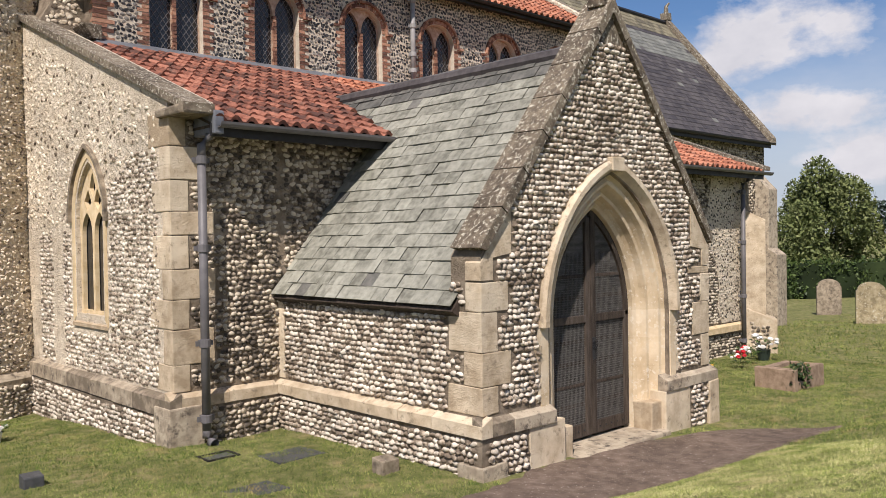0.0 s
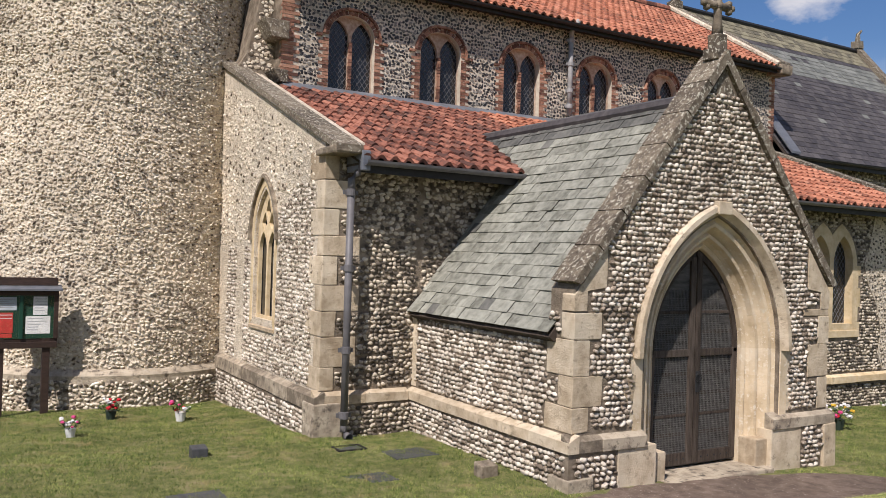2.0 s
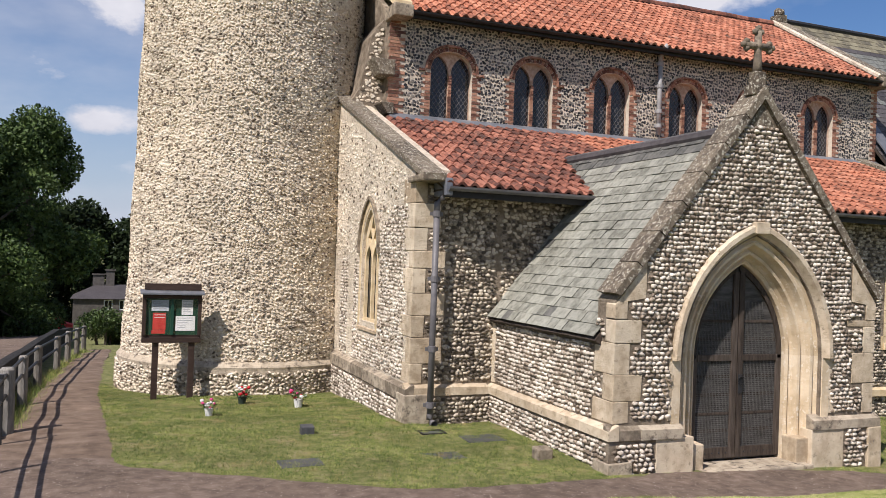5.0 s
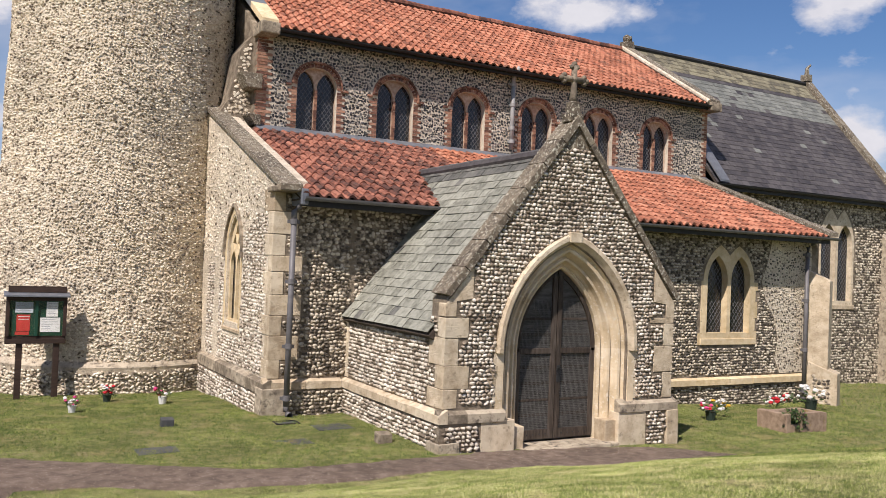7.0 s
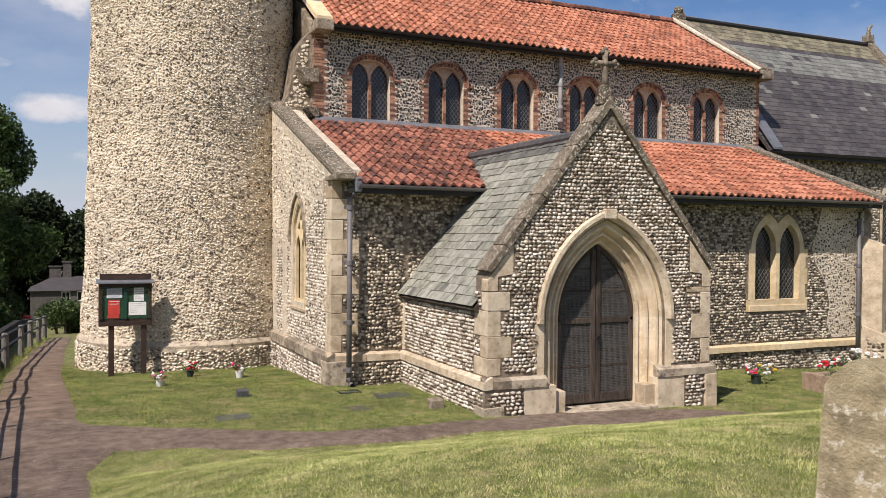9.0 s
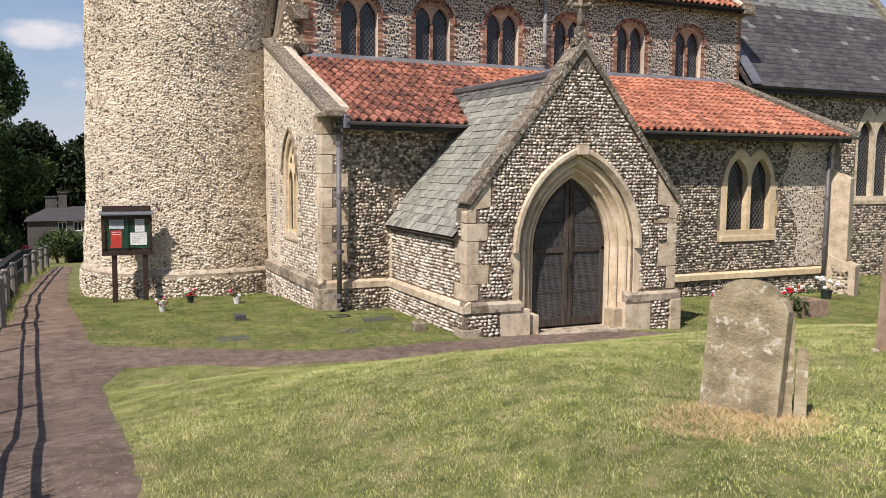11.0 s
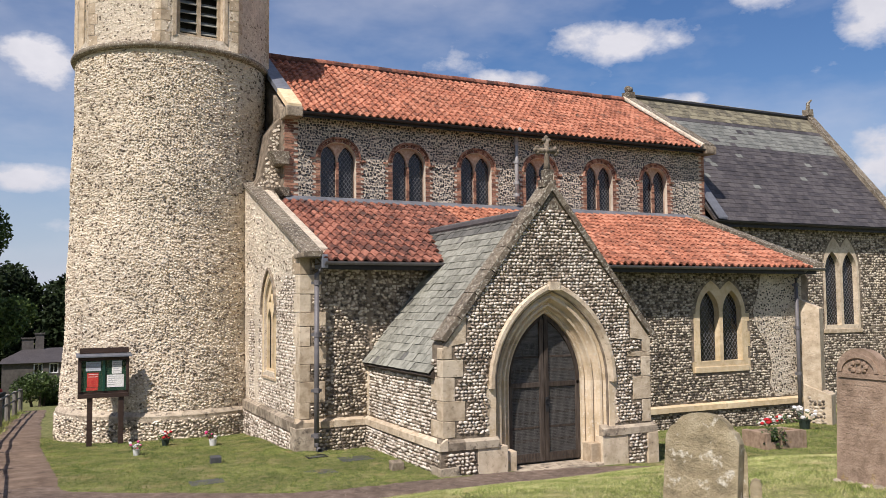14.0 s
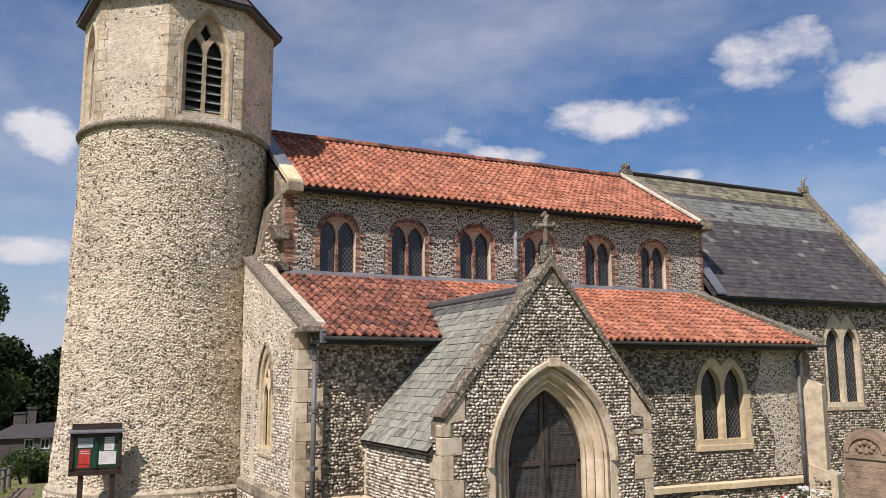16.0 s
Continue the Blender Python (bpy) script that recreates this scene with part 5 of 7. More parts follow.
def build_nave():
    F = south(NY)
    starts = (0.33, 2.39, 4.51, 6.68, 8.87, 11.05)
    holes = [gothic(u + 0.475, 0.495, 5.72, 6.80, 7.24, 8) for u in starts]
    clear = [gothic(u + 0.475, 0.495 + 0.15, 5.7, 6.80, 7.38, 8) for u in starts] + [rect(NW, 5, NW + 0.3, 9), rect(NE - 0.2, 5, NE, 9)]
    flint_wall(nave, F, rect(NW + 0.02, 3.5, NE - 0.02, 7.92), holes, 0.6, M_DARKMORT, M_DARKFLINT, 0.066, 1.15, 0.25, 0.012, 71, "clerestory_wall", clear + [rect(NW, 3, NE, TOP_Z)], "dark flint clerestory wall with pale mortar", 1.0)
    for k, u in enumerate(starts):
        clerestory_window(k, u)
    rng = random.Random(4)
    for x0, sx in ((NW, 1), (NE, -1)):
        for i in range(30):
            z = 5.70 + i * 0.073
            if z > 7.85:
                break
            w = (0.24, 0.36)[i % 2] if sx > 0 else (0.12, 0.22)[i % 2]
            u = x0 + sx * w / 2
            m = F @ Matrix.Translation((u, z, -0.05)) @ Matrix.Diagonal((w - 0.01, 0.06, 0.13, 1))
            place("brick", BRICKS[i % 4], M_BRICK, nave, m=m)
    # west and east gable ends
    Fw = west(NW)
    part("west_wall", slab([(-15.5, 0), (-NY - 0.03, 0), (-NY - 0.03, 7.85), (-RIDGE_Y, RIDGE_Z - 0.1), (-15.5, 7.85)], [], Fw, -0.5, 0), M_MORTAR, nave)
    Fe = Matrix(((0, 0, 1, NE), (1, 0, 0, 0), (0, 1, 0, 0), (0, 0, 0, 1)))
    flint_wall(nave, Fe, [(NY + 0.03, 0), (15.5, 0), (15.5, 7.85), (RIDGE_Y, RIDGE_Z - 0.1), (NY + 0.03, 7.85)], [], 0.5, M_DARKMORT, M_DARKFLINT, 0.1, 1.1, 0.2, 0.02, 72, "east_wall")
    part("north_wall", slab(rect(NW, -1, NE, 7.85), [], south(15.5), -0.5, 0), M_MORTAR, nave)
    # roof
    V = Vector((0, RIDGE_Y - N_EAVE_Y, RIDGE_Z - N_EAVE_Z)).normalized()
    O, U = Vector((NW + 0.25, N_EAVE_Y, N_EAVE_Z)), Vector((1, 0, 0))
    rise = (RIDGE_Y - N_EAVE_Y) / V.y
    pantiles(nave, O, U, V, NE - NW - 0.55, rise, 0.215, 0.30, M_PANTILE, M_PANTILE_P, 0, lambda u, v: True, 63)
    part("roof_boarding", slab([(-N_EAVE_Y, N_EAVE_Z - 0.05), (-N_EAVE_Y, N_EAVE_Z - 0.01), (-RIDGE_Y, RIDGE_Z), (-15.86, N_EAVE_Z), (-15.86, N_EAVE_Z - 0.1), (-RIDGE_Y, RIDGE_Z - 0.12)], [], west(NW + 0.1), -(NE - NW - 0.2), 0), M_OAK, nave)
    part("roof_slope", slab([(-RIDGE_Y, RIDGE_Z + 0.06), (-15.9, N_EAVE_Z + 0.06), (-15.9, N_EAVE_Z + 0.02), (-RIDGE_Y, RIDGE_Z + 0.02)], [], west(NW + 0.1), -(NE - NW - 0.2), 0), M_PANTILE, nave)
    for k in range(32):
        bm = bmesh.new()
        x = NW + 0.1 + k * 0.44
        tube(bm, [(x, RIDGE_Y, RIDGE_Z + 0.03 + 0.008 * math.sin(k * 1.7)), (x + 0.43, RIDGE_Y, RIDGE_Z + 0.03 + 0.008 * math.sin(k * 1.7 + 1))], 0.12, 10)
        part("ridge_tile", bm, M_PANTILE_P, nave)
    gutter(nave, NW + 0.1, NE + 0.05, N_EAVE_Y - 0.06, N_EAVE_Z - 0.02, 0.065, M_BLACKIRON)
    bm = bmesh.new()
    box(bm, (NW + 0.1, N_EAVE_Y + 0.02, N_EAVE_Z - 0.14), (NE, N_EAVE_Y + 0.06, N_EAVE_Z - 0.02))
    box(bm, (NW + 0.1, N_EAVE_Y + 0.04, N_EAVE_Z - 0.07), (NE, NY + 0.1, N_EAVE_Z - 0.04))
    part("fascia", bm, M_BLACKIRON, nave)
    # copings
    for x0, x1, mat, n in ((NE - 0.32, NE + 0.10, M_GREYSTONE, 6), (NW - 0.05, NW + 0.34, M_STONE, 4)):
        for k in range(n):
            y0, y1 = N_EAVE_Y - 0.06 + (RIDGE_Y - N_EAVE_Y) * k / n, N_EAVE_Y - 0.06 + (RIDGE_Y - N_EAVE_Y) * (k + 1) / n - 0.01
            z = lambda y: N_EAVE_Z + (y - N_EAVE_Y) * (RIDGE_Z - N_EAVE_Z) / (RIDGE_Y - N_EAVE_Y)
            pts = [(-y0, z(y0) + 0.05), (-y1, z(y1) + 0.05), (-y1, z(y1) + 0.20), (-y0, z(y0) + 0.20)]
            if mat is M_STONE and k:
                part("lead_flashing", slab(pts[::-1], [], west(x0), -(x1 - x0), 0), M_LEAD, nave, "grey lead sheet against the tower", bevel=0.015)
            else:
                part("coping_stone", slab(pts[::-1], [], west(x0), -(x1 - x0), 0), mat if mat is M_GREYSTONE else M_CLEANSTONE, nave, bevel=0.015)
    bm = bmesh.new()
    tube(bm, [(NE - 0.35, N_EAVE_Y - 0.04, N_EAVE_Z + 0.10), (NE - 0.35, (N_EAVE_Y + RIDGE_Y) / 2, (N_EAVE_Z + RIDGE_Z) / 2 + 0.115), (NE - 0.35, RIDGE_Y, RIDGE_Z + 0.11)], 0.075, 7)
    part("mortar_fillet", bm, M_RENDER, nave, "white mortar fillet beside the gable coping")
    for x0, x1 in ((NW - 0.08, NW + 0.36), (NE - 0.34, NE + 0.12)):
        bm = bmesh.new()
        rough_box(bm, (x0, N_EAVE_Y - 0.12, N_EAVE_Z - 0.17), (x1, NY + 0.2, N_EAVE_Z + 0.09), 0.012, 6)
        part("kneeler", bm, M_PLINTH, nave, bevel=0.03)
    # stone brackets between the nave corner and the tower
    for z0, h, x0 in ((6.55, 0.34, -1.05), (5.72, 0.24, -0.86)):
        bm = bmesh.new()
        vs = box(bm, (x0, NY - 0.15, z0), (NW + 0.1, NY + 0.5, z0 + h))
        for v in vs:
            if v.co.z < z0 + 0.01:
                v.co.x = max(v.co.x, x0 + 0.16)
        part("corbel", bm, M_GREYSTONE, nave, bevel=0.02)
    flint_wall(nave, south(NY + 0.35), [(-1.42, 4.0), (NW, 4.0), (NW, 7.9), (-0.95, 7.5), (-1.2, 6.3), (-1.42, 5.9)], [], 1.2, M_MORTAR, M_TOWERFLINT, 0.08, 1.2, 0.3, 0.018, 73, "abutment", (), "rendered flint abutment against the tower", 1.0)
    # east finial
    fin = thing("nave_finial", (NE - 0.1, RIDGE_Y, RIDGE_Z + 0.15), "lichened stone finial on the nave gable", "finial")
    bm = bmesh.new()
    rough_box(bm, (NE - 0.28, RIDGE_Y - 0.16, RIDGE_Z + 0.12), (NE + 0.08, RIDGE_Y + 0.16, RIDGE_Z + 0.34), 0.02, 3)
    s = bmesh.ops.create_icosphere(bm, subdivisions=2, radius=0.16)["verts"]
    for v in s:
        v.co = Vector((NE - 0.1, RIDGE_Y, RIDGE_Z + 0.44)) + v.co * (1 + 0.25 * math.sin(v.co.x * 40) * math.sin(v.co.z * 35))
    part("stone", bm, M_GREYSTONE, fin)
    downpipe("clerestory_downpipe", 6.27, NY - 0.12, 5.78, 7.66, (0.0, -0.26), False, "pale grey downpipe between clerestory windows", 0.058, M_ZINC)


CH_E, CH_Y = 23.15, 7.95
C_EAVE_Y, C_EAVE_Z, C_RIDGE_Z = 7.62, 5.58, 10.60


def build_chancel():
    F = south(CH_Y)
    hole = twin(18.97, 20.79, 1.86, 3.95, 5.16)
    flint_wall(chancel, F, rect(NE - 0.3, -2.0, CH_E - 0.02, 5.5), [hole], 0.6, M_MORTAR, M_FLINT, 0.09, 1.2, 0.14, 0.03, 81, "south_wall", [twin(18.90, 20.86, 1.72, 3.97, 5.24)], "mixed flint chancel wall", 1.0)
    two_light(chancel, F, 18.95, 20.81, 1.86, 5.19, 4.0, 0.3, M_STONE, 5, "tall limestone chancel window of two lights", band=0.10, mull=0.13, lattice_pitch=0.14)
    Fe = Matrix(((0, 0, 1, CH_E), (1, 0, 0, 0), (0, 1, 0, 0), (0, 0, 0, 1)))
    part("east_wall", slab([(CH_Y, -2), (15.6, -2), (15.6, 5.5), (RIDGE_Y, C_RIDGE_Z - 0.1), (CH_Y, 5.5)], [], Fe, -0.5, 0), M_MORTAR, chancel)
    part("north_wall", slab(rect(NE, -2, CH_E, 5.5), [], south(15.6), -0.5, 0), M_MORTAR, chancel)
    part("roof_boarding", slab([(-C_EAVE_Y, C_EAVE_Z - 0.06), (-C_EAVE_Y, C_EAVE_Z - 0.01), (-RIDGE_Y, C_RIDGE_Z), (-15.98, C_EAVE_Z), (-15.98, C_EAVE_Z - 0.1), (-RIDGE_Y, C_RIDGE_Z - 0.14)], [], west(NE - 0.05), -(CH_E - NE), 0), M_OAK, chancel)
    # slates in three tones: lichened at the top, then blue-grey, then purple
    V = Vector((0, RIDGE_Y - C_EAVE_Y, C_RIDGE_Z - C_EAVE_Z))
    L = V.length
    V /= L
    N = Vector((1, 0, 0)).cross(V)
    g, w = 0.215, 0.30
    rng = random.Random(2)
    sets = {0: ([], []), 1: ([], []), 2: ([], [])}
    rows = int(L / g) + 1
    for r in range(rows):
        f = r / rows
        tone = 2 if f > 0.83 else 0 if f > 0.79 else 1 if f > 0.60 else 0
        vs, fs = sets[tone]
        x = NE - 0.02 - (w / 2 if r % 2 else 0)
        while x < CH_E - 0.25:
            a, b = max(x, NE), min(x + w, CH_E - 0.22)
            if b - a > 0.03:
                tt = tone
                if tone == 1 and rng.random() < 0.04 or tone == 0 and rng.random() < 0.012:
                    tt = 1 - tone
                vs, fs = sets[tt]
                p = Vector((a + 0.003, C_EAVE_Y, C_EAVE_Z)) + V * (r * g + rng.uniform(-0.008, 0.008)) + N * (0.02 + rng.uniform(0, 0.006))
                up, wd = V * (g * 1.5) - N * 0.014, Vector((b - a - 0.006, 0, 0))
                i = len(vs)
                vs += [p, p + wd, p + wd + up, p + up, p - N * 0.012, p + wd - N * 0.012]
                fs += [(i, i + 1, i + 2, i + 3), (i + 4, i + 5, i + 1, i), (i + 4, i, i + 3), (i + 5, i + 2, i + 1)]
            x += w
    for tone, nm in ((0, M_SLATE_DARK), (1, M_SLATE_BLUE), (2, M_SLATE_MOSS)):
        f = place("slate_cladding", raw("slate_cladding", *sets[tone]), nm, chancel)
        f["kind"] = "stuff"
    bm = bmesh.new()
    tube(bm, [(NE, RIDGE_Y, C_RIDGE_Z + 0.03), (CH_E - 0.2, RIDGE_Y, C_RIDGE_Z + 0.03)], 0.10, 8)
    part("ridge_tiles", bm, M_BLACKIRON, chancel, "dark ridge tiles")
    gutter(chancel, NE - 0.1, CH_E, C_EAVE_Y - 0.05, C_EAVE_Z - 0.02, 0.07, M_BLACKIRON)
    bm = bmesh.new()
    box(bm, (NE - 0.1, C_EAVE_Y + 0.02, C_EAVE_Z - 0.2), (CH_E - 0.1, C_EAVE_Y + 0.06, C_EAVE_Z - 0.03))
    part("fascia", bm, M_BLACKIRON, chancel)
    n = 10
    z = lambda y: C_EAVE_Z + (y - C_EAVE_Y) * (C_RIDGE_Z - C_EAVE_Z) / (RIDGE_Y - C_EAVE_Y)
    for k in range(n):
        y0, y1 = C_EAVE_Y - 0.08 + (RIDGE_Y - C_EAVE_Y) * k / n, C_EAVE_Y - 0.08 + (RIDGE_Y - C_EAVE_Y) * (k + 1) / n - 0.01
        pts = [(-y0, z(y0)), (-y1, z(y1)), (-y1, z(y1) + 0.26), (-y0, z(y0) + 0.26)]
        part("coping_stone", slab(pts[::-1], [], west(CH_E - 0.24), -0.34, 0), M_GREYSTONE, chancel, bevel=0.015)
    # lead soakers where the nave gable meets the slates
    pts = [(-7.5, 5.62), (-7.5, 5.68), (-8.9, 7.45), (-8.9, 7.39)]
    part("lead_flashing", slab(pts, [], west(NE + 0.42), 0.0, 0.40), M_LEAD, chancel, "pale lead flashing at the nave corner")
    fin = thing("chancel_finial", (CH_E - 0.1, RIDGE_Y, C_RIDGE_Z + 0.2), "weathered broken stone finial on the chancel gable", "finial")
    bm = bmesh.new()
    rough_box(bm, (CH_E - 0.26, RIDGE_Y - 0.14, C_RIDGE_Z + 0.15), (CH_E + 0.06, RIDGE_Y + 0.14, C_RIDGE_Z + 0.42), 0.02, 3)
    tube(bm, [(CH_E - 0.1, RIDGE_Y, C_RIDGE_Z + 0.4), (CH_E - 0.08, RIDGE_Y, C_RIDGE_Z + 0.7), (CH_E + 0.12, RIDGE_Y, C_RIDGE_Z + 0.86)], [0.1, 0.07, 0.04], 6)
    part("stone", bm, M_GREYSTONE, fin)
    # stepped buttress at the far corner
    b = thing("chancel_buttress", (CH_E, CH_Y - 0.4, -1), "stepped flint and stone buttress of the chancel", "buttress")
    for z0, z1, d in ((-2.0, 1.6, 0.8), (1.6, 3.9, 0.5)):
        bm = bmesh.new()
        e = 0.03 if z0 < 0 else 0.0
        vs = box(bm, (CH_E - 0.75 - e, CH_Y - d, z0), (CH_E - 0.05 + e, CH_Y + 0.15 + e, z1))
        for v in vs:
            if v.co.z > z1 - 0.01 and v.co.y > CH_Y - 0.1:
                v.co.z += 0.7
        part("stage", bm, M_PLINTH, b, bevel=0.02)


build_aisle()
build_nave()
build_chancel()
downpipe("aisle_downpipe", -1.24, 3.40, gz(-1.24, 3.4) + 0.02, 3.42, (0.12, -0.24), True, "tall grey cast iron downpipe at the aisle corner", 0.052)
downpipe("east_downpipe", 12.45, 3.46, gz(12.45, 3.46), 3.40, (0.06, -0.30), True, "grey cast iron downpipe beside the buttress", 0.052)


# ---- the round tower ----
TX, TY = -2.96, 11.8
tower = thing("round_tower", (TX, TY, -0.8), "round flint tower with octagonal belfry, cream lime render", "church tower")


def tower_r(v):
    t = min(max((v + 0.5) / 10.2, 0), 1)
    return 2.78 - 0.22 * t + 0.05 * math.exp(-((v - 0.6) / 1.2) ** 2)


def build_tower():
    seg = 96
    def ringed(levels):
        bm = bmesh.new()
        rings = [[bm.verts.new((TX + r * math.sin(2 * math.pi * i / seg), TY - r * math.cos(2 * math.pi * i / seg), z)) for i in range(seg)] for z, r in levels]
        for a, b in zip(rings, rings[1:]):
            for i in range(seg):
                bm.faces.new((a[i], a[(i + 1) % seg], b[(i + 1) % seg], b[i]))
        return bm
    zs = list(np.linspace(0.1, 9.66, 40))
    shaft = part("shaft", ringed([(z, tower_r(z) + 0.018 * math.sin(z * 2.2)) for z in zs]), M_RENDER, tower, "tapering drum of render and flint", True)
    # flints of the drum: exposed in coursed bands low down, sparser and lime-washed higher up
    rad = np.vectorize(tower_r)
    def at(u, v, w):
        r = rad(v) + 0.018 * np.sin(v * 2.2) + w
        t = u / 2.7
        return np.stack([TX + r * np.sin(t), TY - r * np.cos(t), v], -1)
    span = 2.7 * radians(112)
    for (v0, v1), c, irr, gap, bulge, mat, sd in (((0.1, 9.6), 0.058, 0.36, 0.92, 0.030, M_TOWERFLINT, 91),):
        f = place("flint_facing", cobble_mesh("flint_facing", cobble_plan(rect(-span, v0, span, v1), [], c, 1.45, irr, sd, gap), at, bulge, sd), mat, shaft)
        f.data.shade_flat()
        f["kind"] = "stuff"
    part("plinth", ringed([(-2.0, 2.97), (0.12, 2.93), (0.18, 2.94), (0.22, 2.91), (0.30, 2.82)]), M_PLINTH, tower, "flint plinth with a stone rim")
    f = place("plinth_facing", cobble_mesh("plinth_facing", cobble_plan(rect(-span, -1.4, span, 0.12), [], 0.064, 1.35, 0.38, 92, 0.95), lambda u, v, w: np.stack([TX + (2.945 + w) * np.sin(u / 2.7), TY - (2.945 + w) * np.cos(u / 2.7), v], -1), 0.03, 92), M_TOWERFLINT, tower)
    f["kind"] = "stuff"
    part("string_course", ringed([(9.60, 2.56), (9.62, 2.70), (9.70, 2.73), (9.76, 2.70), (9.84, 2.46)]), M_GREYSTONE, tower, "weathered stone string course", True)
    # octagon, one face turned a little east of south
    turn, R, z0, z1 = radians(8), 2.70, 9.74, 13.35
    apo = R * math.cos(math.pi / 8)
    side = R * math.sin(math.pi / 8)
    belfry = part("belfry_core", ringed([(z1 - 0.1, 0.3), (z1, 0.2)]), M_OAK, tower)
    for k in range(8):
        a = turn + k * math.pi / 4
        n = Vector((math.sin(a), -math.cos(a), 0))
        u = Vector((math.cos(a), math.sin(a), 0))
        F = Matrix(((u.x, 0, n.x, TX + n.x * apo), (u.y, 0, n.y, TY + n.y * apo), (0, 1, 0, 0), (0, 0, 0, 1)))
        openings = [gothic(0, 0.62, 10.02, 11.75, 12.92, 10)] if k % 2 == 0 else []
        body = flint_wall(tower, F, rect(-side, z0, side, z1), openings, 0.45, M_RENDER, M_TOWERFLINT, 0.075, 1.3, 0.45, 0.014, 93 + k, "belfry_face",
                          [gothic(0, 0.74, 9.8, 11.75, 13.06, 10)] if openings else [rect(-side * 0.7, 11, side * 0.7, 12.6)], "rendered flint face of the octagon", 0.75)
        for s in (-1, 1):
            z, j = z0 + 0.02, 0
            while z < z1 - 0.1:
                bm = bmesh.new()
                w = 0.16 if j % 2 else 0.24
                lo, hi = sorted((s * side, s * (side - w)))
                for q in box(bm, (lo, z, -0.05), (hi, min(z + 0.28, z1) - 0.01, 0.012)):
                    q.co = F @ q.co
                part("corner_stone", bm, M_STONE, body)
                z += 0.29
                j += 1
        if openings:
            win = part("belfry_window", slab(gothic(0, 0.62, 10.02, 11.75, 12.92, 10), [gothic(s * 0.275, 0.225, 10.12, 11.72, 12.22, 7) for s in (-1, 1)] + [[(0, 12.14), (0.16, 12.36), (0, 12.66), (-0.16, 12.36)]], F, -0.26, -0.14), M_STONE, tower, "stone belfry window with dark louvres")
            part("surround", loft([(gothic(0, 0.73, 9.95, 11.75, 13.04, 10), 0.0), (gothic(0, 0.73, 9.95, 11.75, 13.04, 10), 0.02), (gothic(0, 0.64, 10.0, 11.75, 12.94, 10), 0.02), (gothic(0, 0.58, 10.04, 11.75, 12.86, 10), -0.15)], F), M_STONE, win)
            for s in (-1, 1):
                for j in range(7):
                    v = 10.14 + j * 0.255
                    bm = bmesh.new()
                    for q in box(bm, (s * 0.275 - 0.23, 0, 0), (s * 0.275 + 0.23, 0.02, 0.22)):
                        q.co = F @ (Matrix.Translation((0, v + 0.15, -0.34)) @ Matrix.Rotation(radians(38), 4, "X") @ q.co)
                    part("louvre", bm, M_SLATE_BLUE, win, "weathered grey louvre board")
            # added black sheet behind the louvres, in place of the unlit belfry inside
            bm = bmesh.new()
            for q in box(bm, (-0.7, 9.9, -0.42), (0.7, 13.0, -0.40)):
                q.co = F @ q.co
            part("shade_board", bm, M_BLACKIRON, win)
    # low slated cap
    bm = bmesh.new()
    lower = [bm.verts.new((TX + 2.95 * math.sin(turn + math.pi / 8 + k * math.pi / 4), TY - 2.95 * math.cos(turn + math.pi / 8 + k * math.pi / 4), z1 - 0.06)) for k in range(8)]
    under = [bm.verts.new((v.co.x, v.co.y, v.co.z - 0.08)) for v in lower]
    tip = bm.verts.new((TX, TY, z1 + 3.2))
    for k in range(8):
        bm.faces.new((lower[k], lower[(k + 1) % 8], tip))
        bm.faces.new((under[k], under[(k + 1) % 8], lower[(k + 1) % 8], lower[k]))
    bm.faces.new(under[::-1])
    cap = part("cap_roof", bm, M_SLATE_DARK, tower, "low dark slate cap roof")
    for k in range(8):
        a0 = turn + math.pi / 8 + k * math.pi / 4
        a1 = a0 + math.pi / 4
        A, B = [Vector((TX + 2.97 * math.sin(a), TY - 2.97 * math.cos(a), z1 - 0.05)) for a in (a0, a1)]
        T = Vector((TX, TY, z1 + 3.2))
        vs, fs = [], []
        for r in range(12):
            s0, s1 = r / 13, (r + 1.25) / 13
            nrm = (B - A).cross(T - A).normalized()
            p = [A.lerp(T, s0), B.lerp(T, s0), B.lerp(T, s1), A.lerp(T, s1)]
            i = len(vs)
            vs += [p[0] + nrm * 0.03, p[1] + nrm * 0.03, p[2] + nrm * 0.006, p[3] + nrm * 0.006, p[0], p[1]]
            fs += [(i, i + 1, i + 2, i + 3), (i + 4, i + 5, i + 1, i)]
        f = place("slate_cladding", raw("slate_cladding", vs, fs), M_SLATE_DARK, cap)


build_tower()
# the whole tower brought to its true size and place
tower.location, tower.scale = (-3.09, 10.83, -0.653), (0.961, 0.961, 0.961)

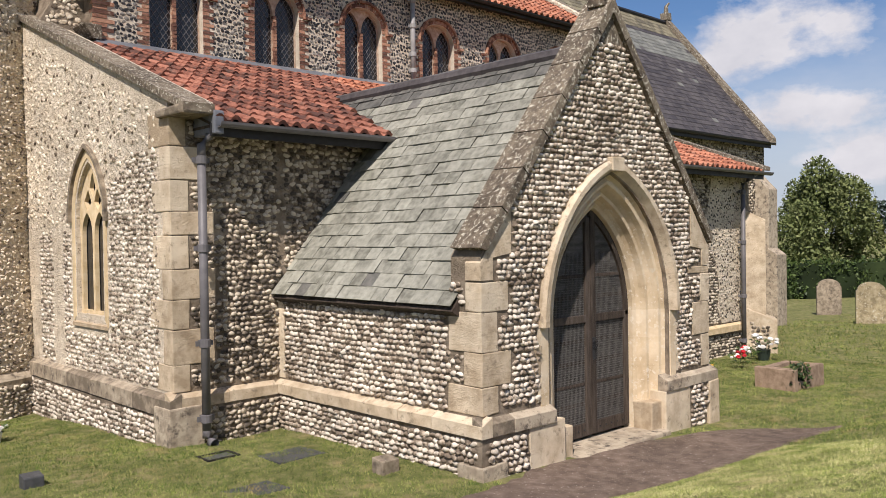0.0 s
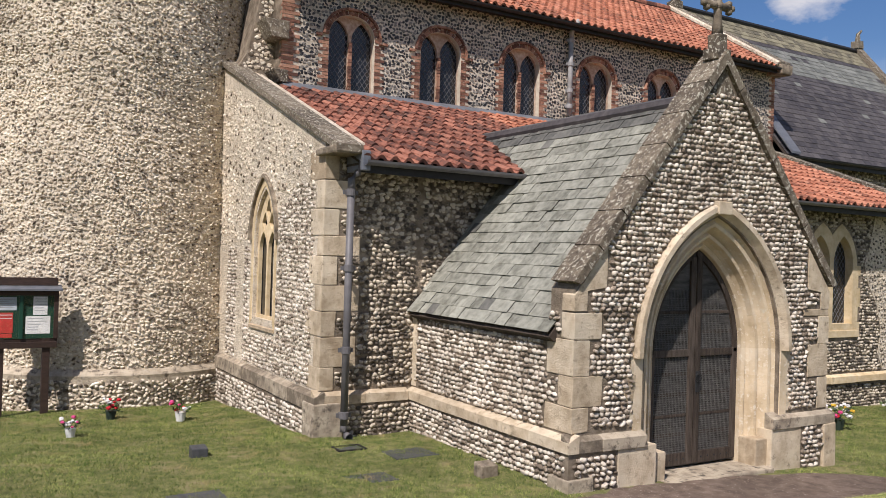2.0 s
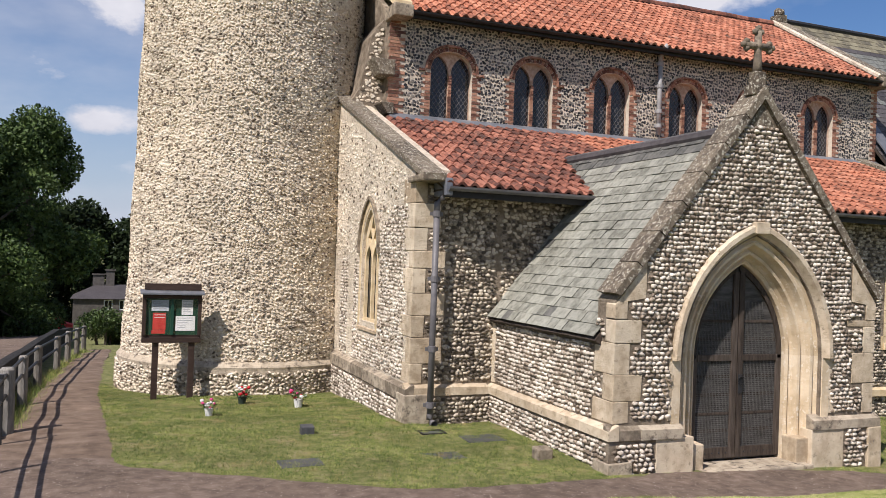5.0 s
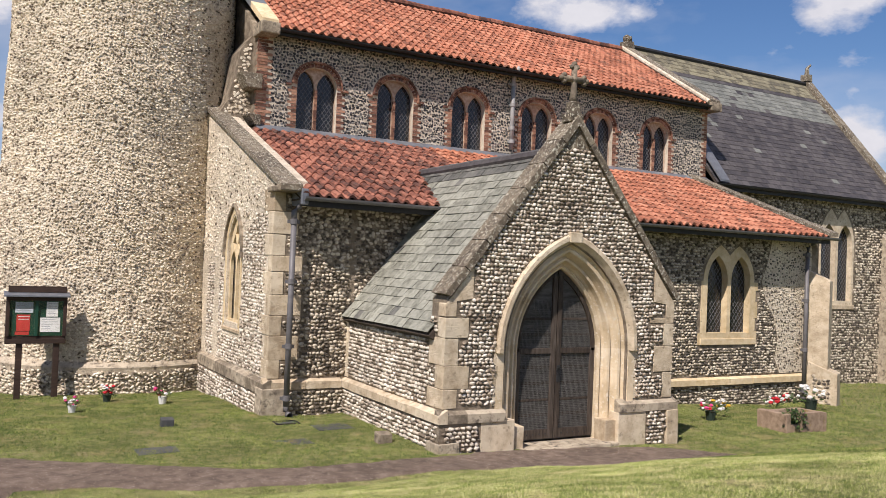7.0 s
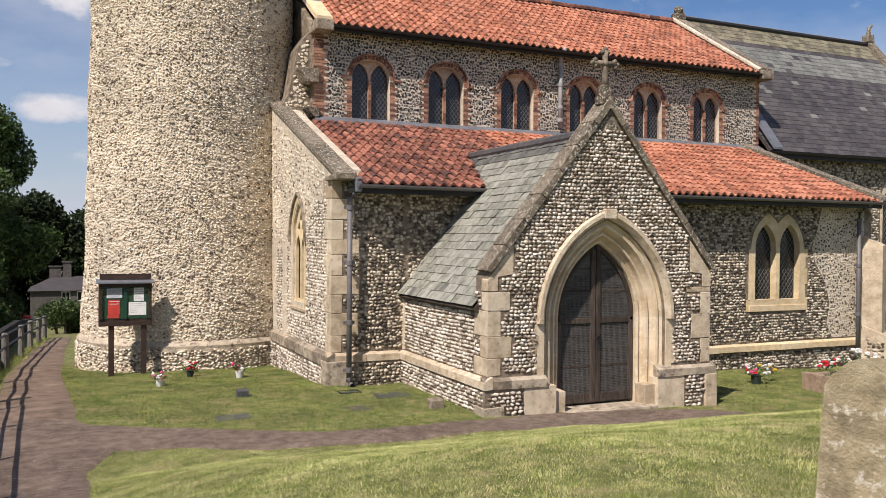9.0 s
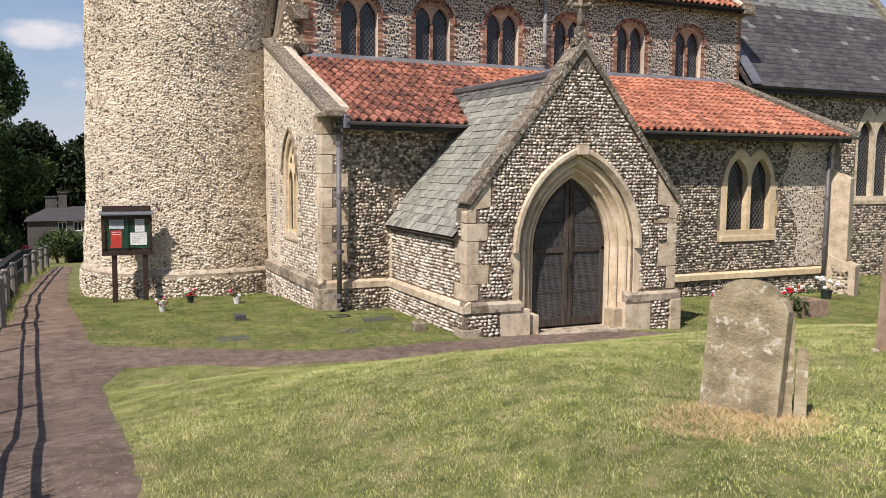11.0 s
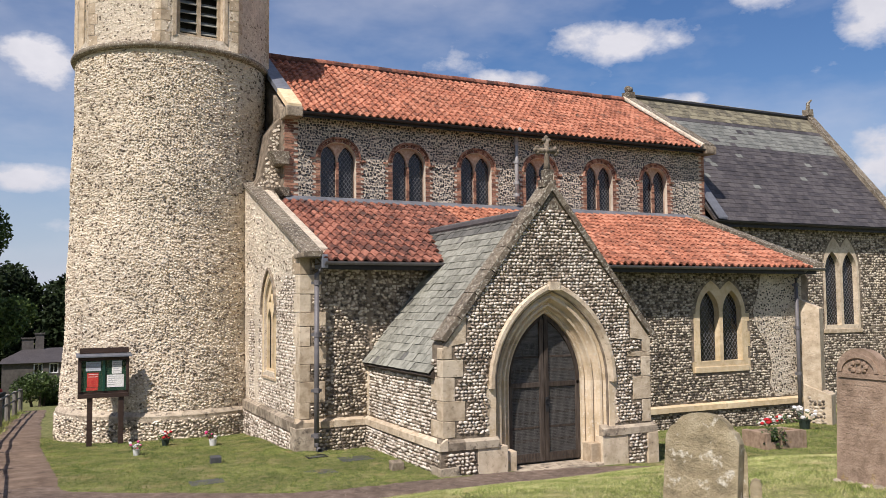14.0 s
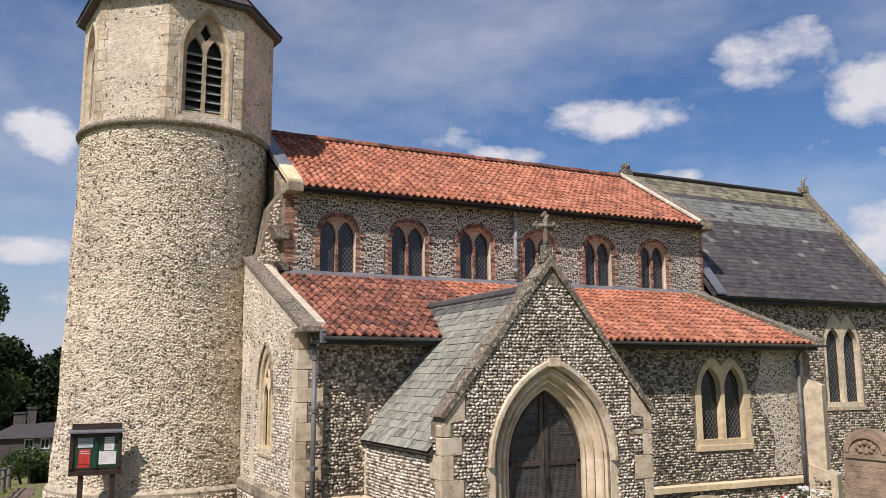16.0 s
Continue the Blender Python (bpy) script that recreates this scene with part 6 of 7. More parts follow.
# ---- things in the churchyard ----
def noticeboard():
    x0, x1, y, g = -5.50, -4.30, 8.72, gz(-4.9, 8.72)
    nb = thing("noticeboard", (-4.9, y, g), "dark brown glazed noticeboard on two posts before the tower", "noticeboard")
    for x in (-5.2, -4.5):
        bm = bmesh.new()
        box(bm, (x - 0.06, y - 0.03, g - 0.3), (x + 0.06, y + 0.08, 0.9))
        part("post", bm, M_DARKWOOD, nb, bevel=0.008)
    bm = bmesh.new()
    box(bm, (x0 + 0.03, y - 0.02, 0.76), (x1 - 0.03, y + 0.10, 1.72))
    part("cabinet", bm, M_DARKWOOD, nb, bevel=0.01)
    for lo, hi in (((x0 + 0.03, y - 0.07, 0.74), (x1 - 0.03, y - 0.02, 0.84)), ((x0 + 0.03, y - 0.07, 1.63), (x1 - 0.03, y - 0.02, 1.70)), ((x0 + 0.03, y - 0.07, 0.90), (x0 + 0.10, y - 0.02, 1.63)), ((x1 - 0.10, y - 0.07, 0.90), (x1 - 0.03, y - 0.02, 1.63))):
        bm = bmesh.new()
        box(bm, lo, hi)
        part("frame_rail", bm, M_DARKWOOD, nb, bevel=0.006)
    bm = bmesh.new()
    box(bm, (-4.93, y - 0.065, 0.90), (-4.87, y - 0.02, 1.63))
    part("mullion", bm, M_GREEN, nb, "green painted mullion", bevel=0.005)
    bm = bmesh.new()
    box(bm, (x0 + 0.1, y - 0.03, 0.9), (x1 - 0.1, y - 0.022, 1.63))
    back = part("backing", bm, M_GREEN, nb, "green baize backing")
    for nm, a, b, m in (("paper_sheet", (-5.30, 1.38), (-4.97, 1.60), M_PAPER_BLUE), ("poster", (-5.27, 1.0), (-5.02, 1.34), M_RED), ("poster_strip", (-5.29, 0.92), (-5.03, 0.99), M_RED), ("paper_sheet", (-4.72, 1.30), (-4.50, 1.61), M_PAPER), ("paper_sheet", (-4.83, 0.98), (-4.45, 1.28), M_PAPER)):
        bm = bmesh.new()
        box(bm, (a[0], y - 0.036, a[1]), (b[0], y - 0.031, b[1]))
        sh = part(nm, bm, m, back, "red printed poster" if m is M_RED else "pinned notice paper")
        if nm != "poster_strip":
            rng = random.Random(int(a[0] * -100))
            for k in range(2 if m is M_RED else 5):
                bm = bmesh.new()
                z = b[1] - 0.04 - k * (b[1] - a[1] - 0.06) / 5
                box(bm, (a[0] + 0.03, y - 0.039, z - 0.006), (a[0] + 0.03 + rng.uniform(0.4, 0.85) * (b[0] - a[0]), y - 0.0365, z + 0.006))
                part("text_bar", bm, M_PAPER if m is M_RED else M_INK, back)
    for a, b in ((x0 + 0.1, -4.93), (-4.87, x1 - 0.1)):
        bm = bmesh.new()
        box(bm, (a, y - 0.055, 0.90), (b, y - 0.052, 1.63))
        pane = part("pane", bm, M_CLEAR, nb)
        pane.visible_shadow = False
    bm = bmesh.new()
    vs = box(bm, (x0 - 0.02, y - 0.16, 1.71), (x1 + 0.02, y + 0.14, 1.75))
    for v in vs:
        if v.co.y > y:
            v.co.z += 0.06
    part("lead_hood", bm, M_LEAD, nb, "grey lead-covered hood", bevel=0.006)
    bm = bmesh.new()
    box(bm, (x0 + 0.06, y + 0.02, 1.80), (x1 - 0.04, y + 0.06, 1.93))
    part("header_board", bm, M_DARKWOOD, nb, bevel=0.006)
    nb.location, nb.scale = (-4.94, 8.0, -0.21), (0.964, 0.964, 0.964)


def bunch(name, x, y, size, cols, pot, label, group, seed):
    """Flowers in a small pot: stems, leaves and many petals."""
    rng = random.Random(seed)
    z = gz(x, y)
    v = thing(name, (x, y, z), label, "flowers", group)
    bm = bmesh.new()
    if pot:
        tube(bm, [(x, y, z), (x, y, z + 0.03), (x, y, z + size * 0.42), (x, y, z + size * 0.45)], [size * 0.20, size * 0.21, size * 0.27, size * 0.28], 12)
        part("pot", bm, pot, v)
    else:
        bm.free()
    bm = bmesh.new()
    for k in range(46):
        a, r = rng.uniform(0, 6.28), rng.uniform(0.2, 1) * size * 0.5
        c = Vector((x + r * math.cos(a), y + r * math.sin(a), z + size * rng.uniform(0.35, 0.85)))
        d = Vector((math.cos(a), math.sin(a), rng.uniform(0.1, 1.2))).normalized() * size * 0.16
        n = d.orthogonal().normalized() * size * 0.045
        p = [bm.verts.new(q) for q in (c - d * 0.5, c + n, c + d, c - n)]
        bm.faces.new(p)
    part("leaves", bm, M_LEAF, v)
    for k in range(rng.randint(9, 14)):
        a, r = rng.uniform(0, 6.28), rng.uniform(0, 1) ** 0.6 * size * 0.5
        c = Vector((x + r * math.cos(a), y + r * math.sin(a), z + size * rng.uniform(0.55, 1.02)))
        bm = bmesh.new()
        s = bmesh.ops.create_icosphere(bm, subdivisions=2, radius=size * rng.uniform(0.07, 0.125))["verts"]
        for q in s:
            q.co *= 1 + 0.3 * math.sin(q.co.x * 130 + k) * math.sin(q.co.y * 110)
            q.co.z *= 0.75
            q.co += c
        part("bloom", bm, cols[k % len(cols)], v)


def grave_markers():
    for x, y, s in ((-3.28, 3.15, 0.13), (-0.52, 0.95, 0.15)):
        m = thing("grave_marker", (x, y, gz(x, y)), "small dark stone marker block in the grass" if x < -2 else "small grey stone marker block beside the porch", "grave marker", "small grave markers")
        bm = bmesh.new()
        z = gz(x, y)
        vs = box(bm, (x - s * 0.75, y - s * 0.6, z - 0.05), (x + s * 0.75, y + s * 0.6, z + s * 1.05))
        for v in vs:
            if v.co.z > z and v.co.y < y:
                v.co.z -= 0.025
        part("block", bm, M_DARKSTONE if x < -2 else M_PLINTH, m, bevel=0.012)
    for k, (x, y, w, d) in enumerate(((-3.75, 1.35, 0.55, 0.4), (-1.83, 1.4, 0.6, 0.4), (-0.85, 2.2, 0.6, 0.5))):
        z = gz(x, y)
        m = thing("flat_stone", (x, y, z), "flat grey ledger stone sunk in the grass", "stone slab", "sunken stones")
        bm = bmesh.new()
        rough_box(bm, (x - w / 2, y - d / 2, z - 0.06), (x + w / 2, y + d / 2, z + 0.003), 0.012, k)
        part("slab", bm, M_DARKSTONE, m, bevel=0.01)
    x, y = -1.45, 2.75
    z = gz(x, y)
    dr = thing("drain_cover", (x, y, z), "dark iron drain plate below the downpipe", "drain cover")
    bm = bmesh.new()
    for lo, hi in (((-0.2, -0.14), (0.2, -0.11)), ((-0.2, 0.11), (0.2, 0.14)), ((-0.2, -0.11), (-0.17, 0.11)), ((0.17, -0.11), (0.2, 0.11))):
        box(bm, (x + lo[0], y + lo[1], z - 0.05), (x + hi[0], y + hi[1], z + 0.012))
    part("rim", bm, M_LANEWALL, dr)
    bm = bmesh.new()
    rough_box(bm, (x - 0.16, y - 0.1, z - 0.04), (x + 0.16, y + 0.1, z + 0.004), 0.006, 5)
    part("plate", bm, M_DARKSTONE, dr)


def headstone_mesh(w, h, t, top, seed, n=15):
    """A slab seen from its face (u across, v up), with a shaped head, worn edges."""
    F = Matrix(((1, 0, 0, 0), (0, 0, -1, 0), (0, 1, 0, 0), (0, 0, 0, 1)))
    pts = [(-w / 2, -0.25), (w / 2, -0.25)] + [(u * w / 2, v * h) for u, v in top]
    bm = slab(pts, [], F, -t / 2, t / 2)
    bmesh.ops.bevel(bm, geom=[e for e in bm.edges if e.calc_face_angle(0) > 0.9], offset=0.012, segments=2, affect="EDGES")
    bmesh.ops.recalc_face_normals(bm, faces=bm.faces)
    return bm


def stand(name, bm, mat, m, parent):
    bmesh.ops.transform(bm, matrix=m, verts=bm.verts)
    return part(name, bm, mat, parent)


def headstones():
    # shouldered stone that leans, with worn lettering
    c = Vector((-2.48, -8.80, gz(-2.48, -8.80)))
    a = math.degrees(math.atan2(-9.01 + 8.58, -2.38 + 2.57))
    hs = thing("headstone", c, "leaning weathered brown headstone with shouldered round head", "headstone", "headstones")
    top = [(1, 0.80), (0.86, 0.875)] + [(0.62 * math.cos(t) + 0.12 * math.cos(t), 0.875 + 0.125 * math.sin(t)) for t in np.linspace(0.15, math.pi - 0.15, 11)] + [(-0.86, 0.875), (-1, 0.80)]
    m = Matrix.Translation(c) @ Matrix.Rotation(radians(a), 4, "Z") @ Matrix.Rotation(radians(-5), 4, "X") @ Matrix.Rotation(radians(2.0), 4, "Y")
    body = stand("slab", headstone_mesh(0.49, 0.83, 0.085, top, 1), M_ASHSTONE, m, hs)
    rng = random.Random(2)
    for r in range(9):
        bm = bmesh.new()
        u, v = -0.18 + rng.uniform(0, 0.03), 0.66 - r * 0.043
        while u < 0.16:
            w = rng.uniform(0.02, 0.07)
            for q in box(bm, (u, -0.0445, v - 0.008), (u + w, -0.0415, v + 0.008)):
                q.co = m @ q.co
            u += w + rng.uniform(0.012, 0.03)
        tagged(part("worn_lettering", bm, M_ASHSTONE, body), kind="stuff")
    # two thin broken stones right behind it
    for p, w, h, lean in (((-2.29, -8.98), 0.08, 0.62, 4), ((-2.24, -9.05), 0.07, 0.43, 2)):
        q = Vector((p[0], p[1], gz(*p)))
        st = thing("footstone", q, "thin grey stone propped behind the headstone", "headstone", "headstones")
        tp = [(1, 0.9), (0.7, 0.98), (0, 1.0), (-0.7, 0.97), (-1, 0.9)]
        stand("slab", headstone_mesh(w, h, 0.09, tp, 2), M_ASHSTONE, Matrix.Translation(q) @ Matrix.Rotation(radians(a + 20), 4, "Z") @ Matrix.Rotation(radians(-lean), 4, "X"), st)
    # double stone with twin arched heads
    c = Vector((0.05, -8.25, gz(0.05, -8.25)))
    m = Matrix.Translation(c) @ Matrix.Scale(0.80, 4) @ Matrix.Rotation(radians(-88), 4, "Z") @ Matrix.Rotation(radians(-3), 4, "X")
    ds = thing("double_headstone", c, "reddish double headstone with twin arched heads and lichen", "headstone", "headstones")
    W, H = 1.06, 1.42
    top = [(1, 0.80)] + [(0.5 + 0.5 * math.cos(t), 0.84 + 0.16 * math.sin(t)) for t in np.linspace(0.1, math.pi - 0.25, 9)] + [(-0.5 + 0.5 * math.cos(t), 0.84 + 0.16 * math.sin(t)) for t in np.linspace(0.25, math.pi - 0.1, 9)] + [(-1, 0.80)]
    body = stand("slab", headstone_mesh(W, H, 0.13, top, 3), M_REDSTONE, m, ds)
    F = Matrix(((1, 0, 0, 0), (0, 0, -1, 0), (0, 1, 0, 0), (0, 0, 0, 1)))
    for s in (-1, 1):
        o = [(s * 0.265 + 0.235 * math.cos(t), 1.16 + 0.20 * math.sin(t)) for t in np.linspace(0, math.pi, 13)]
        i = [(s * 0.265 + 0.195 * math.cos(t), 1.16 + 0.155 * math.sin(t)) for t in np.linspace(0, math.pi, 13)]
        bm = slab(o + i[::-1], [], F, 0.06, 0.085)
        stand("arch_rib", bm, M_REDSTONE, m, body)
        bm = bmesh.new()
        for k in range(8):
            t = k * 0.8
            sp = bmesh.ops.create_icosphere(bm, subdivisions=1, radius=0.032)["verts"]
            for q in sp:
                q.co += Vector((s * 0.265 + 0.09 * math.cos(t), -0.068, 1.22 + 0.05 * math.sin(t)))
        stand("carved_flowers", bm, M_REDSTONE, m, body)
    bm = bmesh.new()
    box(bm, (-0.50, -0.083, 1.10), (0.50, -0.06, 1.15))
    stand("ledge", bm, M_REDSTONE, m, body)
    for r in range(13):
        for s in (-1, 1):
            bm = bmesh.new()
            v = 1.03 - r * 0.058
            u = s * 0.26 - 0.20
            while u < s * 0.26 + 0.17:
                w = rng.uniform(0.02, 0.06)
                box(bm, (u, -0.0685, v - 0.007), (u + w, -0.0645, v + 0.007))
                u += w + rng.uniform(0.012, 0.028)
            tagged(stand("worn_lettering", bm, M_REDSTONE, m, body), kind="stuff")
    for k in range(9):
        y = -7.86 - k * 0.10
        x = -0.04 + rng.uniform(-0.05, 0.03)
        q = Vector((x, y, gz(x, y)))
        st = thing("kerb_pebble", q, "pale pebble at the foot of the double headstone", "pebble", "pebbles at the headstone")
        bm = bmesh.new()
        sp = bmesh.ops.create_icosphere(bm, subdivisions=2, radius=rng.uniform(0.02, 0.045))["verts"]
        for p in sp:
            p.co = Vector((p.co.x, p.co.y * 1.3, p.co.z * 0.7)) * (1 + 0.12 * math.sin(p.co.x * 70)) + q
        part("stone", bm, M_PLINTH, st, smooth=True)
    # far stones by the hedge
    for x, y, w, h, mat, lab in ((29.5, 8.2, 0.95, 1.5, M_PLINTH, "pale mottled round-headed headstone before the hedge"), (25.6, 5.2, 1.0, 1.5, M_ASHSTONE, "ochre round-headed headstone before the hedge")):
        q = Vector((x, y, gz(x, y)))
        st = thing("headstone", q, lab, "headstone", "far headstones")
        tp = [(1, 0.78), (0.94, 0.80)] + [(0.92 * math.cos(t), 0.80 + 0.2 * math.sin(t)) for t in np.linspace(0, math.pi, 11)] + [(-0.94, 0.80), (-1, 0.78)]
        stand("slab", headstone_mesh(w, h, 0.14, tp, 4), mat, Matrix.Translation(q) @ Matrix.Rotation(radians(-60), 4, "Z"), st)


def chest_tomb():
    x0, x1, y0, y1 = 7.75, 8.95, 0.25, 0.95
    z = gz(8.3, 0.5)
    t = thing("kerb_tomb", (8.3, 0.6, z), "low weathered brown stone grave kerb with ivy", "tomb")
    for k, (lo, hi) in enumerate((((x0, y0, z - 0.1), (x0 + 0.14, y1, z + 0.36)), ((x0 + 0.42, y0, z - 0.1), (x1 - 0.12, y0 + 0.14, z + 0.36)), ((x1 - 0.12, y0, z - 0.1), (x1, y1, z + 0.34)), ((x0 + 0.14, y1 - 0.14, z - 0.1), (x1 - 0.12, y1, z + 0.33)), ((x0 + 0.14, y0 + 0.02, z - 0.1), (x0 + 0.42, y0 + 0.12, z + 0.15)))):
        bm = bmesh.new()
        rough_box(bm, lo, hi, 0.012, k)
        part("kerb_block", bm, M_REDSTONE, t, bevel=0.012)
    bm = bmesh.new()
    box(bm, (x0 + 0.1, y0 + 0.1, z - 0.1), (x1 - 0.1, y1 - 0.1, z + 0.27))
    part("soil", bm, M_SOIL, t)
    iv = thing("ivy_clump", (8.05, 0.3, z + 0.2), "trailing ivy clump over the grave kerb", "ivy", kind="stuff")
    rng = random.Random(6)
    bm = bmesh.new()
    for k in range(220):
        c = Vector((8.05 + rng.gauss(0, 0.13), y0 + rng.uniform(-0.06, 0.2), z + rng.uniform(0.05, 0.46)))
        d = Vector((rng.gauss(0, 1), -abs(rng.gauss(0, 1)), rng.gauss(0, 1))).normalized() * 0.035
        e = d.orthogonal().normalized() * 0.03
        bm.faces.new([bm.verts.new(q) for q in (c - d, c + e, c + d, c - e)])
    part("leaves", bm, M_LEAF, iv)


FENCE_LINE = [(-16, -6.9), (-7.7, -7.07), (-3.3, -7.2), (0.5, -7.28), (4.5, -7.4), (9, -7.5), (15.7, -7.3), (21.5, -7.0), (26, -6.8)]


def fence_x(y):
    return float(np.interp(y, [p[0] for p in FENCE_LINE], [p[1] for p in FENCE_LINE]))


def railing():
    """Iron railing beside the wide path: two rails, slim posts and close pickets that rise over the top rail."""
    r = thing("path_railing", (-7.15, -4, gz(-7.15, -4)), "black iron railing with close pickets along the path", "railing")
    ys = [-13.3 + 1.85 * k for k in range(10)]
    for k, y in enumerate(ys):
        x, z = fence_x(y), gz(fence_x(y), y)
        bm = bmesh.new()
        box(bm, (x - 0.025, y - 0.025, z - 0.2), (x + 0.025, y + 0.025, z + 0.95))
        part("post", bm, M_BLACKIRON, r, bevel=0.005)
        if k:
            y0 = ys[k - 1]
            x0, z0 = fence_x(y0), gz(fence_x(y0), y0)
            for h, t in ((0.58, 0.022), (0.87, 0.026)):
                bm = bmesh.new()
                tube(bm, [(x0, y0, z0 + h), ((x0 + x) / 2, (y0 + y) / 2, gz((x0 + x) / 2, (y0 + y) / 2) + h), (x, y, z + h)], t, 8)
                part("rail", bm, M_BLACKIRON, r)
    bm = bmesh.new()
    tube(bm, [(0, 0, 0), (0, 0, 1.0), (0, 0, 1.03)], [0.007, 0.007, 0.002], 6)
    pick = bpy.data.meshes.new("picket")
    bm.to_mesh(pick)
    bm.free()
    y = -13.2
    while y < -0.4:
        x = fence_x(y)
        place("picket", pick, M_BLACKIRON, r, m=Matrix.Translation((x, y, gz(x, y))))
        y += 0.12


def fence():
    """Weathered posts with two dark rails beyond the railing, and the low boundary wall of the lane."""
    f = thing("path_fence", (-7.4, 10, gz(-7.4, 10)), "grey weathered post and rail fence along the narrow path", "fence")
    ys = [3.4, 4.25, 7.4, 10.5, 14.9, 17.7, 20.5, 23.2]
    for k, y in enumerate(ys):
        x, z = fence_x(y), gz(fence_x(y), y)
        w, h = (0.11, 0.96) if k == 1 else (0.085, 0.91)
        bm = bmesh.new()
        tube(bm, [(x, y, z - 0.2), (x, y, z + h - 0.03), (x, y, z + h)], [w, w * 0.94, w * 0.7], 10)
        if k:
            part("post", bm, M_POSTWOOD, f)
        else:
            bm.free()
        if k:
            y0 = ys[k - 1]
            x0, z0 = fence_x(y0), gz(fence_x(y0), y0)
            for hh in (0.57, 0.86):
                bm = bmesh.new()
                tube(bm, [(x0 - 0.01, y0, z0 + hh), (x - 0.01, y, z + hh)], 0.028, 8)
                part("rail", bm, M_BLACKIRON, f)
    # lane wall, its shade carried by the near-black material
    lw = thing("lane_wall", (-7.95, 16, gz(-7.95, 16)), "low flint wall between path and lane, shade in its dark colour", "wall", kind="structure")
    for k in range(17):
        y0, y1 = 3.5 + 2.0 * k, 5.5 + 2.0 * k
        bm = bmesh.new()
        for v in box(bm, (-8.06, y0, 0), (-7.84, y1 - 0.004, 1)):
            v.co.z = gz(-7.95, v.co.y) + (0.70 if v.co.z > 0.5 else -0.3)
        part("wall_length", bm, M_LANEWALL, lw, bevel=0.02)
    # long grass at the foot of the fence
    rng = random.Random(41)
    g = thing("verge_grass", (-7.5, 12, gz(-7.5, 12)), "long dry grass at the foot of the fence", "grass", kind="stuff")
    bm = bmesh.new()
    for k in range(2600):
        y = rng.uniform(4.5, 23)
        x = fence_x(y) + rng.gauss(0.04, 0.09)
        z, h, a = gz(x, y), rng.uniform(0.05, 0.2), rng.uniform(0, 6.28)
        c, d = Vector((math.cos(a), math.sin(a), 0)), rng.uniform(0.05, 0.14)
        p = Vector((x, y, z))
        bm.faces.new([bm.verts.new(q) for q in (p - c * 0.005, p + c * 0.005, p + Vector((rng.gauss(0, d), rng.gauss(0, d), h)))])
    part("blades", bm, M_GRASS_N, g)


def blades(name, region, density, size, width, mat, label, seed, skip, flat=0.8):
    """Short grass as single blades over a stretch of the plan; flat: how far a blade leans for its height."""
    rng = np.random.default_rng(seed)
    x0, y0, x1, y1 = region
    n = int((x1 - x0) * (y1 - y0) * density)
    x, y = rng.uniform(x0, x1, n), rng.uniform(y0, y1, n)
    k = ~skip(x, y)
    x, y = x[k], y[k]
    n = len(x)
    z = np.array([gz(a, b) for a, b in zip(x, y)])
    tuft = 0.85 + 0.3 * np.sin(5.1 * x + 2.3 * np.sin(3.7 * y)) * np.sin(4.3 * y + 1.9 * np.sin(2.9 * x)) + 0.25 * np.sin(17 * x + 5 * y) * np.sin(15 * y - 6 * x)
    a, h = rng.uniform(0, 6.28, n), size * rng.uniform(0.45, 1.3, n) * np.clip(tuft, 0.4, 1.4)
    lean = rng.uniform(0.4, 1.6, n) * h * flat
    b = rng.uniform(0, 6.28, n)
    w = width * rng.uniform(0.6, 1.4, n)
    P = np.stack([np.stack([x - w * np.cos(a), y - w * np.sin(a), z - 0.004], 1), np.stack([x + w * np.cos(a), y + w * np.sin(a), z - 0.004], 1), np.stack([x + lean * np.cos(b), y + lean * np.sin(b), z + h], 1)], 1).reshape(-1, 3)
    me = bpy.data.meshes.new(name)
    me.vertices.add(3 * n)
    me.vertices.foreach_set("co", P.ravel())
    me.loops.add(3 * n)
    me.loops.foreach_set("vertex_index", np.arange(3 * n, dtype=np.int32))
    me.polygons.add(n)
    me.polygons.foreach_set("loop_start", np.arange(n, dtype=np.int32) * 3)
    me.update(calc_edges=True)
    tagged(place(name, me, mat), label, "grass", kind="stuff")


def on_path(x, y):
    hit = np.zeros(len(x), bool)
    for edges in (TOWER_PATH, TOWER_PATH_N, PORCH_PATH):
        hit |= inside([e[:2] for e in edges] + [e[2:] for e in reversed(edges)], x, y)
    return hit


def in_church(x, y):
    return (y > 3.5) & (x > -1.65) & (x < 13.3) | (y > -0.15) & (x > -0.15) & (x < 4.55) | ((x + 3.09) ** 2 + (y - 10.83) ** 2 < 8.6) | (y > 7.8) & (x > -1)


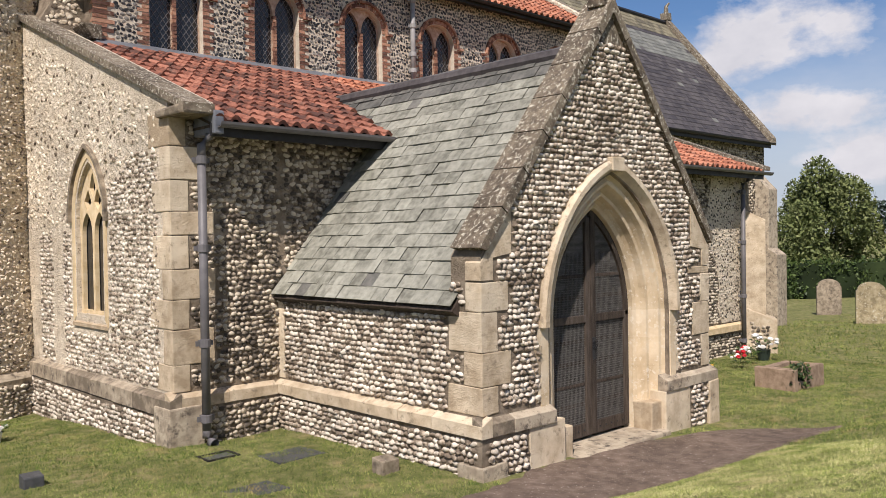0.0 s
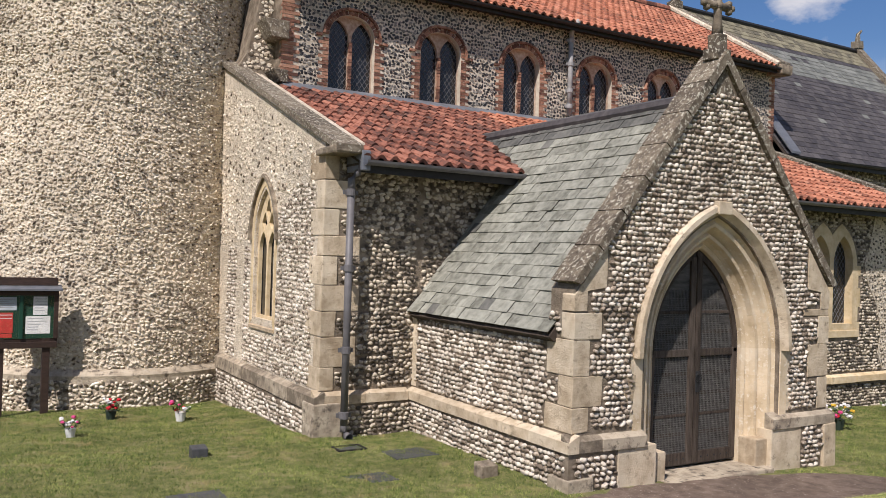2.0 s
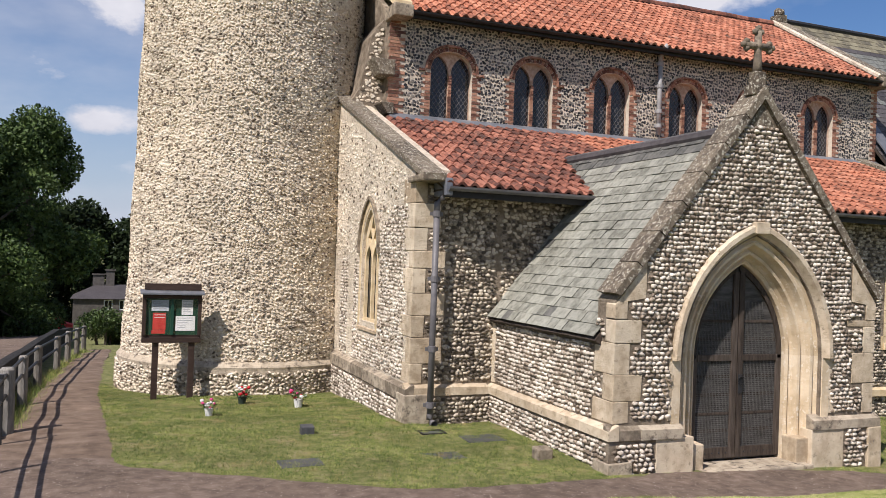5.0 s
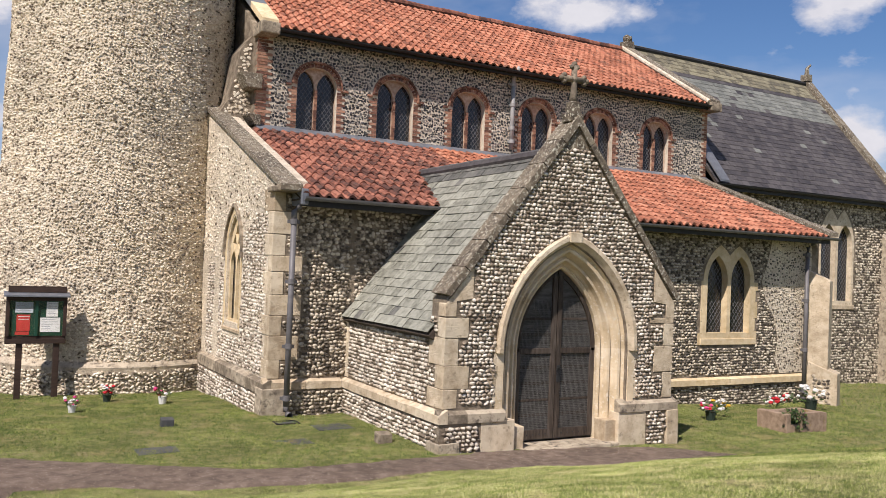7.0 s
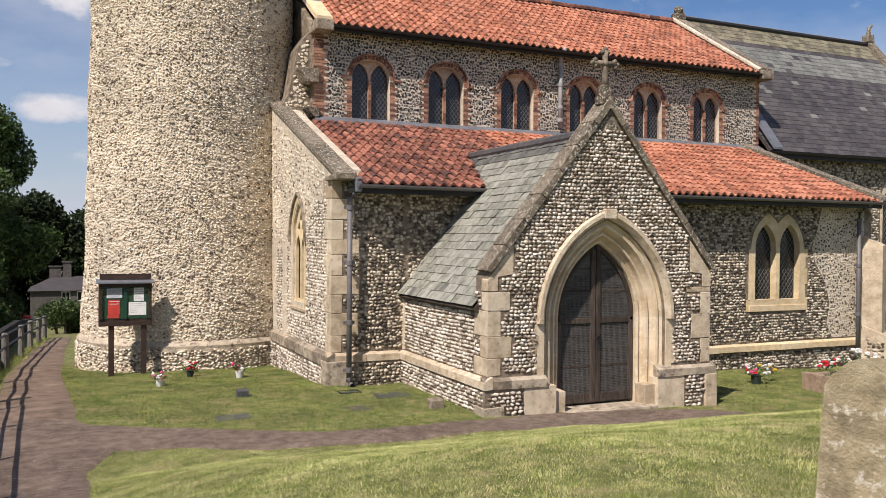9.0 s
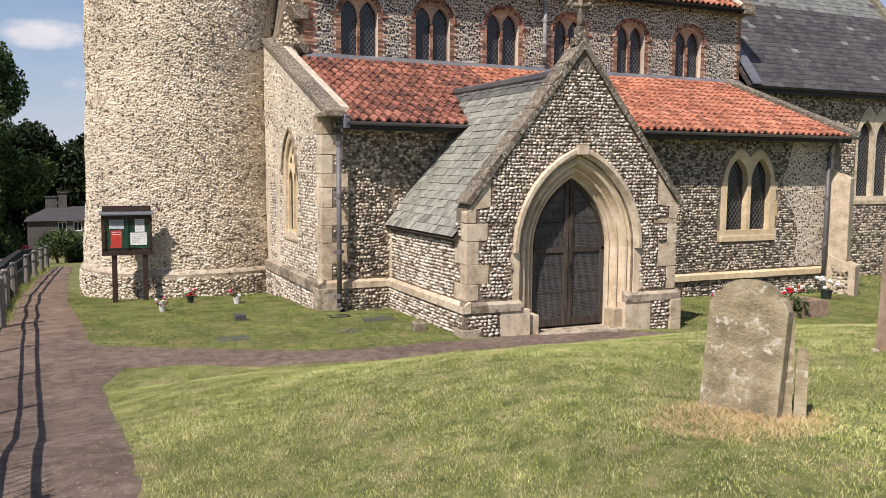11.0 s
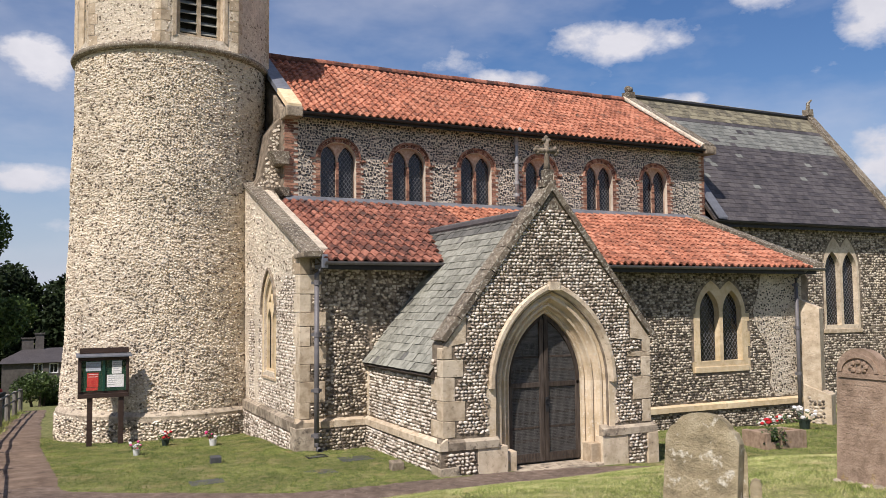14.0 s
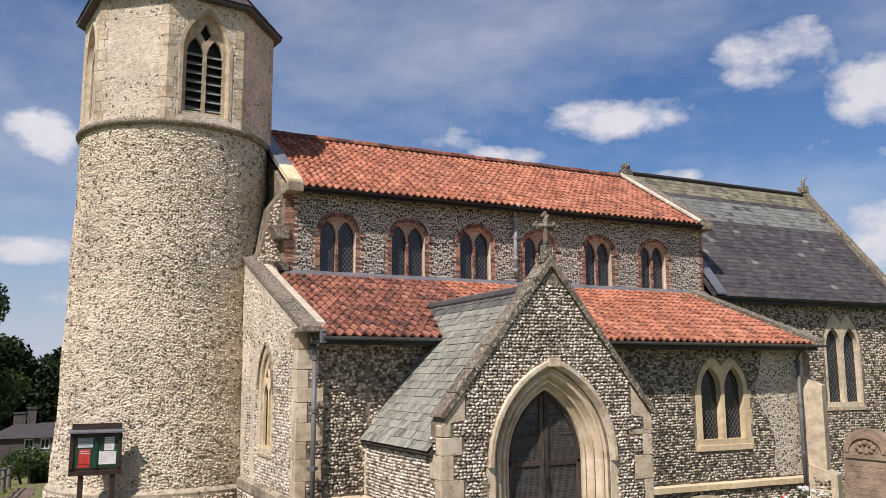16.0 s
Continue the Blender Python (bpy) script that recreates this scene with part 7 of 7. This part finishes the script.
# ---- trees, hedge, house ----
def leaf_cloud(name, clumps, n, size, mat, parent, seed, squash=1.0, label=""):
    """Many small leaf blades in shells round clump centres (x, y, z, radius)."""
    rng = np.random.default_rng(seed)
    c = np.array(clumps)
    w = c[:, 3] ** 2
    i = rng.choice(len(c), n, p=w / w.sum())
    d = rng.normal(size=(n, 3))
    d /= np.linalg.norm(d, axis=1, keepdims=True)
    r = c[i, 3:4] * rng.uniform(0.55, 1.08, (n, 1)) ** 0.7
    P = c[i, :3] + d * r * np.array([1, 1, squash])
    t = rng.normal(size=(n, 3)) + d * 0.4
    t /= np.linalg.norm(t, axis=1, keepdims=True)
    b = np.cross(t, rng.normal(size=(n, 3)))
    b /= np.linalg.norm(b, axis=1, keepdims=True)
    s = size * rng.uniform(0.5, 1.4, (n, 1))
    V = np.stack([P - t * s, P + b * s * 0.55, P + t * s, P - b * s * 0.55], 1).reshape(-1, 3)
    me = bpy.data.meshes.new(name)
    me.vertices.add(4 * n)
    me.vertices.foreach_set("co", V.ravel())
    me.loops.add(4 * n)
    me.loops.foreach_set("vertex_index", np.arange(4 * n, dtype=np.int32))
    me.polygons.add(n)
    me.polygons.foreach_set("loop_start", np.arange(n, dtype=np.int32) * 4)
    me.update(calc_edges=True)
    return place(name, me, mat, parent, label)


def tree(x, y, h, spread, mat, label, seed, n=9000, leaf=0.16, low=0.25, droop=1.0, kind=None):
    rng = random.Random(seed)
    z = gz(x, y)
    t = thing("tree", (x, y, z), label, "tree")
    bm = bmesh.new()
    tube(bm, [(x, y, z - 0.3), (x + 0.05 * h * 0.1, y, z + h * 0.3), (x, y + 0.02 * h, z + h * 0.6), (x, y, z + h * 0.85)], [h * 0.035, h * 0.028, h * 0.018, h * 0.006], 9)
    clumps = []
    for k in range(26):
        a, f = rng.uniform(0, 6.28), rng.uniform(low, 0.97)
        rr = spread * math.sin(math.pi * min(1, (f - low) / (1 - low) * 0.8 + 0.22)) ** 0.7 * rng.uniform(0.35, 1.0)
        p = Vector((x + rr * math.cos(a), y + rr * math.sin(a), z + h * f))
        tube(bm, [(x, y, z + h * max(0.2, f - 0.25)), ((x + p.x) / 2, (y + p.y) / 2, (z + h * max(0.2, f - 0.25) + p.z) / 2 + 0.2), tuple(p)], [h * 0.011, h * 0.007, h * 0.002], 5)
        clumps.append((p.x, p.y, p.z, spread * rng.uniform(0.22, 0.42)))
    part("trunk", bm, M_BARK, t)
    leaf_cloud("crown", clumps, n, leaf, mat, t, seed, droop)
    return t


def house():
    x0, x1, y0, y1 = -9.9, 2.5, 88, 96
    z = -7.1
    h = thing("cottage", (-3, 92, z), "far grey flint cottage with slate roof and chimneys", "house")
    # walls and chimneys coloured darker to stand in for shade over the cottage
    m = material("cottage wall darkened for shade", [(0.07, 0.064, 0.058), (0.12, 0.11, 0.10)], 3, 0.9, 0.3)
    wins = [rect(u, v, u + 0.9, v + 1.1) for u in (-6.85, -5.3, -2.6) for v in (z + 0.6, z + 2.7)]
    part("wall", slab(rect(x0, z - 2, x1, z + 4.0), wins, south(y0), -0.4, 0), m, h)
    part("wall", slab(rect(-y1, z - 2, -y0 - 0.02, z + 4.0), [], west(x0), -0.4, 0), m, h)
    for u in (-6.85, -5.3, -2.6):
        for v in (z + 0.6, z + 2.7):
            w = part("window", slab(rect(u, v, u + 0.9, v + 1.1), [rect(u + 0.1, v + 0.1, u + 0.42, v + 1.0), rect(u + 0.48, v + 0.1, u + 0.8, v + 1.0)], south(y0), -0.2, -0.1), M_PAPER, h, "white framed window")
            part("pane", slab(rect(u + 0.05, v + 0.05, u + 0.85, v + 1.05), [], south(y0), -0.19, -0.17), M_GLASS, w)
    bm = bmesh.new()
    a = [bm.verts.new(p) for p in ((x0 - 0.3, y0 - 0.3, z + 3.9), (x1, y0 - 0.3, z + 3.9), (x1, y1 + 0.3, z + 3.9), (x0 - 0.3, y1 + 0.3, z + 3.9), (x0 + 2.2, 92, z + 5.3), (x1, 92, z + 5.3))]
    for f in ((0, 1, 5, 4), (2, 3, 4, 5), (3, 0, 4), (1, 2, 5), (3, 2, 1, 0)):
        bm.faces.new([a[i] for i in f])
    part("roof", bm, M_SLATE_DARK, h)
    for x, w in ((-8.1, 1.2), (-6.75, 0.9)):
        bm = bmesh.new()
        box(bm, (x, 91.6, z + 4.8), (x + w, 92.5, z + (6.5 if w > 1 else 7.0)))
        box(bm, (x - 0.1, 91.5, z + (6.35 if w > 1 else 6.85)), (x + w + 0.1, 92.6, z + (6.5 if w > 1 else 7.0)))
        part("chimney", bm, m, h)
    for x, y, r, top in ((-6.3, 30, 0.95, 0.0), (-5.55, 30.5, 0.55, -0.95)):
        g = gz(x, y)
        b = thing("garden_bush", (x, y, g), "clipped round green bush at the end of the path", "bush", "bushes at the path's end")
        bm = bmesh.new()
        for dx, dy in ((-0.25, 0), (0.2, 0.1), (0.05, -0.15)):
            tube(bm, [(x + dx * r, y + dy, g - 0.2), (x + dx * r * 1.5, y + dy, g + 0.4), (x + dx * r * 2.2, y + dy, top - r * 0.8)], [0.07, 0.05, 0.03], 6)
        part("stem", bm, M_BARK, b)
        leaf_cloud("foliage", [(x + dx * r, y + dy * r, top - r * 0.62 + dz * r, r * 0.55) for dx, dy, dz in ((0, 0, 0.05), (0.5, 0, -0.1), (-0.5, 0, -0.1), (0, -0.4, 0), (0.3, 0.2, -0.35), (-0.35, 0.1, -0.4), (0.75, 0, -0.35), (-0.72, 0, -0.3))], 5200, 0.055, M_LEAF, b, int(r * 10))
    c = thing("parked_car", (-12.3, 82, gz(-12.3, 82)), "small red car parked on the far lane", "car")
    bm = bmesh.new()
    cz = gz(-12.3, 82) + 0.03
    prof = [(-2.0, 0.35), (2.0, 0.35), (2.0, 0.75), (1.3, 0.95), (0.7, 1.4), (-1.1, 1.4), (-1.8, 0.95), (-2.0, 0.8)]
    part("body", slab([(u - 11.6, v + cz) for u, v in prof], [], south(81.2), -1.6, 0), M_RED, c, bevel=0.08)
    part("window_glass", slab([(u - 11.6, v + cz) for u, v in ((1.1, 0.95), (0.62, 1.33), (-1.0, 1.33), (-1.5, 0.95))], [], south(81.2), 0, 0.01), M_GLASS, c)
    for u in (-1.2, 1.2):
        bm = bmesh.new()
        tube(bm, [(u - 11.6, 81.15, cz + 0.32), (u - 11.6, 81.4, cz + 0.32)], 0.32, 16)
        part("wheel", bm, M_BLACKIRON, c)


def woods():
    """Dark trees behind the cottage and along the lane; hedge and garden trees to the east."""
    rng = random.Random(12)
    w = thing("woodland", (-10, 125, gz(-10, 125)), "dark belt of trees behind the cottage", "woodland", kind="stuff")
    clumps = []
    for k in range(620):
        x = rng.uniform(-60, 30)
        y = 100 + rng.uniform(0, 22)
        top = 15.2 + 1.6 * math.sin(x * 0.23) + 0.8 * math.sin(x * 0.61 + 1)
        clumps.append((x, y, gz(x, y) + top * rng.uniform(0, 1) ** 0.7 - 1.0, rng.uniform(1.6, 3.0)))
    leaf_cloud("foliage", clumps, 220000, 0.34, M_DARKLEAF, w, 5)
    bm = bmesh.new()
    for k in range(40):
        x = -75 + k * 3.1
        y = 130 + 4 * math.sin(k * 2.3)
        tube(bm, [(x, y, gz(x, y) - 0.5), (x + 0.4, y, gz(x, y) + 8)], [0.45, 0.2], 6)
    part("trunk_belt", bm, M_BARK, w)
    tree(-12.2, 62, 16.0, 5.6, M_ROADLEAF, "tall leafy roadside tree with drooping branches", 3, 60000, 0.15, 0.0)
    tree(-15.5, 56, 15.5, 6.0, M_ROADLEAF, "leafy roadside tree over the lane", 7, 45000, 0.15, 0.0)
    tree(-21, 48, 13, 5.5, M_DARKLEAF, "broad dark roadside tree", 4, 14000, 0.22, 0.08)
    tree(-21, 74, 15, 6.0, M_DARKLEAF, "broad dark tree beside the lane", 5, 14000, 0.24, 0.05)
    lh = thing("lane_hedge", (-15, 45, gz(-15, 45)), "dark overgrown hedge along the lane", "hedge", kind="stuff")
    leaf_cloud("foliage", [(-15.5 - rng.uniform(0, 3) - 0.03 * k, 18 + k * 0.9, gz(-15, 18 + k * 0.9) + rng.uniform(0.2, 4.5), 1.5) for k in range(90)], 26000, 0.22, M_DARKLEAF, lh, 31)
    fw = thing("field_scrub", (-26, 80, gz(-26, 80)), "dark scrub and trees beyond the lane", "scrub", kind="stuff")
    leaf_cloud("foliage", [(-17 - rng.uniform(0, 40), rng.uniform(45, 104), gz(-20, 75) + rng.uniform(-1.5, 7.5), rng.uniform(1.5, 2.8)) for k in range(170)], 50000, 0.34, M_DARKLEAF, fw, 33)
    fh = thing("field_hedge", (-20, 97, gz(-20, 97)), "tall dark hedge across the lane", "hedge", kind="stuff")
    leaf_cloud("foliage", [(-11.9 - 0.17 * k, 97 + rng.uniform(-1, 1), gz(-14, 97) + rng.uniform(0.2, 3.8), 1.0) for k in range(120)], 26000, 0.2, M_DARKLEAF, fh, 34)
    hg = thing("hedge", (46, 12, gz(46, 12)), "long clipped dark green hedge behind the graves", "hedge")
    clumps = []
    for k in range(170):
        s = k / 169
        x, y = 24 + 34 * s, 34 - 46 * s
        for q in range(3):
            clumps.append((x + rng.uniform(-0.4, 0.4), y + rng.uniform(-0.4, 0.4), gz(x, y) + 0.35 + q * 0.62 + rng.uniform(-0.08, 0.08), 0.50))
    leaf_cloud("foliage", clumps, 60000, 0.10, M_LEAF, hg, 9)
    bm = bmesh.new()
    for k in range(34):
        s0, s1 = k / 34, (k + 1) / 34
        p, q = Vector((24 + 34 * s0, 34 - 46 * s0, 0)), Vector((24 + 34 * s1, 34 - 46 * s1, 0))
        d = (q - p).normalized()
        nrm = Vector((-d.y, d.x, 0)) * 0.45
        vs = [bm.verts.new((c.x, c.y, gz(c.x, c.y) + hh)) for hh in (-0.2, 1.85) for c in (p - nrm, q - nrm, q + nrm, p + nrm)]
        for f in ((0, 1, 5, 4), (2, 3, 7, 6), (4, 5, 6, 7), (1, 2, 6, 5), (3, 0, 4, 7)):
            bm.faces.new([vs[i] for i in f])
    part("inner_growth", bm, M_DARKLEAF, hg)
    tree(52.5, 17.5, 7.4, 3.4, M_WILLOW, "rounded pale green willow behind the hedge", 21, 30000, 0.13, 0.10, 1.5)

    tree(54.5, 10.5, 9.6, 4.4, M_CEDAR, "spreading blue-green cedar behind the hedge", 23, 30000, 0.14, 0.12, 0.7)
    tree(60, 5, 12, 5.5, M_CEDAR, "dark cedar beyond the graves", 24, 14000, 0.2, 0.1, 0.7)
    tree(46, 34, 8, 4.5, M_LEAF, "leafy garden tree beyond the chancel", 25, 12000, 0.18, 0.1)


noticeboard()
bunch("grave_flowers", -4.47, 5.3, 0.27, [M_PETALS[2], M_PETALS[2], M_PETALS[1]], M_POT, "white and pink cut flowers in a small pot", "grave flowers", 1)
bunch("grave_flowers", -3.70, 6.85, 0.32, [M_PETALS[0], M_PETALS[2], M_PETALS[0]], M_DARKPOT, "red and white flowers in a dark pot", "grave flowers", 2)
bunch("grave_flowers", -2.76, 6.25, 0.33, [M_PETALS[1], M_PETALS[0], M_PETALS[2]], M_POT, "pink and red flowers in a white pot", "grave flowers", 3)
bunch("grave_flowers", 7.2, 1.65, 0.42, [M_PETALS[1], M_PETALS[2], M_PETALS[0], M_PETALS[2]], M_DARKPOT, "pink and white flowers beside the porch", "grave flowers", 4)
bunch("grave_flowers", 9.9, 2.3, 0.40, [M_PETALS[0], M_PETALS[2]], None, "red and white flowers by the aisle wall", "grave flowers", 5)
bunch("grave_flowers", 10.7, 2.5, 0.45, [M_PETALS[2], M_PETALS[2], M_PETALS[0]], None, "white flowers by the aisle wall", "grave flowers", 6)
bunch("grave_flowers", 11.6, 2.6, 0.55, [M_PETALS[2], M_PETALS[2]], M_DARKPOT, "white flowers and dark foliage by the buttress", "grave flowers", 7)
bunch("grave_flowers", 7.9, 2.0, 0.36, [M_PETALS[2], M_PETALS[3]], None, "small green and white plant near the porch", "grave flowers", 8)
grave_markers()
headstones()
chest_tomb()
railing()
fence()
house()
woods()
bare = lambda x, y: on_path(x, y) | in_church(x, y)
blades("lawn_grass", (-6.1, -11.0, 3.2, -0.3), 8500, 0.020, 0.0024, M_GRASS, "short mown dry lawn grass on the bank", 1, bare)
blades("cut_grass", (-6.1, -11.0, 3.2, -0.6), 500, 0.010, 0.0020, M_STRAW, "dry grass clippings lying on the lawn", 6, bare, 5.0)
blades("lawn_grass", (3.2, -8.5, 13, 3.6), 1500, 0.035, 0.004, M_GRASS_N, "short mown lawn grass beside the porch", 2, bare)
blades("lawn_grass", (-6.4, -0.4, 0, 11), 2600, 0.030, 0.0034, M_GRASS_N, "short green lawn grass before the tower", 3, bare)
blades("lawn_grass", (13, -6, 30, 12), 120, 0.08, 0.009, M_GRASS_N, "lawn grass of the eastern churchyard", 4, bare)
blades("dry_straw", (-3.6, -9.8, -1.5, -8.2), 9000, 0.034, 0.0028, M_DRYSTRAW, "dry yellow straw round the headstone", 5, lambda x, y: ((x + 2.6) / 0.62) ** 2 + ((y + 8.95) / 0.45) ** 2 > 0.15 + 0.9 * np.abs(np.sin(x * 91 + y * 57)) ** 1.5, 1.6)
